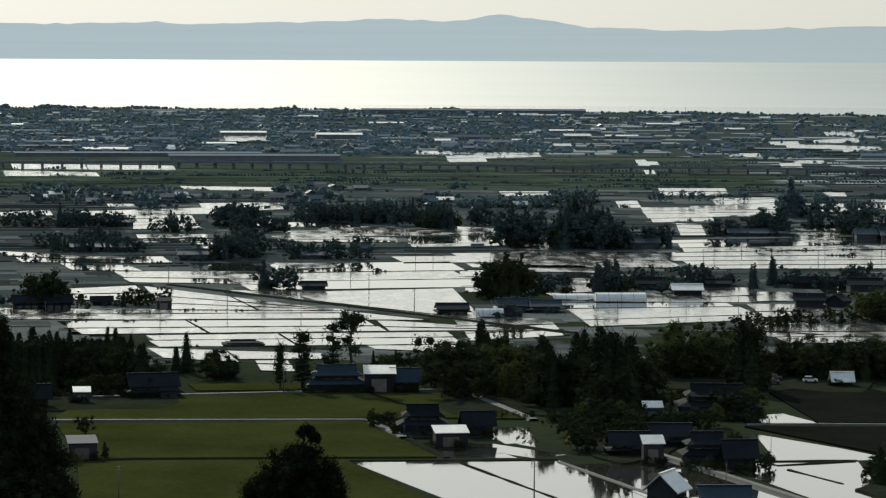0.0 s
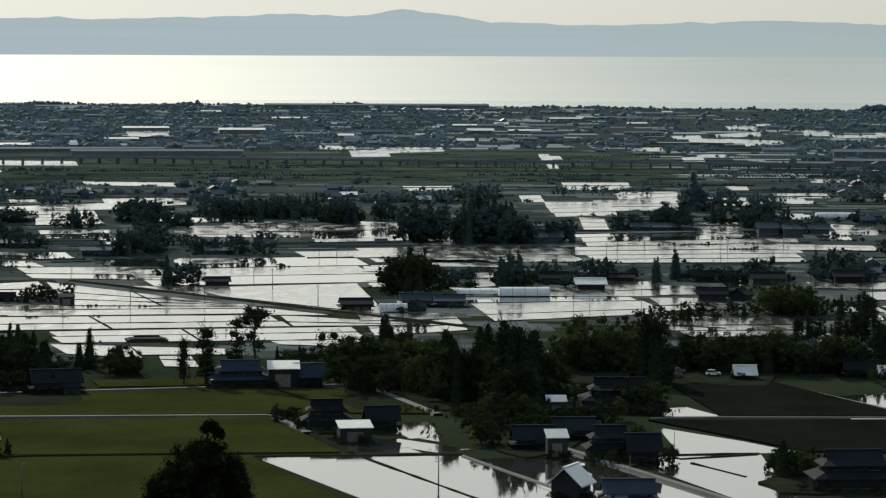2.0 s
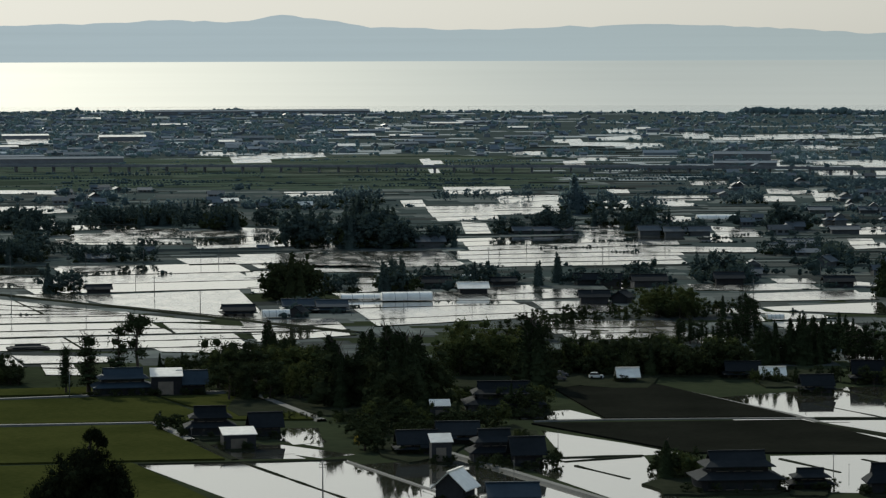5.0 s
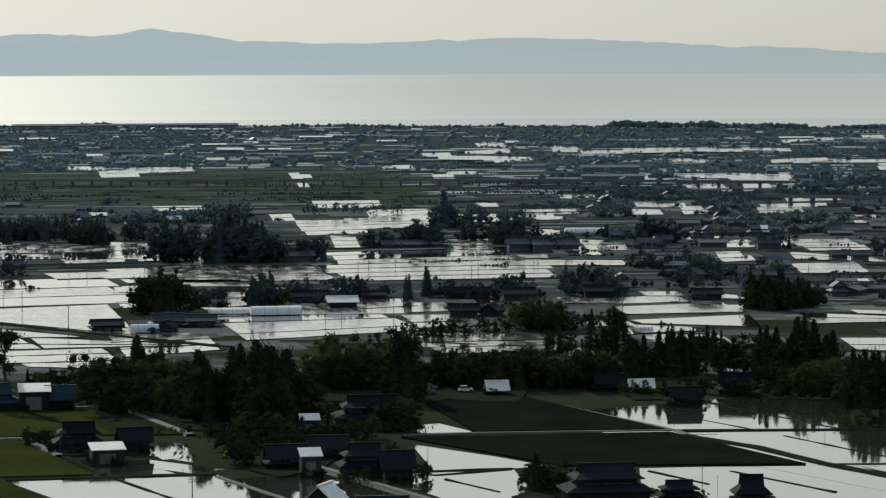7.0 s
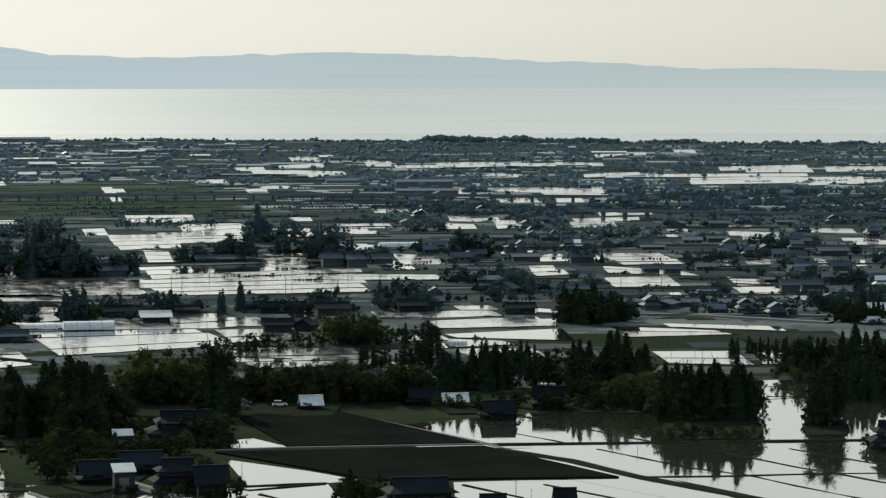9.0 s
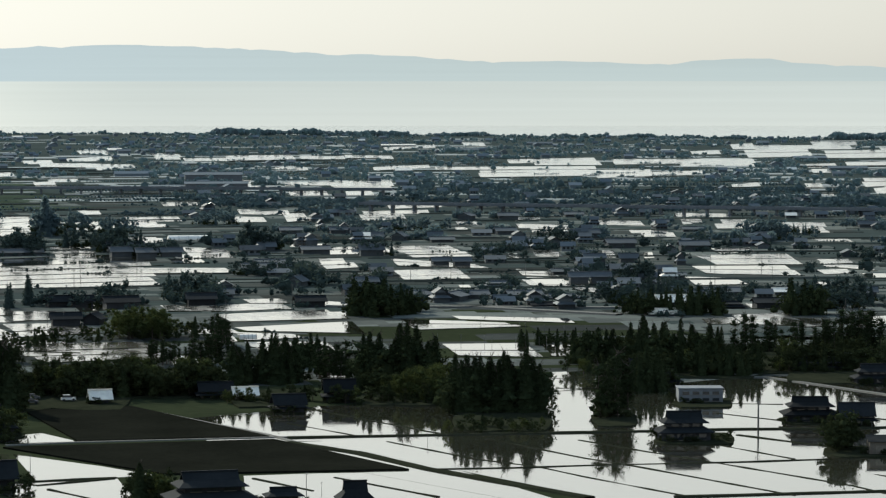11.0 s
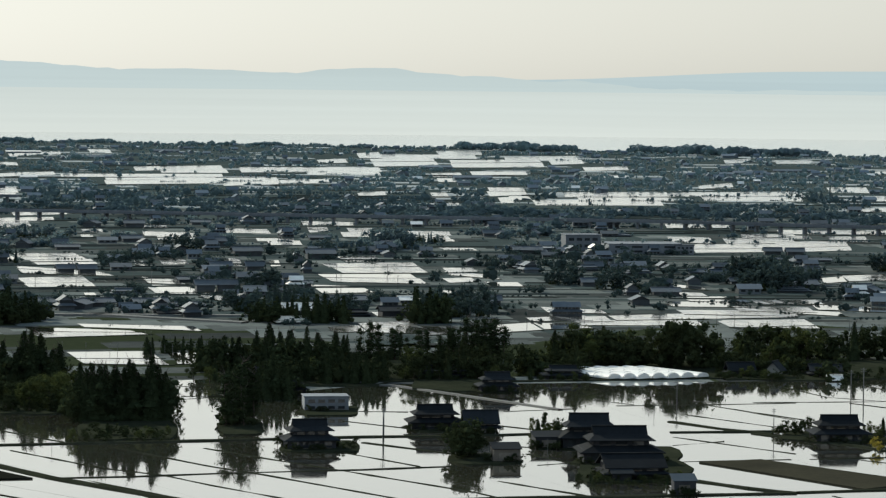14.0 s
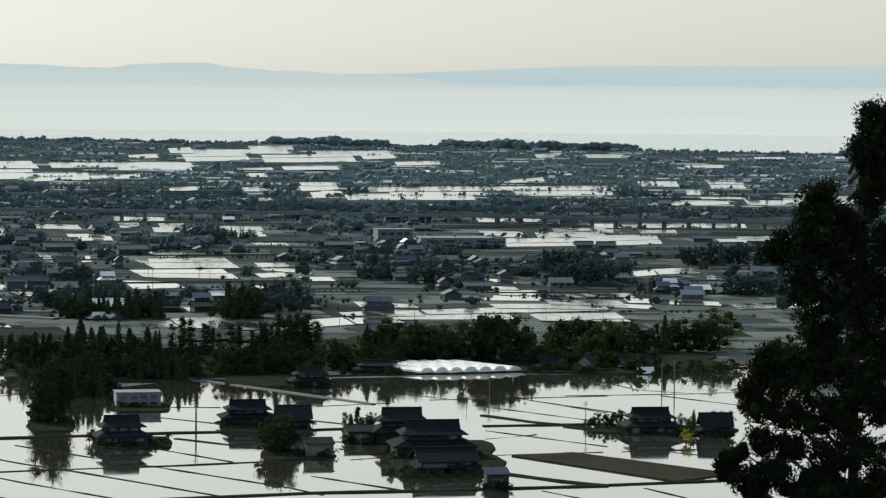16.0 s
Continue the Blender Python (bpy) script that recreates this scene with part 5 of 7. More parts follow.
def house(x, y, w, h, style, wall, roof):
    near = math.hypot(x, y) < 1000
    turn = bearing_turn(x, y) + rng.uniform(-4, 4)
    if style == "gable_end":
        turn += 62
    words = {"dark": "dark boarded", "white": "pale plastered", "wood": "weathered timber", "grey": "grey concrete"}[wall] + " " + {"shed": "shed", "flat": "block", "temple": "hall"}.get(style, "farmhouse")
    words += {"tile": " with dark glazed tile roof", "bright": " with bright metal sheet roof", "blue": " with dull blue metal roof", "grey": " with flat grey roof"}[roof] + " beside the paddies"
    name = {"shed": "shed", "flat": "concrete_building", "temple": "temple_hall"}.get(style, "farmhouse")
    ob = tagged(new(name), words, "building", "buildings of the plain")
    ob.matrix_basis = pose(x, y, 0.05, 0, 0, turn)
    wm, rm = FILMS[wall], FILMS[roof]
    # past 1100 m dark walls and tiles take the haze-tinted copies
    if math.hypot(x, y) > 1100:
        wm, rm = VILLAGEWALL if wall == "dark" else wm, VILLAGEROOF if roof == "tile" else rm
    body, top = bmesh.new(), bmesh.new()
    w *= 1.14 if style == 'hip' else 0.9
    h *= 0.88 if style == "hip" else 0.93
    if style == "shed":
        d = w * 0.7
        poly(body, [(-w / 2, -d / 2, -0.2), (w / 2, -d / 2, -0.2), (w / 2, d / 2, -0.2), (-w / 2, d / 2, -0.2), (-w / 2, -d / 2, h * 0.74), (w / 2, -d / 2, h * 0.74), (w / 2, d / 2, h * 0.97), (-w / 2, d / 2, h * 0.97)], BOX)
        X, Y = w / 2 + 0.3, d / 2 + 0.3
        slab(top, [(-X, -Y, h * 0.76), (X, -Y, h * 0.76), (X, Y, h), (-X, Y, h)], 0.14)
        if near:
            bm = bmesh.new()
            box(bm, -w * 0.28, w * 0.22, -d / 2 - 0.06, -d / 2 + 0.05, 0, h * 0.55)
            part("door", bm, WOODWALL, ob)
    elif style == "flat":
        d = w * 0.6
        box(body, -w / 2, w / 2, -d / 2, d / 2, -0.2, h * 0.95)
        box(top, -w / 2 - 0.2, w / 2 + 0.2, -d / 2 - 0.2, d / 2 + 0.2, h * 0.95, h)
        for k in range(2):
            windows(ob, w, d, h * (0.18 + 0.42 * k), h * (0.36 + 0.42 * k), 4)
    elif style in ("gable", "gable_end"):
        d = w * 0.72 if style == "gable" else w * 0.9
        if style == "gable_end":
            w, d = d, w * 0.8
        ev = h * 0.58
        box(body, -w / 2, w / 2, -d / 2, d / 2, -0.2, ev)
        poly(body, [(-w / 2, -d / 2, ev), (-w / 2, d / 2, ev), (-w / 2, 0, h * 0.95), (w / 2, -d / 2, ev), (w / 2, d / 2, ev), (w / 2, 0, h * 0.95)], [(0, 1, 2), (3, 5, 4), (0, 2, 5, 3), (1, 4, 5, 2)])
        gable_roof(top, w, d, ev + 0.12, h * 0.95 - ev, 0.85)
        if near and w > 6:
            eave = bmesh.new()
            hip_roof(eave, w, d, h * 0.29, h * 0.1, 1.3, 0.14, (w / 2 - 0.02, d / 2 - 0.02))
            part("lower_roof", eave, rm, ob)
        if math.hypot(x, y) < 830 and w > 6:
            for k in (-1, 1):
                bm = bmesh.new()
                X = k * (w / 2 + 0.02)
                poly(bm, [(X, -d * 0.36, ev + 0.25), (X, d * 0.36, ev + 0.25), (X, 0, h * 0.9), (X + k * 0.06, -d * 0.36, ev + 0.25), (X + k * 0.06, d * 0.36, ev + 0.25), (X + k * 0.06, 0, h * 0.9)], [(0, 1, 2), (3, 5, 4), (0, 3, 4, 1), (1, 4, 5, 2), (2, 5, 3, 0)])
                part("gable_panel", bm, PLASTER, ob, "pale plastered gable")
            side, wing, lid = rng.choice((-1, 1)), bmesh.new(), bmesh.new()
            a0, b0, f0 = side * w * 0.12, side * w * 0.46, -d / 2 - w * 0.2
            box(wing, min(a0, b0), max(a0, b0), f0, -d / 2, -0.2, ev * 0.62)
            poly(lid, [(min(a0, b0) - 0.5, f0 - 0.6, ev * 0.56), (max(a0, b0) + 0.5, f0 - 0.6, ev * 0.56), (max(a0, b0) + 0.5, -d / 2, ev * 0.88), (min(a0, b0) - 0.5, -d / 2, ev * 0.88), (min(a0, b0) - 0.5, f0 - 0.6, ev * 0.56 + 0.16), (max(a0, b0) + 0.5, f0 - 0.6, ev * 0.56 + 0.16), (max(a0, b0) + 0.5, -d / 2, ev * 0.88 + 0.16), (min(a0, b0) - 0.5, -d / 2, ev * 0.88 + 0.16)], BOX)
            part("wing", wing, wm, ob)
            part("wing_roof", lid, rm, ob)
        if near:
            windows(ob, w, d, ev * 0.7, ev * 0.9, 3)
            windows(ob, w, d, ev * 0.08, ev * 0.42, 3)
    elif style == "temple":
        d = w * 0.9
        box(body, -w * 0.36, w * 0.36, -d * 0.36, d * 0.36, -0.2, h * 0.5)
        hip_roof(top, w * 0.8, d * 0.8, h * 0.42, h * 0.32, 0.8, 0.2, (w * 0.24, d * 0.2))
        gable_roof(top, w * 0.5, d * 0.4, h * 0.72, h * 0.26, 0.5, 0.2)
    else:
        d = w * 0.62
        box(body, -w / 2, w / 2, -d / 2, d / 2, -0.2, h * 0.38)
        box(body, -w * 0.36, w * 0.36, -d * 0.34, d * 0.34, h * 0.38, h * 0.66)
        hip_roof(top, w, d, h * 0.33, h * 0.16, 0.9, 0.16, (w * 0.37, d * 0.35))
        up = bmesh.new()
        hip_roof(up, w * 0.74, d * 0.68, h * 0.63, h * 0.13, 1.1, 0.16, (w * 0.34, d * 0.19))
        gable_roof(up, w * 0.68, d * 0.38, h * 0.76, h * 0.19, 0.25)
        box(up, -w * 0.33, w * 0.33, -d * 0.02, d * 0.02, h * 0.76, h * 0.94)
        part("upper_roof", up, rm, ob)
        if near:
            windows(ob, w * 0.72, d * 0.68, h * 0.51, h * 0.62, 3)
            windows(ob, w, d, h * 0.08, h * 0.27, 4)
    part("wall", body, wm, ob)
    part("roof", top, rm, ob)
    if math.hypot(x, y) < 830:
        yard(x, y, w * 0.68, w * 0.68, 0.40 + 0.001 * len(YARDS))
        r, a = math.hypot(x, y), math.atan2(x, y)
        for k in range(rng.randrange(7, 12)):
            u, v = rng.uniform(-0.68, 0.68) * w, -rng.uniform(0.42, 0.62) * w
            if abs(u) > 0.5 * w:
                v = rng.uniform(-0.6, 0.3) * w
            sx, sy = x + u * math.cos(a) + v * math.sin(a), y - u * math.sin(a) + v * math.cos(a)
            shrub = tagged(new("garden_shrub"), "clipped dark garden shrub in a farmhouse yard", "shrub", "shrubs of the yards")
            s = rng.uniform(0.9, 2.3)
            shrub.matrix_basis = pose(sx, sy, 0.35 - 0.12 * s, 0, 0, rng.uniform(0, 360)) @ Matrix.Diagonal((s * 1.3, s * 1.3, s, 1))
            for pn, me in zip(("crown", "trunk"), TREES["oak", rng.randrange(4)]):
                new(pn, me).parent = shrub
    return ob


HOUSES_A = [
    (-4.1, 660.4, 9.1, 7.4, 'hip', 'dark', 'tile'), (1.7, 637.7, 8.1, 4.6, 'shed', 'dark', 'bright'),
    (7.4, 657.0, 7.1, 5.7, 'gable', 'dark', 'tile'), (39.9, 554.9, 8.1, 6.9, 'gable_end', 'dark', 'bright'),
    (49.8, 551.8, 9.8, 4.6, 'gable', 'dark', 'blue'), (41.2, 612.7, 4.9, 6.0, 'shed', 'dark', 'bright'),
    (45.8, 682.9, 4.9, 4.9, 'shed', 'dark', 'bright'), (46.6, 641.4, 9.3, 5.1, 'gable', 'dark', 'tile'),
    (51.7, 613.1, 8.7, 7.6, 'hip', 'dark', 'tile'), (57.4, 605.0, 6.8, 6.4, 'gable', 'dark', 'tile'),
    (61.0, 697.5, 16.2, 8.3, 'hip', 'dark', 'tile'), (37.3, 626.5, 8.6, 5.2, 'gable', 'dark', 'tile'),
    (96.6, 758.7, 5.2, 3.9, 'gable', 'dark', 'bright'), (-67.3, 728.5, 12.9, 6.1, 'gable', 'dark', 'tile'),
    (-25.1, 742.8, 12.9, 7.5, 'hip', 'dark', 'blue'), (-14.8, 740.8, 8.8, 6.7, 'shed', 'dark', 'bright'),
    (-8.8, 742.4, 7.2, 6.2, 'gable', 'dark', 'blue'), (-82.0, 713.6, 4.4, 4.1, 'shed', 'dark', 'bright'),
    (-91.0, 705.2, 5.6, 5.8, 'gable', 'dark', 'tile'), (-70.6, 614.3, 6.7, 5.1, 'shed', 'dark', 'blue'),
    (92.7, 570.1, 14.4, 8.4, 'hip', 'dark', 'tile'), (106.1, 568.3, 6.5, 4.6, 'hip', 'dark', 'tile'),
]
HOUSES_B = [
    (118.3, 562.0, 8.3, 6.0, 'temple', 'dark', 'tile'), (126.1, 766.2, 9.0, 4.5, 'gable', 'wood', 'tile'),
    (132.4, 759.7, 6.1, 3.6, 'gable', 'white', 'bright'), (137.7, 730.2, 8.0, 4.8, 'gable', 'dark', 'tile'),
    (154.2, 751.1, 8.0, 6.1, 'gable', 'dark', 'tile'), (210.7, 653.1, 10.4, 7.7, 'hip', 'dark', 'tile'),
    (239.2, 729.1, 13.3, 4.1, 'flat', 'grey', 'grey'), (250.7, 682.7, 11.3, 6.8, 'hip', 'dark', 'tile'),
    (257.9, 672.0, 8.3, 5.8, 'gable', 'white', 'tile'), (243.4, 619.0, 7.2, 4.3, 'shed', 'wood', 'tile'),
    (270.6, 638.2, 12, 9.1, 'hip', 'dark', 'tile'), (266.5, 612.0, 16.0, 9.2, 'hip', 'dark', 'tile'), (258.0, 586.0, 14.0, 5.6, 'gable', 'dark', 'tile'), (256.8, 557.9, 5.4, 4.5, 'shed', 'dark', 'blue'), (261.9, 640.7, 8.0, 3.8, 'shed', 'dark', 'tile'),
    (330.9, 635.5, 11.6, 7.0, 'hip', 'dark', 'tile'), (296.8, 761.4, 9.1, 6.2, 'hip', 'dark', 'tile'),
    (327.9, 792.0, 10.2, 5.2, 'hip', 'dark', 'tile'), (295.6, 800.7, 13.8, 5.2, 'hip', 'dark', 'tile'),
    (242.3, 770.2, 8.7, 4.9, 'hip', 'dark', 'tile'), (251.2, 812.7, 9.2, 4.3, 'gable', 'white', 'tile'),
]
HOUSES_C = [
    (386.0, 779.6, 5.3, 6.3, 'gable_end', 'white', 'tile'), (396.5, 764.5, 3.4, 2.4, 'gable', 'dark', 'bright'),
    (401.0, 779.0, 9.5, 4.7, 'gable', 'dark', 'tile'), (378.1, 785.3, 7.8, 5.3, 'gable', 'dark', 'tile'),
    (342.6, 626.0, 7.5, 5.7, 'gable', 'dark', 'tile'), (-125.1, 982.2, 19.6, 5.7, 'gable', 'dark', 'tile'),
    (-87.0, 980.4, 5.7, 4.6, 'shed', 'dark', 'tile'), (-43.7, 1063.5, 9.2, 3.8, 'gable', 'dark', 'tile'),
    (26.6, 976.7, 21.1, 5.6, 'gable', 'dark', 'blue'), (2.9, 966.8, 10.8, 4.5, 'gable', 'dark', 'tile'),
    (21.0, 959.5, 5.9, 4.5, 'gable_end', 'dark', 'tile'), (81.4, 1049.2, 11.4, 4.9, 'gable', 'dark', 'bright'),
    (70.7, 1073.8, 11.6, 5.4, 'gable', 'dark', 'tile'), (94.9, 1085.8, 9.8, 3.5, 'gable', 'dark', 'tile'),
    (127.7, 1082.7, 17.6, 5.1, 'gable', 'dark', 'tile'), (143.6, 1070.8, 13.6, 5.8, 'gable', 'dark', 'tile'),
    (-32.9, 1271.9, 6.4, 3.7, 'gable', 'dark', 'tile'), (14.2, 1294.3, 4.6, 2.3, 'gable', 'dark', 'tile'),
    (-137.0, 1263.3, 27.4, 5.0, 'gable', 'dark', 'tile'), (-96.8, 1214.4, 13.1, 5.7, 'gable', 'dark', 'tile'),
    (-49.3, 1224.9, 13.2, 4.0, 'gable', 'dark', 'tile'), (83.1, 1299.9, 14.0, 6.6, 'gable', 'dark', 'tile'),
]
HOUSES_D = [
    (191.5, 1411.0, 17.9, 6.6, 'gable', 'dark', 'tile'), (139.1, 1393.4, 27.7, 4.5, 'gable', 'dark', 'tile'),
    (-149.4, 1449.2, 15.7, 4.7, 'gable', 'dark', 'tile'), (-107.9, 994.5, 7.2, 3.6, 'gable', 'dark', 'tile'),
    (-54.7, 861.7, 9.3, 1.6, 'hip', 'dark', 'tile'), (126.0, 1002.3, 8.0, 5.4, 'gable_end', 'dark', 'tile'),
    (117.0, 1003.7, 10.9, 5.5, 'gable', 'dark', 'tile'), (195.5, 1374.5, 32.4, 5.5, 'gable', 'dark', 'tile'),
    (208.1, 1063.9, 11.7, 5.1, 'gable', 'dark', 'tile'), (223.5, 1249.1, 16.0, 5.5, 'gable', 'dark', 'tile'),
    (314.7, 995.9, 9.4, 3.4, 'hip', 'dark', 'bright'), (256.4, 1091.8, 14.1, 4.0, 'gable', 'dark', 'tile'),
    (272.0, 1087.9, 12.1, 4.0, 'gable', 'dark', 'tile'), (289.6, 1083.5, 14.1, 4.0, 'gable', 'dark', 'tile'),
    (292.1, 1352.4, 12.4, 7.5, 'gable', 'dark', 'tile'), (272.2, 1379.7, 15.1, 4.5, 'gable', 'dark', 'tile'),
    (362.0, 1023.3, 15.6, 4.3, 'gable', 'dark', 'tile'), (362.7, 1080.1, 14.3, 4.1, 'gable', 'dark', 'tile'),
    (338.7, 1166.0, 17.5, 4.8, 'gable', 'dark', 'tile'), (401.1, 1055.7, 16.2, 4.9, 'gable', 'dark', 'tile'),
    (417.7, 1391.3, 15.6, 5.7, 'gable', 'dark', 'tile'), (443.4, 1361.0, 15.4, 6.2, 'gable', 'dark', 'tile'),
]
HOUSES_E = [
    (311.3, 1284.2, 16.6, 4.7, 'gable', 'dark', 'tile'), (234.1, 1283.2, 14.1, 4.7, 'gable', 'dark', 'tile'),
    (593.4, 1412.2, 21.4, 8.2, 'flat', 'grey', 'grey'), (610.3, 1377.9, 43.3, 5.4, 'flat', 'grey', 'grey'),
    (562.9, 1397.5, 24.3, 2.4, 'flat', 'grey', 'grey'), (626.4, 1364.6, 10.8, 4.9, 'flat', 'grey', 'blue'),
    (560.7, 1180.1, 14.1, 6.1, 'gable', 'white', 'blue'), (565.7, 1122.2, 15.8, 5.0, 'gable', 'dark', 'tile'),
    (553.6, 1383.2, 16.0, 4.8, 'gable', 'dark', 'tile'), (536.3, 1248.1, 17.1, 5.4, 'gable', 'dark', 'tile'),
    (672.7, 1353.0, 19.0, 5.4, 'gable', 'dark', 'tile'), (733.1, 1311.9, 24.3, 6.5, 'gable', 'dark', 'tile'),
    (579.6, 1100.3, 13.4, 4.5, 'gable', 'dark', 'tile'), (392.8, 1057.3, 14.2, 4.1, 'gable', 'dark', 'tile'),
    (350.3, 1069.8, 12.1, 4.0, 'gable', 'dark', 'tile'),
]
HOUSES = HOUSES_A + HOUSES_B + HOUSES_C + HOUSES_D + HOUSES_E
for x, y, w, h, style, wall, roof in HOUSES:
    # long far groups are rows of separate houses
    h *= 0.8 if math.hypot(x, y) > 830 and style != "flat" else 1.0
    k = max(1, round(w / 11)) if math.hypot(x, y) > 800 and style != "flat" else 1
    a = math.atan2(x, y)
    for i in range(k):
        o = (i + 0.5) / k * w - w / 2
        house(x + o * math.cos(a), y - o * math.sin(a) + rng.uniform(-4, 4) * (k > 1), w / k * 0.9, h * rng.uniform(0.85, 1.05) if k > 1 else h, style, wall, roof)


# ---- yards and wooded ground ----
PATCHES_A = [
    (183, 705, 13, 31), (171, 755, 12, 22), (139, 761, 11, 24), (109, 806, 26, 46), (207, 693, 6, 14),
    (279, 826, 44, 37), (268, 812, 21, 33), (298, 791, 15, 36), (387, 810, 60, 42), (240, 623, 9, 11),
    (214, 655, 10, 13), (255, 682, 12, 12), (272, 663, 6, 10), (268, 608, 13, 39), (336, 639, 20, 12),
    (239, 725, 8, 13), (-83, 719, 26, 24), (1, 663, 10, 14), (39, 644, 10, 37), (56, 635, 8, 39),
    (-18, 751, 15, 15), (90, 579, 13, 21),
]
PATCHES_B = [
    (106, 568, 4, 12), (119, 564, 5, 10), (23, 748, 28, 65), (82, 785, 33, 49),
]
PATCHES = PATCHES_A + PATCHES_B
for x, y, hw, hd in PATCHES:
    yard(x, y, hw, hd, 0.40 + 0.001 * len(YARDS))

# ---- railway viaducts across the plain ----
VIADUCT = [[(-412, 2120), (-190, 2184), (275, 2096), (451, 2019)], [(384, 1808), (730, 1604), (819, 1516), (927, 1426)]]
bm = bmesh.new()
box(bm, -0.6, 0.6, -2.5, 2.5, -0.2, 3.6)
PIER = mesh_of("pier", bm, GREYWALL)


def viaduct(points):
    ob = tagged(new("viaduct"), "long pale concrete railway viaduct on slim piers", "viaduct")
    for (x0, y0), (x1, y1) in zip(points, points[1:]):
        v = Vector((x1 - x0, y1 - y0))
        n = Vector((-v.y, v.x)).normalized()
        p, q = Vector((x0, y0)), Vector((x1, y1))
        bm = bmesh.new()
        slab(bm, [(*(p - n * 4), 4.4), (*(q - n * 4), 4.4), (*(q + n * 4), 4.4), (*(p + n * 4), 4.4)], 0.9)
        part("deck", bm, GREYWALL, ob)
        for side in (-3.9, 3.9):
            bm = bmesh.new()
            a, c = p + n * side, q + n * side
            slab(bm, [(*(a - n * 0.15), 5.1), (*(c - n * 0.15), 5.1), (*(c + n * 0.15), 5.1), (*(a + n * 0.15), 5.1)], 0.7)
            part("parapet", bm, GREYWALL, ob)
        k = int(v.length / 13)
        for i in range(k):
            c = p + v * (i + 0.5) / k
            pier = new("pier", PIER)
            pier.parent = ob
            pier.matrix_basis = pose(c.x, c.y, 0, 0, 0, math.degrees(math.atan2(v.y, v.x)))


for points in VIADUCT:
    viaduct(points)

# ---- greenhouses ----
def arch(length, width, height, bm):
    rows = []
    for k in range(2):
        rows.append([bm.verts.new(((k - 0.5) * length, math.cos(a) * width / 2, max(0, math.sin(a)) ** 0.75 * height)) for a in [math.pi * i / 12 for i in range(13)]])
    for i in range(12):
        bm.faces.new((rows[0][i], rows[0][i + 1], rows[1][i + 1], rows[1][i]))
    bm.faces.new(rows[0])
    bm.faces.new(rows[1][::-1])


def hoop_house(x, y, length, width, height, turn):
    ob = tagged(new("greenhouse"), "low arched greenhouse under white plastic film", "greenhouse", "greenhouses of the plain")
    ob.matrix_basis = pose(x, y, 0.5, 0, 0, turn)
    bm = bmesh.new()
    arch(length, width, height, bm)
    part("cover", bm, FILM, ob)
    for i in range(5):
        bm = bmesh.new()
        arch(0.12, width + 0.08, height + 0.05, bm)
        h = part("hoop", bm, CONCRETE, ob)
        h.matrix_basis = pose((i / 4 - 0.5) * length * 0.98, 0, 0)
    return ob


GREENHOUSES_A = [
    (339.2, 785.5, 4.0, 2.1), (343.1, 784.5, 4.0, 2.3), (346.9, 783.4, 4.0, 2.3), (351.5, 783.9, 4.0, 2.3), (355.4, 782.8, 4.0, 2.3),
    (360.0, 783.3, 4.0, 2.2), (364.7, 783.7, 4.0, 1.9), (337.9, 792.7, 4.0, 1.9),
]
GREENHOUSES = GREENHOUSES_A
LONGHOUSES_A = [
    (14.2, 955.0, 8.6, 2.2), (57.5, 1016.6, 16.4, 2.6), (43.6, 1025.1, 14.7, 1.5), (86.4, 1115.1, 8.0, 1.2), (163.2, 931.2, 5.1, 1.4),
    (233.4, 1496.8, 19.0, 2.2),
]
LONGHOUSES = LONGHOUSES_A
for x, y, w, h in GREENHOUSES:
    a = math.radians(-72)
    hoop_house(x - 11 * math.cos(a), y - 11 * math.sin(a), 26, w * 1.05, h * 0.62, -72)
for x, y, w, h in LONGHOUSES:
    hoop_house(x, y, w, min(6.0, w * 0.4), h, bearing_turn(x, y))

# ---- long halls and works on the far plain ----
HALLS_A = [
    (39.6, 4187.9, 296.6, 6.8, 0), (-234.0, 2417.9, 187.2, 3.9, 0), (-140.6, 2342.6, 126.2, 5.0, 0), (-97.5, 2941.2, 42.2, 5.8, 1),
    (-298.6, 2624.0, 132.6, 2.8, 0), (360.8, 2184.6, 43.7, 4.8, 0), (247.0, 3539.3, 38.2, 3.2, 1), (382.6, 2329.8, 42.3, 6.8, 0),
    (307.4, 2159.1, 46.9, 2.3, 1), (331.7, 2191.0, 35.8, 2.4, 0), (-193.6, 3043.9, 43.7, 4.4, 1), (140.5, 4026.1, 43.3, 2.9, 1),
    (-327.0, 2786.0, 35.2, 2.5, 1), (-33.5, 2877.1, 46.4, 3.6, 0),
]
HALLS = HALLS_A
for x, y, w, h, shine in HALLS:
    ob = tagged(new("factory_hall"), "long low factory hall with a " + ("pale sunlit" if shine else "dull grey") + " roof", "factory", "halls of the far town")
    ob.matrix_basis = pose(x, y, 0, 0, 0, -math.degrees(math.atan2(x, y)) + 2)
    body, top = bmesh.new(), bmesh.new()
    box(body, -w / 2, w / 2, -9, 9, -0.2, h * 0.75)
    gable_roof(top, w, 18, h * 0.75, h * 0.25, 0.6)
    part("wall", body, GREYWALL, ob)
    part("roof", top, BRIGHT if shine else FARROOF, ob)

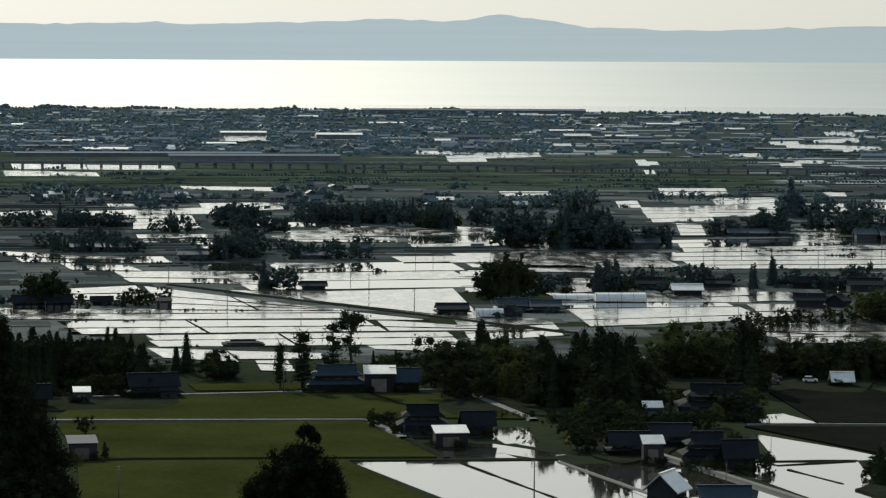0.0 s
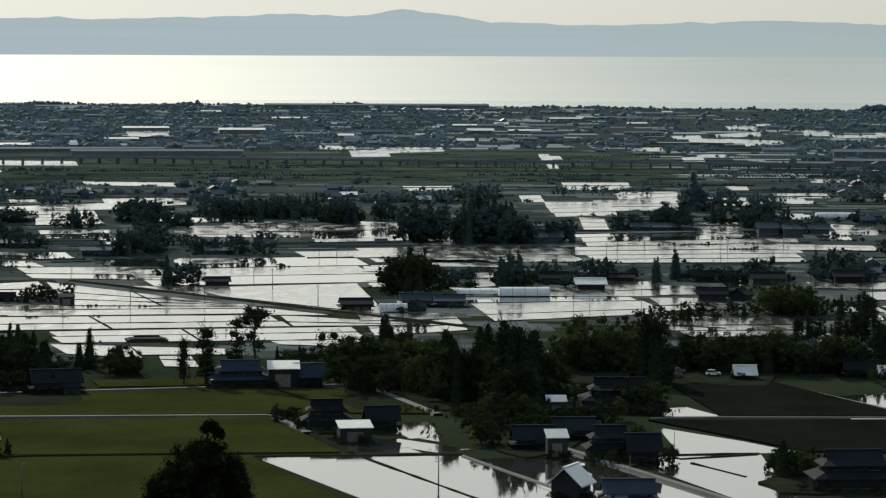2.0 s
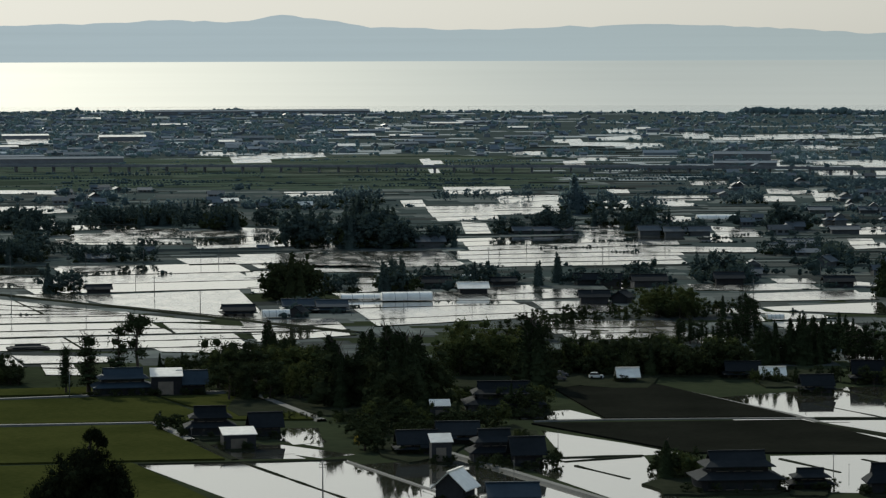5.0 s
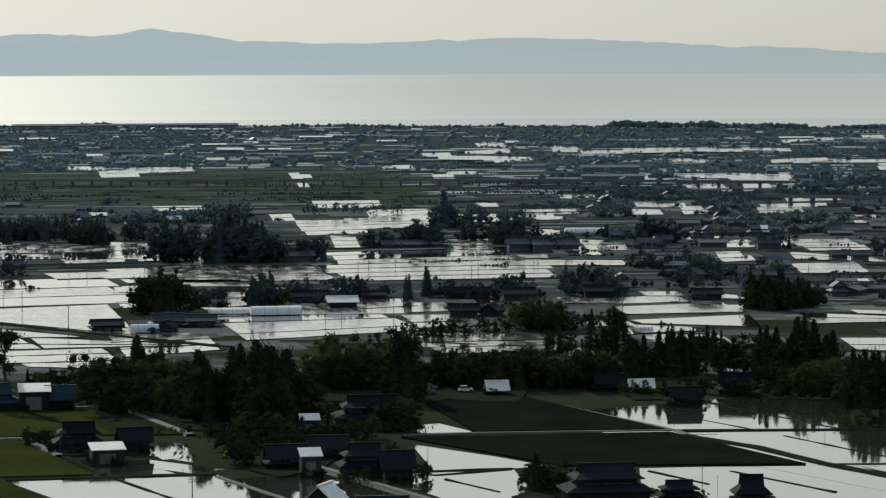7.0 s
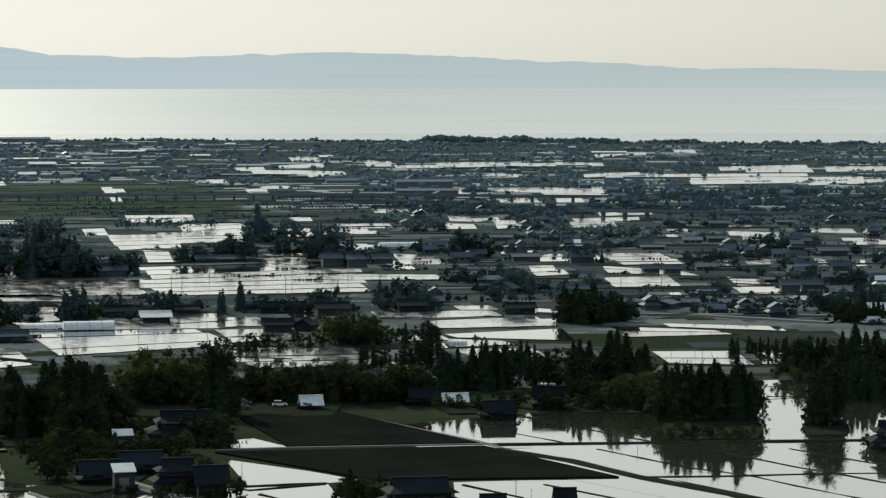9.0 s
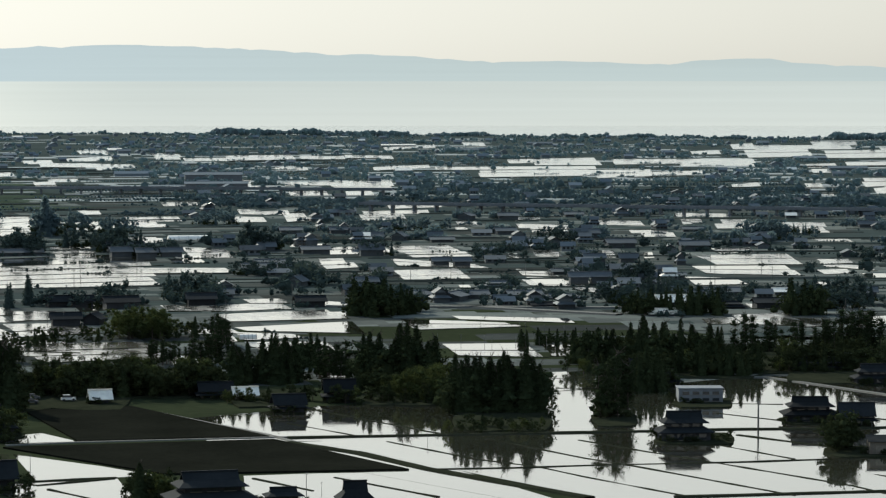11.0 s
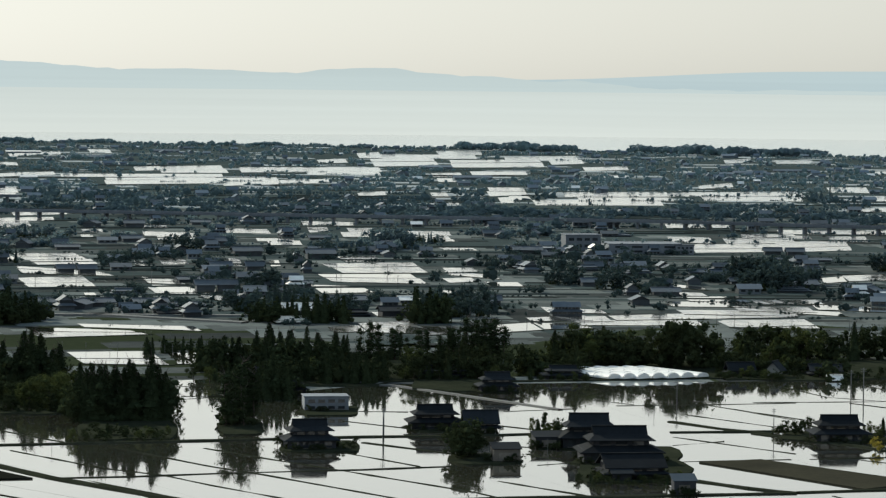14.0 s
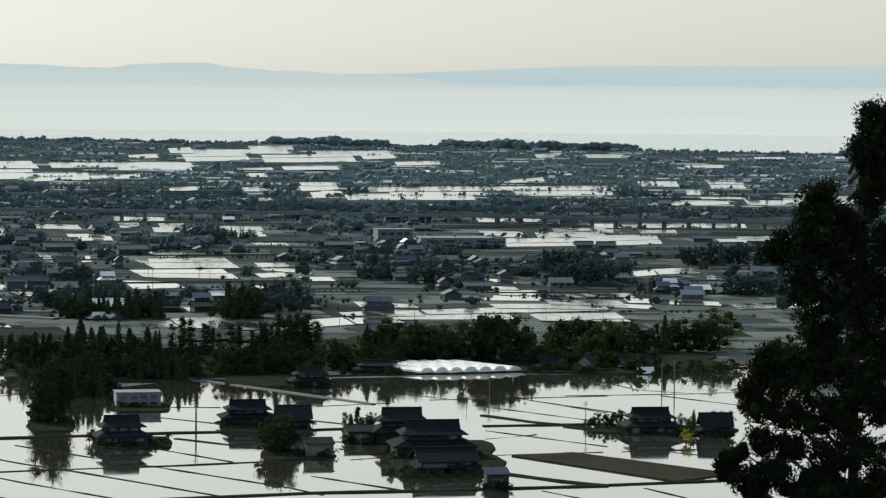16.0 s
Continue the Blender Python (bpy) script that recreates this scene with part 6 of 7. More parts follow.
# ---- utility poles ----
def pole_meshes():
    bm = bmesh.new()
    bmesh.ops.create_cone(bm, cap_ends=True, segments=8, radius1=0.02, radius2=0.012, depth=1.0, matrix=pose(0, 0, 0.5))
    shaft = mesh_of("shaft", bm, POLE, True)
    bm = bmesh.new()
    box(bm, -0.09, 0.09, -0.006, 0.006, -0.006, 0.006)
    pin = bmesh.new()
    bmesh.ops.create_cone(pin, cap_ends=True, segments=6, radius1=0.005, radius2=0.003, depth=0.02, matrix=pose(0, 0, 0.015))
    return shaft, mesh_of("crossarm", bm, POLE), mesh_of("insulator", pin, POLE)


SHAFT, ARM, PIN = pole_meshes()
POLES_A = [
    (232.7, 667.3, 6.9), (257.8, 630.7, 3.2), (312.3, 696.2, 2.8), (322.8, 652.2, 6.0), (329.0, 719.5, 6.3),
    (378.4, 720.4, 7.6), (378.8, 714.3, 8.7), (16.5, 559.0, 7.3), (-57.4, 556.4, 6.7), (-67.6, 986.0, 6.4),
    (-85.7, 952.9, 6.9), (-44.5, 987.5, 6.0), (-24.6, 1047.2, 6.8), (-32.3, 1098.6, 5.1), (-8.8, 974.5, 7.4),
    (-95.5, 1094.1, 5.9), (5.0, 748.1, 9.4), (-37.1, 733.6, 6.6), (114.2, 587.7, 4.1), (117.1, 587.3, 2.2),
    (17.3, 586.7, 4.2), (67.0, 638.1, 3.0), (155.5, 662.3, 2.5), (148.9, 1226.5, 5.8), (99.1, 1196.7, 6.5),
    (50.6, 1193.1, 6.0), (107.8, 1250.7, 6.3), (120.2, 1266.8, 5.9), (142.4, 1193.4, 6.5), (175.3, 1257.4, 5.9),
]
POLES_B = [
    (235.2, 673.9, 6.2), (127.5, 1090.6, 7.1), (172.7, 1027.1, 5.6), (-15.0, 678.2, 2.9), (-7.9, 650.5, 3.1),
    (53.6, 590.3, 3.2), (1767.7, 3179.7, 7.8), (271.0, 1182.7, 6.5), (204.3, 1076.2, 7.1), (405.3, 1221.7, 6.0),
    (425.5, 1216.7, 6.0), (-251.5, 4188.4, 7.5), (320.5, 4182.6, 10.5), (-120.2, 950.7, 4.5), (14.9, 959.1, 5.2),
    (216.3, 908.5, 3.0), (222.5, 904.4, 3.0), (228.7, 900.3, 3.0), (230.2, 897.4, 3.0), (236.3, 893.4, 3.0),
    (242.4, 889.3, 3.0), (243.9, 886.5, 3.0), (249.9, 882.5, 3.0), (241.9, 957.3, 3.2), (246.6, 951.2, 3.2),
    (251.2, 945.0, 3.2), (251.7, 939.6, 3.1), (256.2, 933.6, 3.1), (260.7, 927.7, 3.1), (-102.7, 1181.4, 5.1),
]
POLES_C = [
    (-81.7, 1188.4, 5.1), (-60.5, 1195.4, 5.2), (-54.1, 1201.3, 5.2), (-32.4, 1208.4, 5.2), (-10.6, 1215.6, 5.2),
    (-3.8, 1221.7, 5.3), (18.5, 1229.1, 5.3), (41.1, 1236.5, 5.3), (37.4, 960.5, 4.5), (53.8, 967.4, 4.5),
    (70.5, 974.5, 4.6), (76.0, 980.9, 4.6), (93.0, 988.2, 4.6), (110.3, 995.5, 4.7), (116.2, 1002.2, 4.7),
    (272.1, 1217.5, 5.8), (293.2, 1208.4, 5.8), (314.1, 1199.2, 5.8), (319.9, 1193.9, 5.8), (340.6, 1184.8, 5.8),
    (361.2, 1175.8, 5.7), (366.8, 1170.6, 5.7), (387.2, 1161.6, 5.7), (407.5, 1152.7, 5.7), (376.7, 992.1, 5.0),
    (393.6, 982.6, 4.9), (410.5, 973.1, 4.9), (414.5, 967.5, 4.9), (431.2, 958.1, 4.9), (447.9, 948.7, 4.9),
]
POLES_D = [
    (451.8, 943.2, 4.9), (468.3, 933.9, 4.9), (484.8, 924.6, 4.9), (-171.2, 1317.0, 4.8),
    (-147.7, 1326.5, 4.8), (-123.8, 1336.2, 4.8), (-116.9, 1344.5, 4.8), (-92.4, 1354.4, 4.9), (-67.6, 1364.4, 4.9),
    (-60.2, 1373.0, 4.9), (-34.8, 1383.3, 5.0),
]
POLES = POLES_A + POLES_B + POLES_C + POLES_D
for x, y, h in POLES:
    ob = tagged(new("utility_pole"), "grey concrete utility pole with crossarms", "utility pole", "poles of the plain")
    ob.matrix_basis = pose(x, y, 0.0, 0, 0, bearing_turn(x, y) + 8) @ Matrix.Diagonal((h, h, h, 1))
    new("shaft", SHAFT).parent = ob
    for z in (0.95, 0.88):
        arm = new("crossarm", ARM)
        arm.parent = ob
        arm.matrix_basis = pose(0, 0.015, z)
        for i in (-0.08, -0.03, 0.03, 0.08) if math.hypot(x, y) < 900 else ():
            pin = new("insulator", PIN)
            pin.parent = arm
            pin.matrix_basis = pose(i, 0, 0)

# ---- tall trees on the slope below the camera ----
LOBES_A = [(0.48, 79.77, 78.82, 0.41), (0.3, 79.19, 78.34, 0.37), (0.62, 78.92, 77.86, 0.43), (0.47, 78.39, 77.32, 0.39), (-0.48, 78.22, 77.58, 0.32), (-0.63, 77.9, 77.04, 0.45), (-0.2, 77.79, 76.83, 0.43), (-1.0, 77.41, 76.55, 0.48), (-1.31, 77.0, 76.53, 0.27), (-0.62, 77.2, 76.13, 0.65), (0.12, 77.43, 76.14, 0.54), (0.65, 77.54, 76.26, 0.43), (-0.82, 76.56, 75.7, 0.43), (-0.18, 76.4, 75.44, 0.65), (0.56, 76.52, 75.35, 0.48), (-0.6, 75.81, 74.95, 0.43), (0.04, 75.71, 74.85, 0.65), (0.68, 75.51, 74.44, 0.43), (0.93, 79.67, 77.97, 0.54)]
LOBES_B = [(-1.44, 75.04, 74.18, 0.39), (-1.01, 75.0, 74.03, 0.54), (-0.37, 75.06, 73.99, 0.65), (0.37, 74.86, 73.79, 0.54), (-1.81, 74.44, 73.69, 0.3), (-1.32, 74.18, 73.32, 0.48), (-0.68, 74.14, 73.17, 0.54), (-0.04, 74.21, 73.13, 0.48), (-1.53, 73.51, 72.91, 0.3), (-0.99, 73.43, 72.79, 0.32), (-0.35, 73.4, 72.43, 0.38), (0.64, 74.33, 73.47, 0.32), (-2.22, 72.96, 72.35, 0.24), (-1.89, 72.77, 72.12, 0.38), (-1.62, 72.5, 71.96, 0.32), (-0.66, 72.69, 72.04, 0.32), (-0.13, 72.59, 71.95, 0.43), (0.41, 72.61, 71.96, 0.38), (-1.95, 73.13, 72.83, 0.19), (-0.98, 72.46, 72.03, 0.22), (-0.45, 72.8, 71.94, 0.59), (0.18, 73.46, 72.6, 0.38), (-1.31, 73.05, 72.29, 0.38), (0.72, 73.37, 72.08, 0.43)]
FRONT = [
    (30.9, 51.4, LOBES_A + LOBES_B),
    (-9.5, 69.3, [(-0.25, 74.21, 72.16, 0.28), (-0.03, 73.16, 70.39, 0.6), (0.34, 72.4, 69.38, 0.7), (0.76, 71.62, 68.87, 0.58), (-0.74, 73.79, 68.64, 1.0), (0.11, 71.15, 68.37, 1.13), (1.1, 70.76, 68.61, 0.35), (0.56, 72.2, 68.49, 0.6), (0.96, 71.39, 68.49, 0.48)]),
    (-4.0, 89.9, [(0.09, 69.38, 68.93, 0.26), (0.37, 69.12, 68.83, 0.15), (-0.01, 68.86, 66.61, 0.81), (-0.52, 68.7, 66.28, 0.84), (0.45, 68.7, 66.28, 0.71), (-1.17, 68.05, 65.47, 0.58), (-1.52, 67.66, 65.31, 0.39), (0.87, 68.21, 65.63, 0.48), (-0.15, 68.57, 64.32, 1.58)]),
]


def front_tree(x, y, lobes_, seed):
    rs = np.random.default_rng(seed)
    g = ground_height(x, y)
    a = math.atan2(x, y)
    ob = tagged(new("hillside_cedar"), "dense dark evergreen tree on the near hillside", "tree")
    ob.matrix_basis = pose(x, y, g, 0, 0, -math.degrees(a))
    sprays = []
    for u, top, bot, hw in lobes_:
        # each lobe is a loose pile of leafy blobs, thinner towards its edge
        half, rb = (top - bot) / 2, min(0.2, hw * 0.45)
        k = int(4 + 2.9 * half * hw / rb ** 2)
        an, rr = rs.random(k) * 6.283, np.sqrt(rs.random(k))
        bx, bz = u + (hw - 0.6 * rb) * rr * np.cos(an), (top + bot) / 2 - g + (half - 0.6 * rb) * rr * np.sin(an)
        by = rs.normal(size=k) * hw * 0.45
        br = rb * rs.uniform(0.6, 1.25, k)
        sprays.extend(clump(rs, (p, q, w), r * 0.55) for p, q, w, r in zip(bx, by, bz, br))
        n = k * 110
        i = rs.integers(0, k, n)
        v = rs.normal(size=(n, 3))
        v /= np.linalg.norm(v, axis=1, keepdims=True)
        c = np.stack([bx, by, bz], 1)[i] + v * (br[i] * rs.uniform(0.6, 1.3, n))[:, None]
        p, q = v + rs.normal(size=(n, 3)) * 0.7, rs.normal(size=(n, 3))
        p[:, 2] += 0.5
        p *= (0.042 * rs.uniform(0.6, 1.7, n) / np.linalg.norm(p, axis=1))[:, None]
        q *= (0.02 * rs.uniform(0.5, 1.2, n) / np.linalg.norm(q, axis=1))[:, None]
        sprays.append(np.stack([c - p, c - q, c + p, c + q], 1))
    crown = new("crown", quads_mesh("crown", np.concatenate(sprays), HILLSIDE))
    crown.parent = ob
    bm = bmesh.new()
    crest = max(top for u, top, bot, hw in lobes_) - g
    lean = 0.5 * max((top, u) for u, top, bot, hw in lobes_)[1]
    stems = [(Vector((0, 0, -0.3)), Vector((lean, 0, crest - 1.6)), 0.2, 0.05)]
    for u, top, bot, hw in lobes_:
        # a limb leaves the stem below the lobe and rises into it
        z = 0.6 * top + 0.4 * bot - g
        stems.append((Vector((0, 0, max(0.2, z - 0.5 * abs(u) - 0.4))), Vector((u, 0, z)), 0.05, 0.012))
    for p, q, r0, r1 in stems:
        bmesh.ops.create_cone(bm, cap_ends=True, segments=8, radius1=r0, radius2=r1, depth=(q - p).length, matrix=Matrix.Translation((p + q) / 2) @ (q - p).to_track_quat("Z", "Y").to_matrix().to_4x4())
    part("trunk", bm, BARK, ob)
    return ob


for s_, (x, y, lobes_) in enumerate(FRONT):
    front_tree(x, y, lobes_, 50 + s_)

# ---- yellow shrubs and parked cars ----
YELLOW = leaves("yellow_blossom", (0.34, 0.27, 0.05), (0.20, 0.17, 0.04), 0.2)
BLOSSOM = quads_mesh("blossom", crown_quads("oak", np.random.default_rng(77), 500, 0.05), YELLOW)
BUSHES_A = [
    (331.8, 643.5, 3.1), (328.3, 611.2, 2.5), (26.1, 636.0, 2.5), (41.3, 557.8, 1.8), (329.5, 615.3, 3.0),
]
BUSHES = BUSHES_A
for x, y, s in BUSHES:
    ob = tagged(new("yellow_shrub"), "small shrub in yellow spring blossom beside a farmyard", "shrub", "yellow shrubs")
    ob.matrix_basis = pose(x, y, 0.3) @ Matrix.Diagonal((s * 1.1, s * 1.1, s, 1))
    new("crown", BLOSSOM).parent = ob
    new("trunk", TREES["oak", 1][1]).parent = ob
RUBBER = material("tyre_rubber", (0.02, 0.02, 0.02), 0.9, grain=4.0, patches=1.0)
PAINTS = (material("grey_car_paint", (0.10, 0.10, 0.11), 0.25, second=(0.08, 0.08, 0.09), grain=2.0, patches=0.5), material("white_car_paint", (0.75, 0.75, 0.74), 0.25, second=(0.65, 0.65, 0.64), grain=2.0, patches=0.5))


def car(x, y, turn, paint):
    ob = tagged(new("parked_car"), "small " + ("white" if paint else "grey") + " car parked by a farm track", "car", "parked cars")
    ob.matrix_basis = pose(x, y, 0.5, 0, 0, turn)
    bm = bmesh.new()
    poly(bm, [(-1.8, -0.75, 0.25), (1.8, -0.75, 0.25), (1.8, 0.75, 0.25), (-1.8, 0.75, 0.25), (-1.75, -0.75, 0.85), (1.7, -0.75, 0.8), (1.7, 0.75, 0.8), (-1.75, 0.75, 0.85)], BOX)
    part("body", bm, PAINTS[paint], ob)
    bm = bmesh.new()
    poly(bm, [(-1.6, -0.7, 0.85), (0.95, -0.7, 0.85), (0.95, 0.7, 0.85), (-1.6, 0.7, 0.85), (-1.35, -0.6, 1.42), (0.35, -0.6, 1.42), (0.35, 0.6, 1.42), (-1.35, 0.6, 1.42)], BOX)
    part("cabin_glass", bm, GLASS, ob)
    bm = bmesh.new()
    box(bm, -1.36, 0.36, -0.61, 0.61, 1.42, 1.47)
    part("roof", bm, PAINTS[paint], ob)
    for wx in (-1.15, 1.15):
        for wy in (-0.7, 0.7):
            bm = bmesh.new()
            bmesh.ops.create_cone(bm, cap_ends=True, segments=14, radius1=0.3, radius2=0.3, depth=0.2, matrix=pose(wx, wy, 0.3, 90))
            part("wheel", bm, RUBBER, ob)


CARS = [
    (80.1, 760.5, 0), (89.7, 764.9, 1), (52.8, 765.8, 1), (81.6, 770.0, 0),
]
for x, y, paint in CARS:
    car(x, y, bearing_turn(x, y), paint)

# ---- the far plain: fields, villages, woods and the shore ----
nr = np.random.default_rng(7)


def place(b, d):
    return d * math.sin(radians(b)), d * math.cos(radians(b))


QUAD = np.array([[row[k:k + 2] for k in (0, 2, 4, 6)] for row in WATERS], dtype=float)
QUAD += (QUAD - QUAD.mean(axis=1, keepdims=True)) * 0.04
SIDE = np.roll(QUAD, -1, 1) - QUAD


def wet(x, y, h=0.0):
    """Whether a place, or the ground that a thing h high there would hide, is flooded."""
    r = math.hypot(x, y)
    for k in (1.0, 1 + 0.5 * h / EYE, 1 + 0.9 * h / EYE) if h else (1.0,):
        for off in (0, -0.45, 0.45) if h else (0,):
            to = np.array((x * k + off * h * y / r, y * k - off * h * x / r)) - QUAD
            side = SIDE[:, :, 0] * to[:, :, 1] - SIDE[:, :, 1] * to[:, :, 0]
            if (side < 0).all(axis=1).any():
                return True
    return False


# haze put into field colours: bluer with sheen when far, lifted nearer
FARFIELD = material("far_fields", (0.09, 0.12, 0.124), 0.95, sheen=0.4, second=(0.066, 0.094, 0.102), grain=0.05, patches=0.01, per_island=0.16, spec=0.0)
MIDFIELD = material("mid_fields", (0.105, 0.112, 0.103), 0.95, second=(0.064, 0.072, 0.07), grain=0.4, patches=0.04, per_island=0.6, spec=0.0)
quads, mid_quads = [], []
for i in range(4200):
    b, dep = nr.uniform(-14, 38), nr.uniform(0.95, 5.6)
    d = EYE / math.tan(radians(dep))
    if d > shore(b) - 60:
        continue
    x, y = place(b, d)
    w, l, a = nr.uniform(6, 24) * (0.5 + d / 4000), nr.uniform(5, 20) * (0.3 + d / 3000), radians(bearing_turn(x, y))
    e, fv = np.array([math.cos(a), math.sin(a), 0]), np.array([-math.sin(a), math.cos(a), 0])
    c = np.array([x, y, nr.uniform(0.02, 0.045)])
    # past 2000 m a field takes the colour with more haze in it
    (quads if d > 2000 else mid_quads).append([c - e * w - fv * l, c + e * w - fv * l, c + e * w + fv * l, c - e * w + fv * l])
banks = []
for i in range(1250):
    b, dep = nr.uniform(-14, 38), nr.uniform(1.5, 3.9)
    x, y = place(b, EYE / math.tan(radians(dep)))
    if (b < 5.5 and 1.84 < dep < 2.46) or wet(x, y):
        continue
    a, w, far = radians(bearing_turn(x, y) + nr.uniform(-2, 4)), nr.uniform(10, 46), math.hypot(x, y)
    e, fv = np.array([math.cos(a), math.sin(a), 0]), np.array([-math.sin(a), math.cos(a), 0])
    while wet(x + e[0] * w, y + e[1] * w) or wet(x - e[0] * w, y - e[1] * w):
        w *= 0.7
    c, hw, top = np.array([x, y, 0.0]), nr.uniform(0.5, 0.9) * far / 1000, nr.uniform(0.25, 0.5) * far / 1200
    up = np.array([0, 0, top])
    lo0, lo1, hi0, hi1 = c - e * w - fv * hw, c + e * w - fv * hw, c - e * w + up, c + e * w + up
    banks.extend([[lo0, lo1, hi1, hi0], [hi0, hi1, c + e * w + fv * hw, c - e * w + fv * hw]])
tagged(new("field_banks", quads_mesh("field_banks", banks, FIELDBANK)), "low dark grassy banks between dry fields", "banks", kind="stuff")
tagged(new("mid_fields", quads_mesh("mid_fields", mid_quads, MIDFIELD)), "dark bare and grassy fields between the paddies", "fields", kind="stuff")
tagged(new("far_fields", quads_mesh("far_fields", quads, FARFIELD)), "patchwork of far fields, haze in their blue-green", "fields", kind="stuff")

tagged(new("river_meadow", ring_sheet("river_meadow", lambda b: [EYE / math.tan(radians(2.42 + 0.05 * math.sin(b * 1.3))), 2150, EYE / math.tan(radians(1.86 + 0.04 * math.sin(b * 0.9 + 2)))],
    material("river_grass", (0.058, 0.072, 0.048), 0.95, second=(0.03, 0.04, 0.028), grain=0.06, patches=0.016, bump=0.2, spec=0.0, sheen=0.06), lambda x, y: 0.06, -16, 5.5, 60)), "wide dull green meadow along a river", "grass", kind="structure")

walls, roofs, bright_roofs, crowns, mid_crowns, dark_crowns, back_crowns, dark_walls, dark_roofs, panes = [], [], [], [], [], [], [], [], [], []


def far_house(x, y, w, d, h, turn, shiny):
    """A village house: a ground floor under a skirt roof, an upper floor, a gable roof with eaves, and window bands."""
    a = radians(turn)
    c, s = math.cos(a), math.sin(a)
    P = lambda u, v, z: (x + u * c - v * s, y + u * s + v * c, z)
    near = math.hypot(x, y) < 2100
    # beyond 2100 m a house takes walls and roofs with more painted haze
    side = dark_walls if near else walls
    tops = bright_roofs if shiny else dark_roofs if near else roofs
    tiers = [(w / 2, d / 2, 0.0, h * 0.6, h)]
    if near and h > 4.2:
        tiers = [(w / 2, d / 2, 0.0, h * 0.4, h * 0.4), (w * 0.36, d * 0.4, h * 0.4, h * 0.74, h * 1.05)]
        X, Y, o, z = w / 2, d / 2, 0.8, h * 0.4
        lo = [P(-X - o, -Y - o, z - 0.2), P(X + o, -Y - o, z - 0.2), P(X + o, Y + o, z - 0.2), P(-X - o, Y + o, z - 0.2)]
        hi = [P(-w * 0.35, -d * 0.39, z + 0.7), P(w * 0.35, -d * 0.39, z + 0.7), P(w * 0.35, d * 0.39, z + 0.7), P(-w * 0.35, d * 0.39, z + 0.7)]
        tops.extend([[lo[i], lo[(i + 1) % 4], hi[(i + 1) % 4], hi[i]] for i in range(4)])
    for X, Y, z0, ev, top in tiers:
        lo, hi = [P(-X, -Y, z0), P(X, -Y, z0), P(X, Y, z0), P(-X, Y, z0)], [P(-X, -Y, ev), P(X, -Y, ev), P(X, Y, ev), P(-X, Y, ev)]
        side.extend([[lo[i], lo[(i + 1) % 4], hi[(i + 1) % 4], hi[i]] for i in range(4)])
        if near:
            for k in range(3):
                u0 = -X + X * (0.2 + 0.62 * k)
                for v in (-Y - 0.04, Y + 0.04):
                    panes.append([P(u0, v, z0 + (ev - z0) * 0.35), P(u0 + X * 0.4, v, z0 + (ev - z0) * 0.35), P(u0 + X * 0.4, v, z0 + (ev - z0) * 0.8), P(u0, v, z0 + (ev - z0) * 0.8)])
        if top > ev:
            g0, g1 = P(-X, 0, top), P(X, 0, top)
            side.extend([[hi[3], hi[0], g0, g0], [hi[1], hi[2], g1, g1]])
            o, dz = 0.6, 0.22
            r = [P(-X - o, -Y - o, ev - dz), P(X + o, -Y - o, ev - dz), P(X + o, 0, top + 0.12), P(-X - o, 0, top + 0.12), P(X + o, Y + o, ev - dz), P(-X - o, Y + o, ev - dz)]
            tops.extend([[r[0], r[1], r[2], r[3]], [r[3], r[2], r[4], r[5]]])


def far_tree(x, y, h, wide=1.0, n=10, bush=False):
    """A small rounded tree or bush: two or three clumps with a few sprays."""
    n += 8
    far = math.hypot(x, y)
    # distance picks how much haze the leaf colour holds
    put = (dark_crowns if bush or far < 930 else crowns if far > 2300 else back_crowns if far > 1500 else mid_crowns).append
    fat = 0.8 if bush else 1.0
    put(clump(nr, (x, y, h * 0.38), np.array([h * 0.27 * wide, h * 0.24, h * 0.4]) * fat))
    for k in range(5 if far < 2000 else 0):
        side, size = nr.uniform(-1, 1), nr.uniform(0.5, 1.1)
        put(clump(nr, (x + side * h * 0.42 * wide, y + nr.uniform(-0.3, 0.3) * h, h * nr.uniform(0.2, 0.82 - 0.4 * abs(side))), np.array([h * 0.17 * wide, h * 0.15, h * 0.16]) * size))
    v = nr.normal(size=(n, 3))
    v /= np.linalg.norm(v, axis=1, keepdims=True)
    c = np.array([x, y, h * 0.55]) + v * np.array([h * 0.5 * wide, h * 0.4, h * 0.48]) * nr.uniform(0.6, 1.0, (n, 1))
    k = (0.05 if bush else 0.06) * h
    u, w = np.clip(nr.normal(size=(n, 3)), -1.4, 1.4) * k, np.clip(nr.normal(size=(n, 3)), -1.4, 1.4) * k * 0.9
    put(np.stack([c - u, c - w, c + u, c + w], 1))


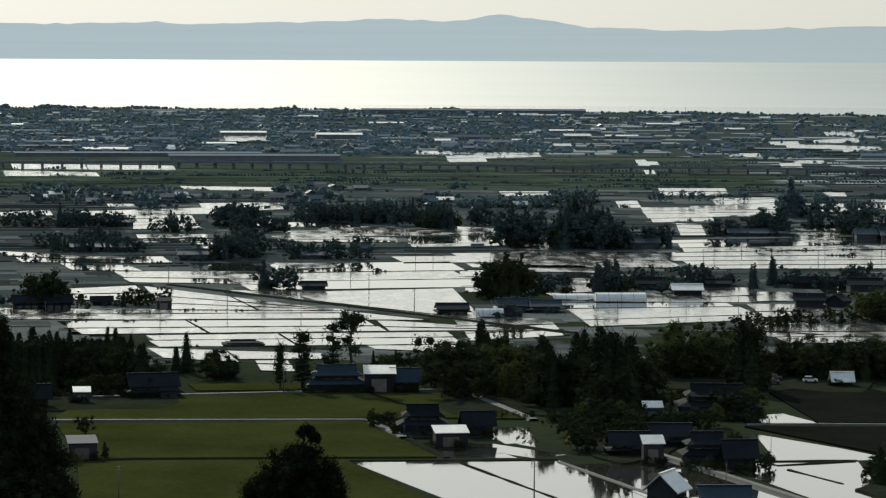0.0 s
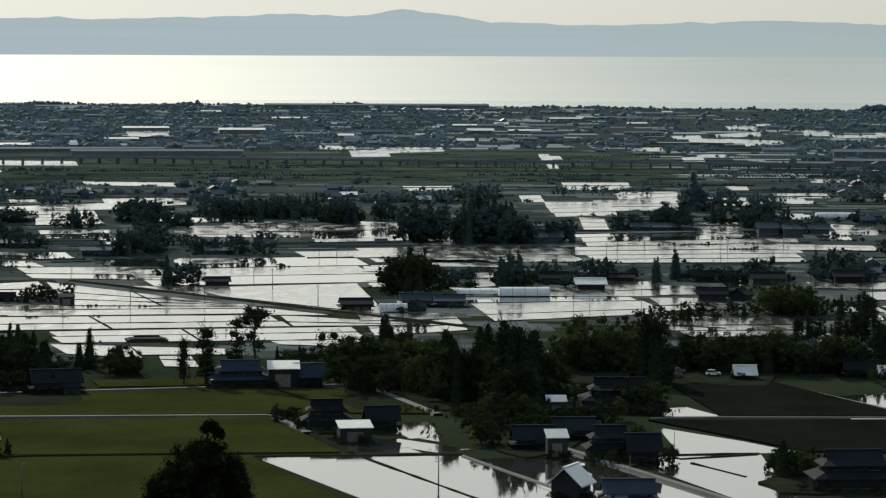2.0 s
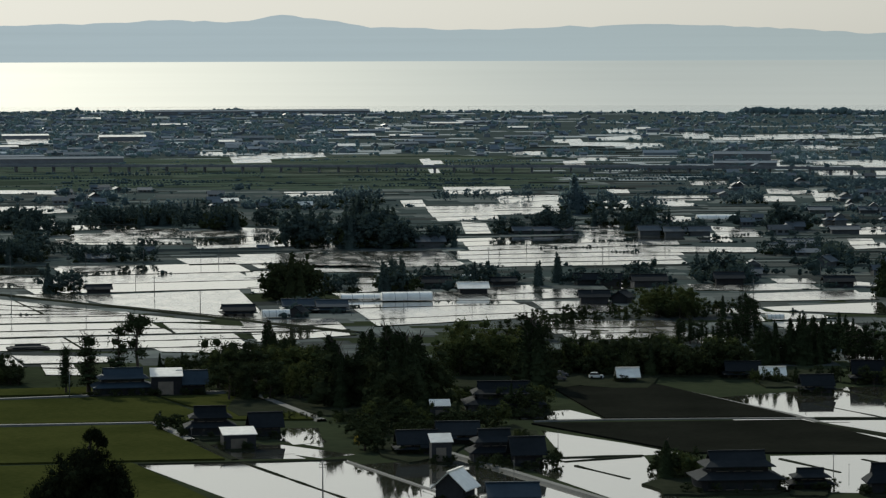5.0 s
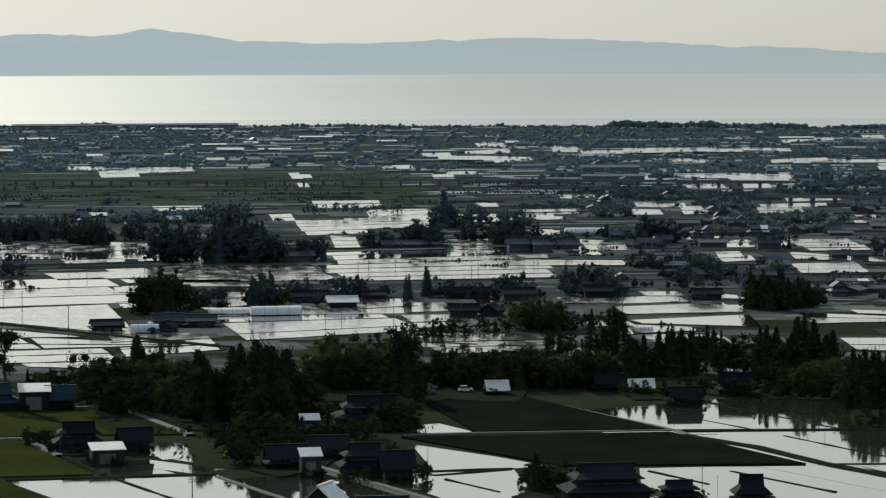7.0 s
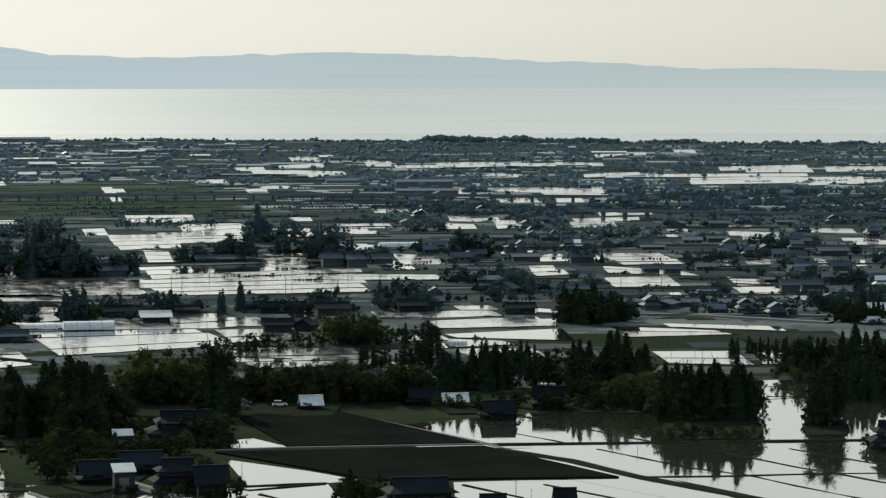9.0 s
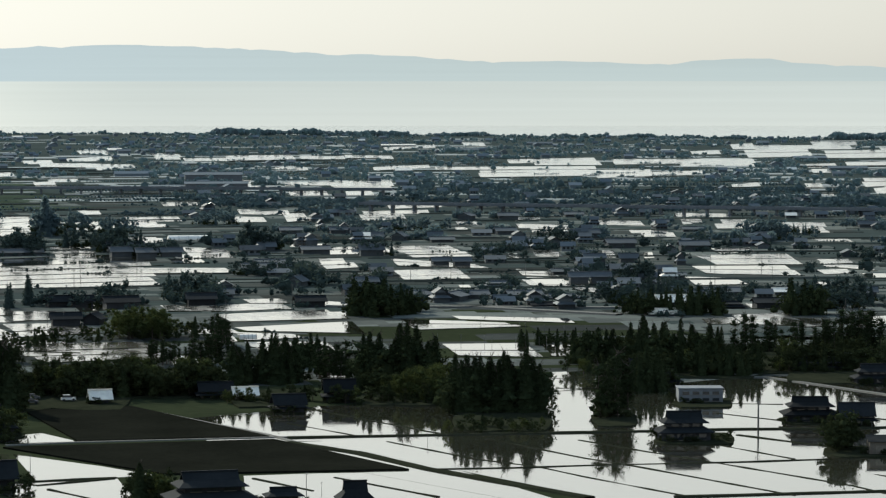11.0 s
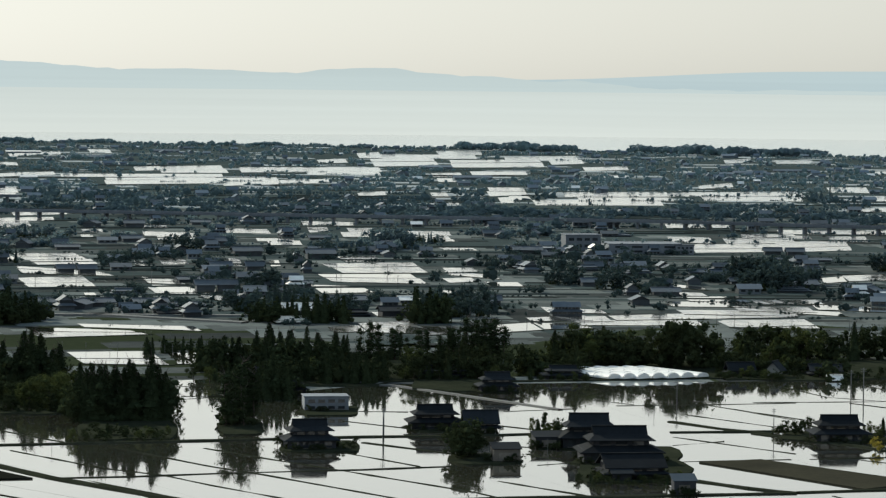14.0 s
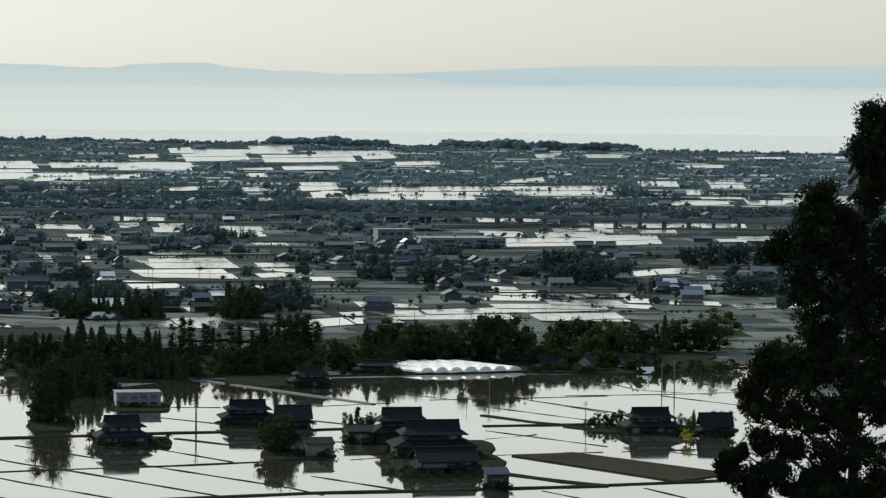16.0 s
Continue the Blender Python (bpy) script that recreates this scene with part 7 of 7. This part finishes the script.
# a loose net of hamlets over the dry ground, each a few houses in garden trees
for i in range(150):
    for j in range(30):
        b, dep = -13 + 48 * (i + nr.uniform(0, 1)) / 150, 1.1 + 3.15 * (j + nr.uniform(0, 1)) / 30
        full = noise.noise((b * 0.55, dep * 2.3, 3.0)) + 0.25 * noise.noise((b * 2.1, dep * 7, 6.0))
        left, belt = b < 8.5, b >= 8.5 and dep < 2.45
        if left and (dep > 2.85 or 1.84 < dep < 2.46 or (b > 2.0 and dep > 1.4 and nr.random() < 0.8)):
            continue
        if full < (-0.1 if left else -0.6 if belt else 0.0) or nr.random() < (0.05 if belt else 0.6 if dep > 3.2 else 0.3):
            continue
        d = EYE / math.tan(radians(dep))
        if d > shore(b) - 40:
            continue
        cx, cy = place(b, d)
        far = d > 2100
        for k in range(int(nr.uniform(0, 1.6 if belt else 2.9))):
            x, y = cx + nr.normal() * (8 if not far else 14), cy + nr.normal() * 9
            w = nr.uniform(5, 9.5)
            if not wet(x, y, h=6.0) and not wet(x - w * 0.5, y) and not wet(x + w * 0.5, y):
                far_house(x, y, w, w * nr.uniform(0.6, 0.9), nr.uniform(2.8, 4.9), bearing_turn(x, y) + nr.choice([0, 0, 0, 90]) + nr.uniform(-8, 8), nr.random() < (0.08 if left else 0.03))
        for k in range(int(nr.uniform(9, 19 if far else 26) if belt else nr.uniform(3, 8 if far else 12))):
            x, y, h = cx + nr.normal() * (10 if not far else 16), cy + nr.normal() * 9, nr.uniform(1.2, 4.6) + 3.5 * (nr.random() < 0.1)
            if not wet(x, y, h=h):
                far_tree(x, y, h, nr.uniform(0.8, 1.7) * (1.3 if belt else 1), -4 if far else 4 if belt else 16)
# the far town before the shore: roofs and trees close together
for i in range(5200):
    b = nr.uniform(-13, 9.5) if i < 4300 else nr.uniform(9, 36)
    dep = 1.06 + 0.8 * nr.random() ** 1.15
    d = EYE / math.tan(radians(dep))
    if d > shore(b) - 30 or (b > 2.2 and i < 4300 and nr.random() < 0.72) or noise.noise((b * 0.9, dep * 9, 7.0)) < -0.28:
        continue
    x, y = place(b, d)
    if i % 5 < 2:
        w = nr.uniform(4, 7.5) * (1 + 0.8 * (nr.random() < 0.12))
        if not wet(x, y, h=4):
            far_house(x, y, w, w * nr.uniform(0.6, 0.9), nr.uniform(2.4, 4.6), bearing_turn(x, y) + nr.choice([0, 0, 90]) + nr.uniform(-8, 8), nr.random() < 0.045)
    elif not wet(x, y, h=4):
        for k in range(3):
            far_tree(x + nr.normal() * 9, y + nr.normal() * 16, nr.uniform(2.4, 6.0), nr.uniform(1.0, 2.4), -4)
# rough strips of the river meadow, and the scrub along its levee
strips = []
for i in range(760):
    b, dep = nr.uniform(-15, 6), nr.uniform(1.86, 2.46)
    x, y = place(b, EYE / math.tan(radians(dep)))
    w, l, a = nr.uniform(12, 60), nr.uniform(3, 16), radians(bearing_turn(x, y) + nr.uniform(-3, 3))
    e, fv = np.array([math.cos(a), math.sin(a), 0]), np.array([-math.sin(a), math.cos(a), 0])
    c = np.array([x, y, nr.uniform(0.07, 0.1)])
    strips.append([c - e * w - fv * l, c + e * w - fv * l * 0.6, c + e * w * 0.8 + fv * l, c - e * w + fv * l * 0.7])
    if i % 4 == 0:
        for k in range(int(nr.uniform(4, 22))):
            px, py = x + k * 1.9 * e[0], y + k * 1.9 * e[1]
            if not wet(px, py, h=1):
                far_tree(px, py, nr.uniform(0.4, 1.1) + 1.2 * (nr.random() < 0.08), 3.0, -2)
tagged(new("meadow_strips", quads_mesh("meadow_strips", strips, material("rough_grass", (0.06, 0.078, 0.056), 0.95, second=(0.032, 0.044, 0.034), grain=0.3, patches=0.02, per_island=0.45, spec=0.0))), "rough grass strips of the river meadow", "grass", kind="stuff")
# undergrowth that fills the groves
for x0, y0, x1, y1, h, n, kind in GROVES:
    if n < 5 or math.hypot(x0, y0) > 1700:
        continue
    long = math.hypot(x1 - x0, y1 - y0)
    for k in range(int(long / 1.5)):
        u, back = nr.uniform(0.04, 0.96), nr.uniform(-2, 9)
        x, y = x0 + (x1 - x0) * u, y0 + (y1 - y0) * u
        s = 1 + back / math.hypot(x, y)
        far_tree(x * s, y * s, h * nr.uniform(0.2, 0.7 if kind == "cedar" else 0.4), nr.uniform(0.9, 1.5), 70, True)
# villages: farmhouses in dark garden trees
VILLAGES_A = [
    (352, 1590, 369, 1587, 4.0), (342, 1461, 357, 1458, 3.7), (335, 1351, 356, 1347, 5.7), (389, 1525, 417, 1519, 5.2),
    (350, 1333, 373, 1328, 6.2), (416, 1483, 440, 1478, 6.9), (337, 1216, 355, 1212, 3.1), (367, 1287, 401, 1280, 6.0),
    (337, 1135, 360, 1130, 3.9), (285, 1147, 306, 1142, 4.4), (251, 1084, 269, 1080, 5.0), (229, 1035, 241, 1032, 6.9),
    (293, 1084, 316, 1078, 2.8), (271, 1046, 289, 1041, 2.7), (310, 1033, 333, 1027, 7.1), (367, 1185, 380, 1182, 3.1),
    (423, 1304, 439, 1300, 6.7), (333, 1027, 359, 1021, 4.0),
]
VILLAGES_B = [
    (363, 1087, 398, 1079, 3.8), (482, 1417, 507, 1412, 7.4), (442, 1231, 459, 1227, 3.2), (367, 1019, 380, 1016, 5.3),
    (487, 1526, 510, 1522, 3.9), (407, 1687, 444, 1681, 5.7), (463, 1702, 496, 1696, 4.3), (495, 1606, 511, 1603, 4.1),
    (399, 1068, 416, 1064, 5.6), (430, 1125, 457, 1118, 4.0), (406, 1037, 429, 1032, 2.7), (473, 1161, 497, 1156, 5.1),
    (521, 1254, 541, 1250, 4.5), (482, 1101, 502, 1097, 4.9), (524, 1226, 552, 1220, 4.4), (552, 1220, 575, 1215, 3.8),
    (541, 1158, 557, 1154, 4.2), (550, 1144, 588, 1135, 8.4),
]
VILLAGES_C = [
    (551, 1108, 568, 1104, 3.6), (561, 1083, 581, 1078, 6.0), (624, 1177, 638, 1174, 5.5), (682, 1451, 696, 1448, 4.6),
    (478, 1278, 523, 1268, 5.0), (547, 1387, 572, 1382, 3.1), (746, 1401, 759, 1398, 5.2), (614, 1357, 636, 1353, 3.7),
    (636, 1304, 671, 1297, 2.4), (579, 1549, 629, 1540, 5.4), (639, 1538, 680, 1531, 2.7), (183, 1227, 201, 1224, 3.1),
    (243, 1408, 262, 1405, 7.0), (199, 1236, 223, 1233, 4.1), (217, 1166, 231, 1164, 6.8), (261, 1470, 279, 1468, 2.4),
    (231, 1164, 262, 1159, 5.8), (220, 1049, 239, 1046, 7.9),
]
VILLAGES_D = [
    (283, 1342, 300, 1340, 3.4), (162, 1084, 180, 1082, 6.7), (282, 1557, 324, 1551, 5.2), (309, 1480, 361, 1473, 6.8),
]
VILLAGES = VILLAGES_A + VILLAGES_B + VILLAGES_C + VILLAGES_D
rng = random.Random(21)
for x0, y0, x1, y1, h in VILLAGES:
    long, d = math.hypot(x1 - x0, y1 - y0), math.hypot(x0, y0)
    for k in range(int(long / (2.0 if d < 1500 else 2.8)) + 4):
        u, back = nr.uniform(0, 1), nr.uniform(0, 14)
        x, y = x0 + (x1 - x0) * u, y0 + (y1 - y0) * u
        s = 1 + back / math.hypot(x, y)
        rise = 0.62 + 0.55 * noise.noise((x * 0.06, y * 0.06, 2.0)) + 0.35 * nr.random()
        h_ = max(1.8, h * rise)
        if not wet(x * s, y * s, h=0.9 * h_):
            far_tree(x * s, y * s, h_, nr.uniform(0.7, 1.25), 40)
    for k in range(max(1, int(long / 17))):
        u = (k + rng.uniform(0.2, 0.8)) / max(1, int(long / 17))
        w = rng.uniform(7, 12)
        if d < 1900 and not wet(x0 + (x1 - x0) * u, y0 + (y1 - y0) * u, h=4.0):
            house(x0 + (x1 - x0) * u, y0 + (y1 - y0) * u - 2, w, min(0.7 * h, rng.uniform(4.2, 6.4)), rng.choice(("gable", "gable", "hip", "gable_end")), "dark", "tile" if rng.random() < 0.96 else "bright")
# gardens round the farther farmhouses
for x, y, w, h, style, wall, roof in HOUSES:
    if math.hypot(x, y) > 830:
        a = math.atan2(x, y)
        for k in range(int(6 + w * 0.35)):
            u, v = nr.uniform(-0.75, 0.75) * w, nr.choice([-8, -6, 7, 10]) + nr.uniform(-2, 2)
            px, py, h_ = x + u * math.cos(a) + v * math.sin(a), y - u * math.sin(a) + v * math.cos(a), nr.uniform(1.6, 3.2) if v < 0 else nr.uniform(3, 6.5)
            if not wet(px, py, h=0.8 * h_):
                far_tree(px, py, h_, nr.uniform(0.9, 1.5))
# larger sheds and halls in the far town
for i in range(120):
    b, dep = nr.uniform(-13, 6) if i < 84 else nr.uniform(6, 34), nr.uniform(1.08, 1.85)
    d = EYE / math.tan(radians(dep))
    x, y = place(b, d)
    if d < shore(b) - 150 and not wet(x, y, h=3):
        far_house(x, y, nr.uniform(12, 42), nr.uniform(8, 14), nr.uniform(2.4, 4.2), bearing_turn(x, y), nr.random() < 0.16)
# hedges and lines of trees
for i in range(430):
    b, dep = nr.uniform(-13, 37), nr.uniform(1.15, 2.6)
    d = EYE / math.tan(radians(dep))
    if d > shore(b) - 60 or (b < 6 and dep > 1.84 and nr.random() < 0.65):
        continue
    x, y = place(b, d)
    a = radians(bearing_turn(x, y))
    size = nr.uniform(0.5, 1.1)
    for k in range(int(nr.uniform(12, 44)) if b > 8 or dep > 1.84 else 0):
        px, py = x + k * 2.4 * math.cos(a), y + k * 2.4 * math.sin(a)
        h = nr.uniform(1.2, 3.8) * size
        if not wet(px, py, h=h):
            far_tree(px, py, h, 1.5, -2)
# low hedges along the banks of the middle plain
for i in range(70):
    b, dep = nr.uniform(10, 32), nr.uniform(2.5, 4.2)
    x, y = place(b, EYE / math.tan(radians(dep)))
    a = radians(-b + nr.uniform(-6, 9))
    for k in range(int(nr.uniform(8, 26))):
        px, py = x + k * 2.1 * math.cos(a), y + k * 2.1 * math.sin(a)
        if not wet(px, py, h=1.5) and nr.random() < 0.8:
            far_tree(px, py, nr.uniform(0.6, 1.7), 1.6, 2)
# bushes, reeds and low trees along the near edges of the waters
for row in WATERS:
    bl, br = Vector(row[6:8]), Vector(row[4:6])
    far, u, along = bl.length, 0.0, (br - bl).length
    while u < along:
        run = nr.uniform(2, 14) * far / 1400
        if nr.random() < (0.3 if far > 1150 else 0.1):
            for k in range(int(run / 1.6) + 1):
                p = bl.lerp(br, min(1.0, (u + 1.6 * k) / along)) * (1 - nr.uniform(0, 3) / far)
                far_tree(p.x, p.y, nr.uniform(0.5, 1.5) * (1 + (nr.random() < 0.15)) * min(1.4, far / 1400), 1.5, 0)
        u += run
# the wooded shoreline
for k in range(1900):
    b = -14 + 52 * k / 1900
    tall = 3.2 + 6.5 * max(0, noise.noise((b * 1.7, 1.5, 0))) + 3.5 * max(0, noise.noise((b * 9.0, 2.5, 0))) + (5.0 if 9.3 < b < 12.9 else 7.5 if (20.6 < b < 22.7 or 23.7 < b < 27.2) else 0)
    for r in range(2):
        x, y = place(b + nr.uniform(-0.02, 0.02), shore(b) - nr.uniform(12, 50))
        far_tree(x, y, tall * nr.uniform(0.6, 1.15) + 3.0 * (nr.random() < 0.04), nr.uniform(1.0, 2.0), -8)
for lst, nm, mat, label in ((dark_walls, "village_walls", VILLAGEWALL, "walls of village houses, haze in their grey"), (dark_roofs, "village_roofs", VILLAGEROOF, "tiled roofs of village houses, haze in their grey-blue"), (walls, "far_house_walls", TOWN, "many small far houses, haze in their grey walls"), (roofs, "far_house_roofs", FARROOF, "many tiled roofs of far villages, paled by painted haze"),
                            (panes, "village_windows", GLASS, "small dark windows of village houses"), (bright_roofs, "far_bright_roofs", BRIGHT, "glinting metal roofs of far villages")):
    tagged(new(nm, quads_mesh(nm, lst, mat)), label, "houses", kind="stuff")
tagged(new("undergrowth", quads_mesh("undergrowth", np.concatenate(dark_crowns), OAK)), "dark undergrowth and low trees filling the groves", "undergrowth", kind="stuff")
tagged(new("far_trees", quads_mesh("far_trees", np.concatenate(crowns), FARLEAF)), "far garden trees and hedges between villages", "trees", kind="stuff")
tagged(new("back_trees", quads_mesh("back_trees", np.concatenate(back_crowns), BACKLEAF)), "trees and hedges of the back villages, haze in their colour", "trees", kind="stuff")
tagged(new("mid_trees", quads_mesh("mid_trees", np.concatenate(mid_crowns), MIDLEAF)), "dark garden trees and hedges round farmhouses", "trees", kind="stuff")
